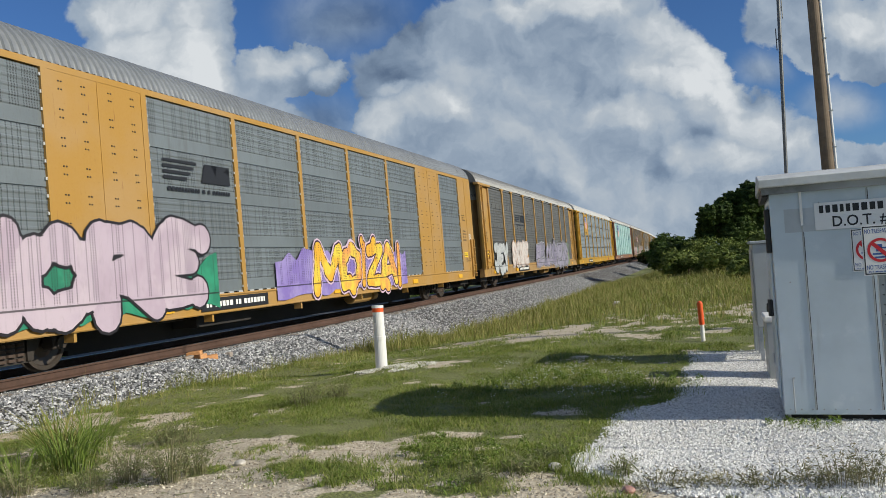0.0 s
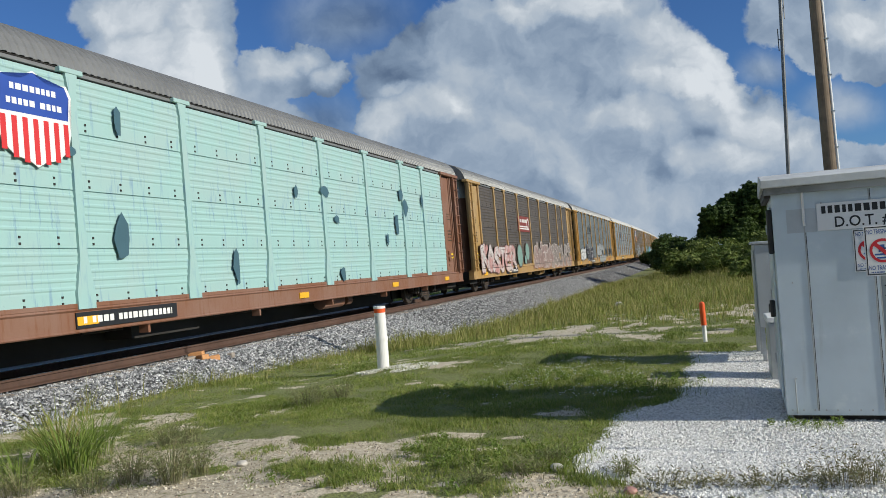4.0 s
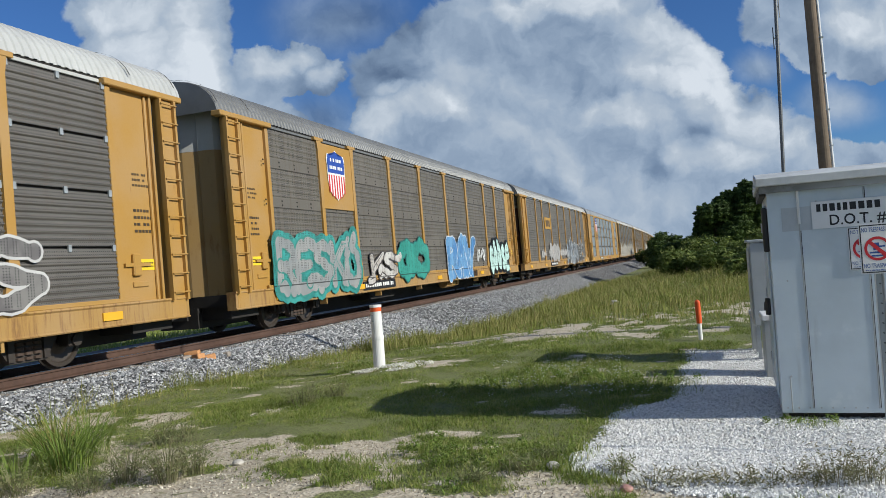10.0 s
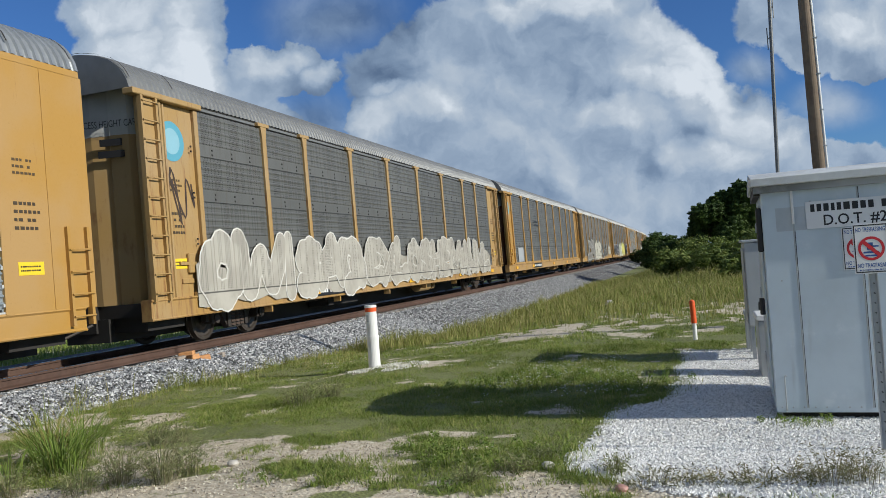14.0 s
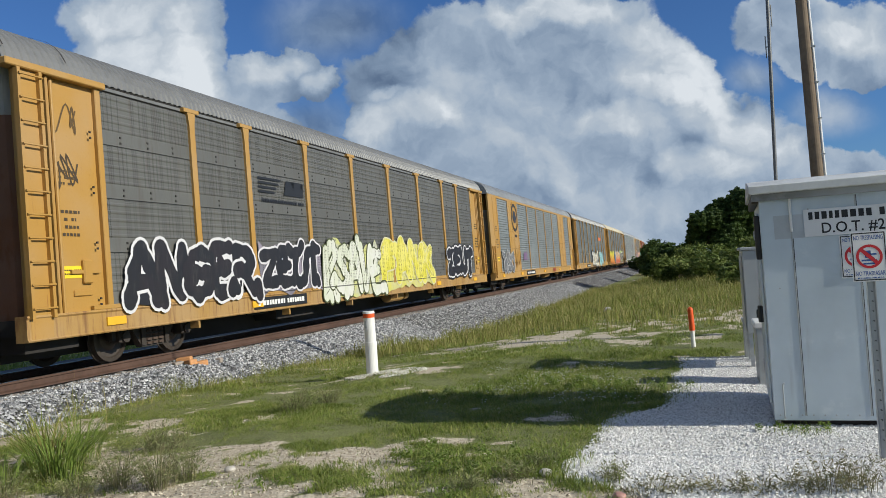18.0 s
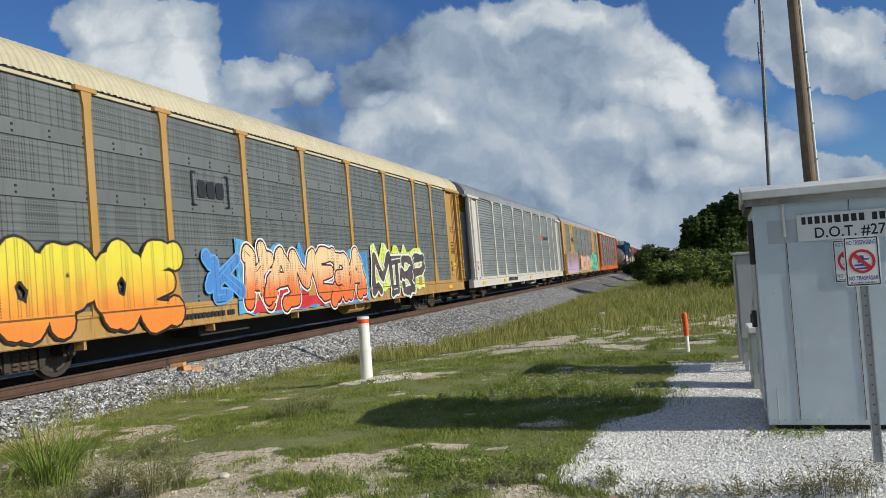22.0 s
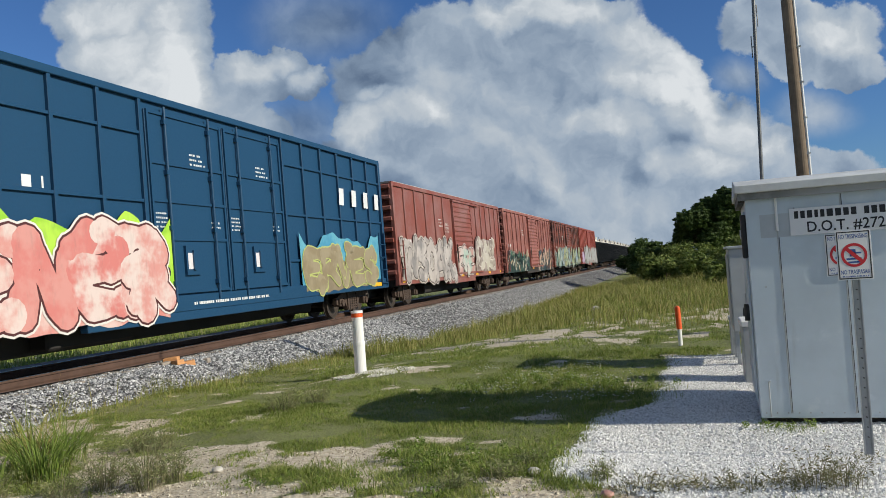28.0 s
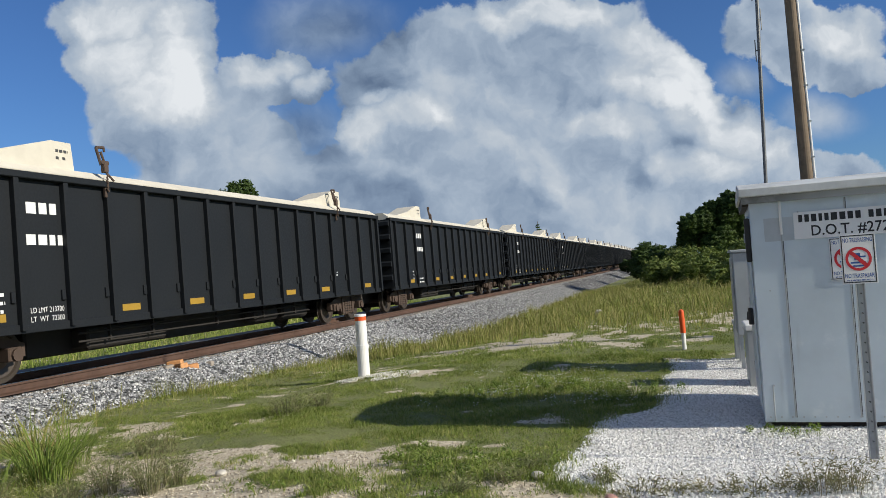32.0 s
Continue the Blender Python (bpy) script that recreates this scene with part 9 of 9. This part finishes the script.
clump("low_weed", "low bright green leafy weed on bare soil", -3.3, 5.55, 70, 0.10, 0.12, 0.003, 1.2, GRASS, 110, 250)
clump("low_weed", "low bright green leafy weed on bare soil", -1.5, 5.75, 50, 0.14, 0.08, 0.004, 1.2, WEED_DARK, 111, 120)
clump("low_weed", "low green weed with broad leaves", -1.85, 5.35, 40, 0.12, 0.07, 0.005, 1.2, WEED, 112, 80)
clump("low_weed", "low green weed growing against the hut", 0.75, 7.85, 160, 0.10, 0.16, 0.003, 1.2, GRASS, 130, 700)
for k, (x, y) in enumerate(((-1.9, 10.6), (-1.3, 10.2), (-2.5, 11.0), (-0.8, 9.9), (-3.0, 10.2))):
    clump("low_weed", "bright green low weeds dotted with tiny white flowers", x, y, 260, 0.15, 0.32, 0.004, 1.0, GRASS, 140 + k, 1600)
for k, (x, y, h) in enumerate(((-7.4, 8.6, 0.9), (-7.9, 8.3, 0.8), (-7.1, 8.0, 0.7))):
    clump("dry_stalk", "thin bleached dry grass stalk", x, y, 4, h, 0.05, 0.004, 0.7, GRASS_DRY, 150 + k)
# tiny white flowers in the low weeds
fr = np.random.default_rng(91)
fx, fy = fr.uniform(-3.4, -0.7, 1500), fr.uniform(9.2, 12.6, 1500)
fk = (speckle(fx, fy, 1.6, 12) > 0.5) & (gravel_mask(fx, fy) < -0.05) & (bare(fx, fy) < 0.5)
fp = np.stack([fx[fk], fy[fk], ground_z(fx[fk], fy[fk]) + fr.uniform(0.05, 0.12, fk.sum())], 1)
fo = np.array([(-1, 0, 0), (0, -0.6, 0.6), (1, 0, 0.1), (0, 0.6, 0.7)]) * 0.011
flowers = mesh_from("clover_flowers", (fp[:, None] + fo[None]).reshape(-1, 3), np.arange(4 * len(fp)).reshape(-1, 4), ink((0.80, 0.80, 0.74), "white_petals"))
tagged(link("clover_flowers", flowers), "tiny white flowers dotted through the low green weeds", "flowers", kind="stuff")
# scattered stones on the bare soil
r5 = np.random.default_rng(77)
sxp, syp = r5.uniform(-7, 0, 40000), r5.uniform(4.9, 9, 40000)
kp = (bare(sxp, syp) > r5.uniform(0.4, 1.7, 40000)) & (gravel_mask(sxp, syp) < 0)
tagged(stone_field("loose_stones", np.stack([sxp[kp], syp[kp], ground_z(sxp[kp], syp[kp]) + 0.004], 1), 0.0095, [(0.10, 0.08, 0.06), (0.40, 0.34, 0.25), (0.58, 0.51, 0.39), (0.76, 0.70, 0.58)]), "small pale stones scattered over the bare soil", "stones", kind="stuff")
for k, (x, y, s) in enumerate(((-1.25, 5.95, 0.055), (-4.05, 6.0, 0.05), (-2.86, 24.5, 0.16), (-0.65, 5.45, 0.045))):
    bm = bmesh.new()
    bmesh.ops.create_icosphere(bm, subdivisions=2, radius=s)
    for v in bm.verts:
        v.co *= 1 + 0.25 * noise.noise(v.co * 14 / s * 0.05 + Vector((k * 3, 0, 0)))
        v.co.z *= 0.6
    o = tagged(part("rock", bm, ink((0.45, 0.24, 0.20) if k == 3 else (0.50, 0.46, 0.40), "rock"), None), "small pale rock lying on the soil" if k != 3 else "small pinkish rock lying on the gravel", "rock")
    o.matrix_basis = pose(x, y, float(ground_z(x, y)) + s * 0.4)

# white stones heaped round the marker pipe
wr = np.random.default_rng(79)
wa, wd_ = wr.uniform(0, 2 * np.pi, 2600), wr.uniform(0, 1, 2600) ** 0.6
wx, wy = -5.2 + 0.72 * wd_ * np.cos(wa), 12.4 + 0.5 * wd_ * np.sin(wa)
wk = wr.uniform(0, 1, 2600) > 0.35 + 2.4 * (speckle(wx, wy, 2.5, 4) - 0.45)
tagged(stone_field("white_stones", np.stack([wx[wk], wy[wk], ground_z(wx[wk], wy[wk]) + 0.01], 1), 0.022, [(0.40, 0.38, 0.30), (0.60, 0.58, 0.48), (0.74, 0.72, 0.64)]), "white stones scattered round the foot of the marker pipe", "stones", kind="stuff")


def motions():
    for car, u in CARS:
        walk(car, [(t, track_pose(u + train_shift(t))) for t in [k * 0.5 for k in range(65)]])


motions()
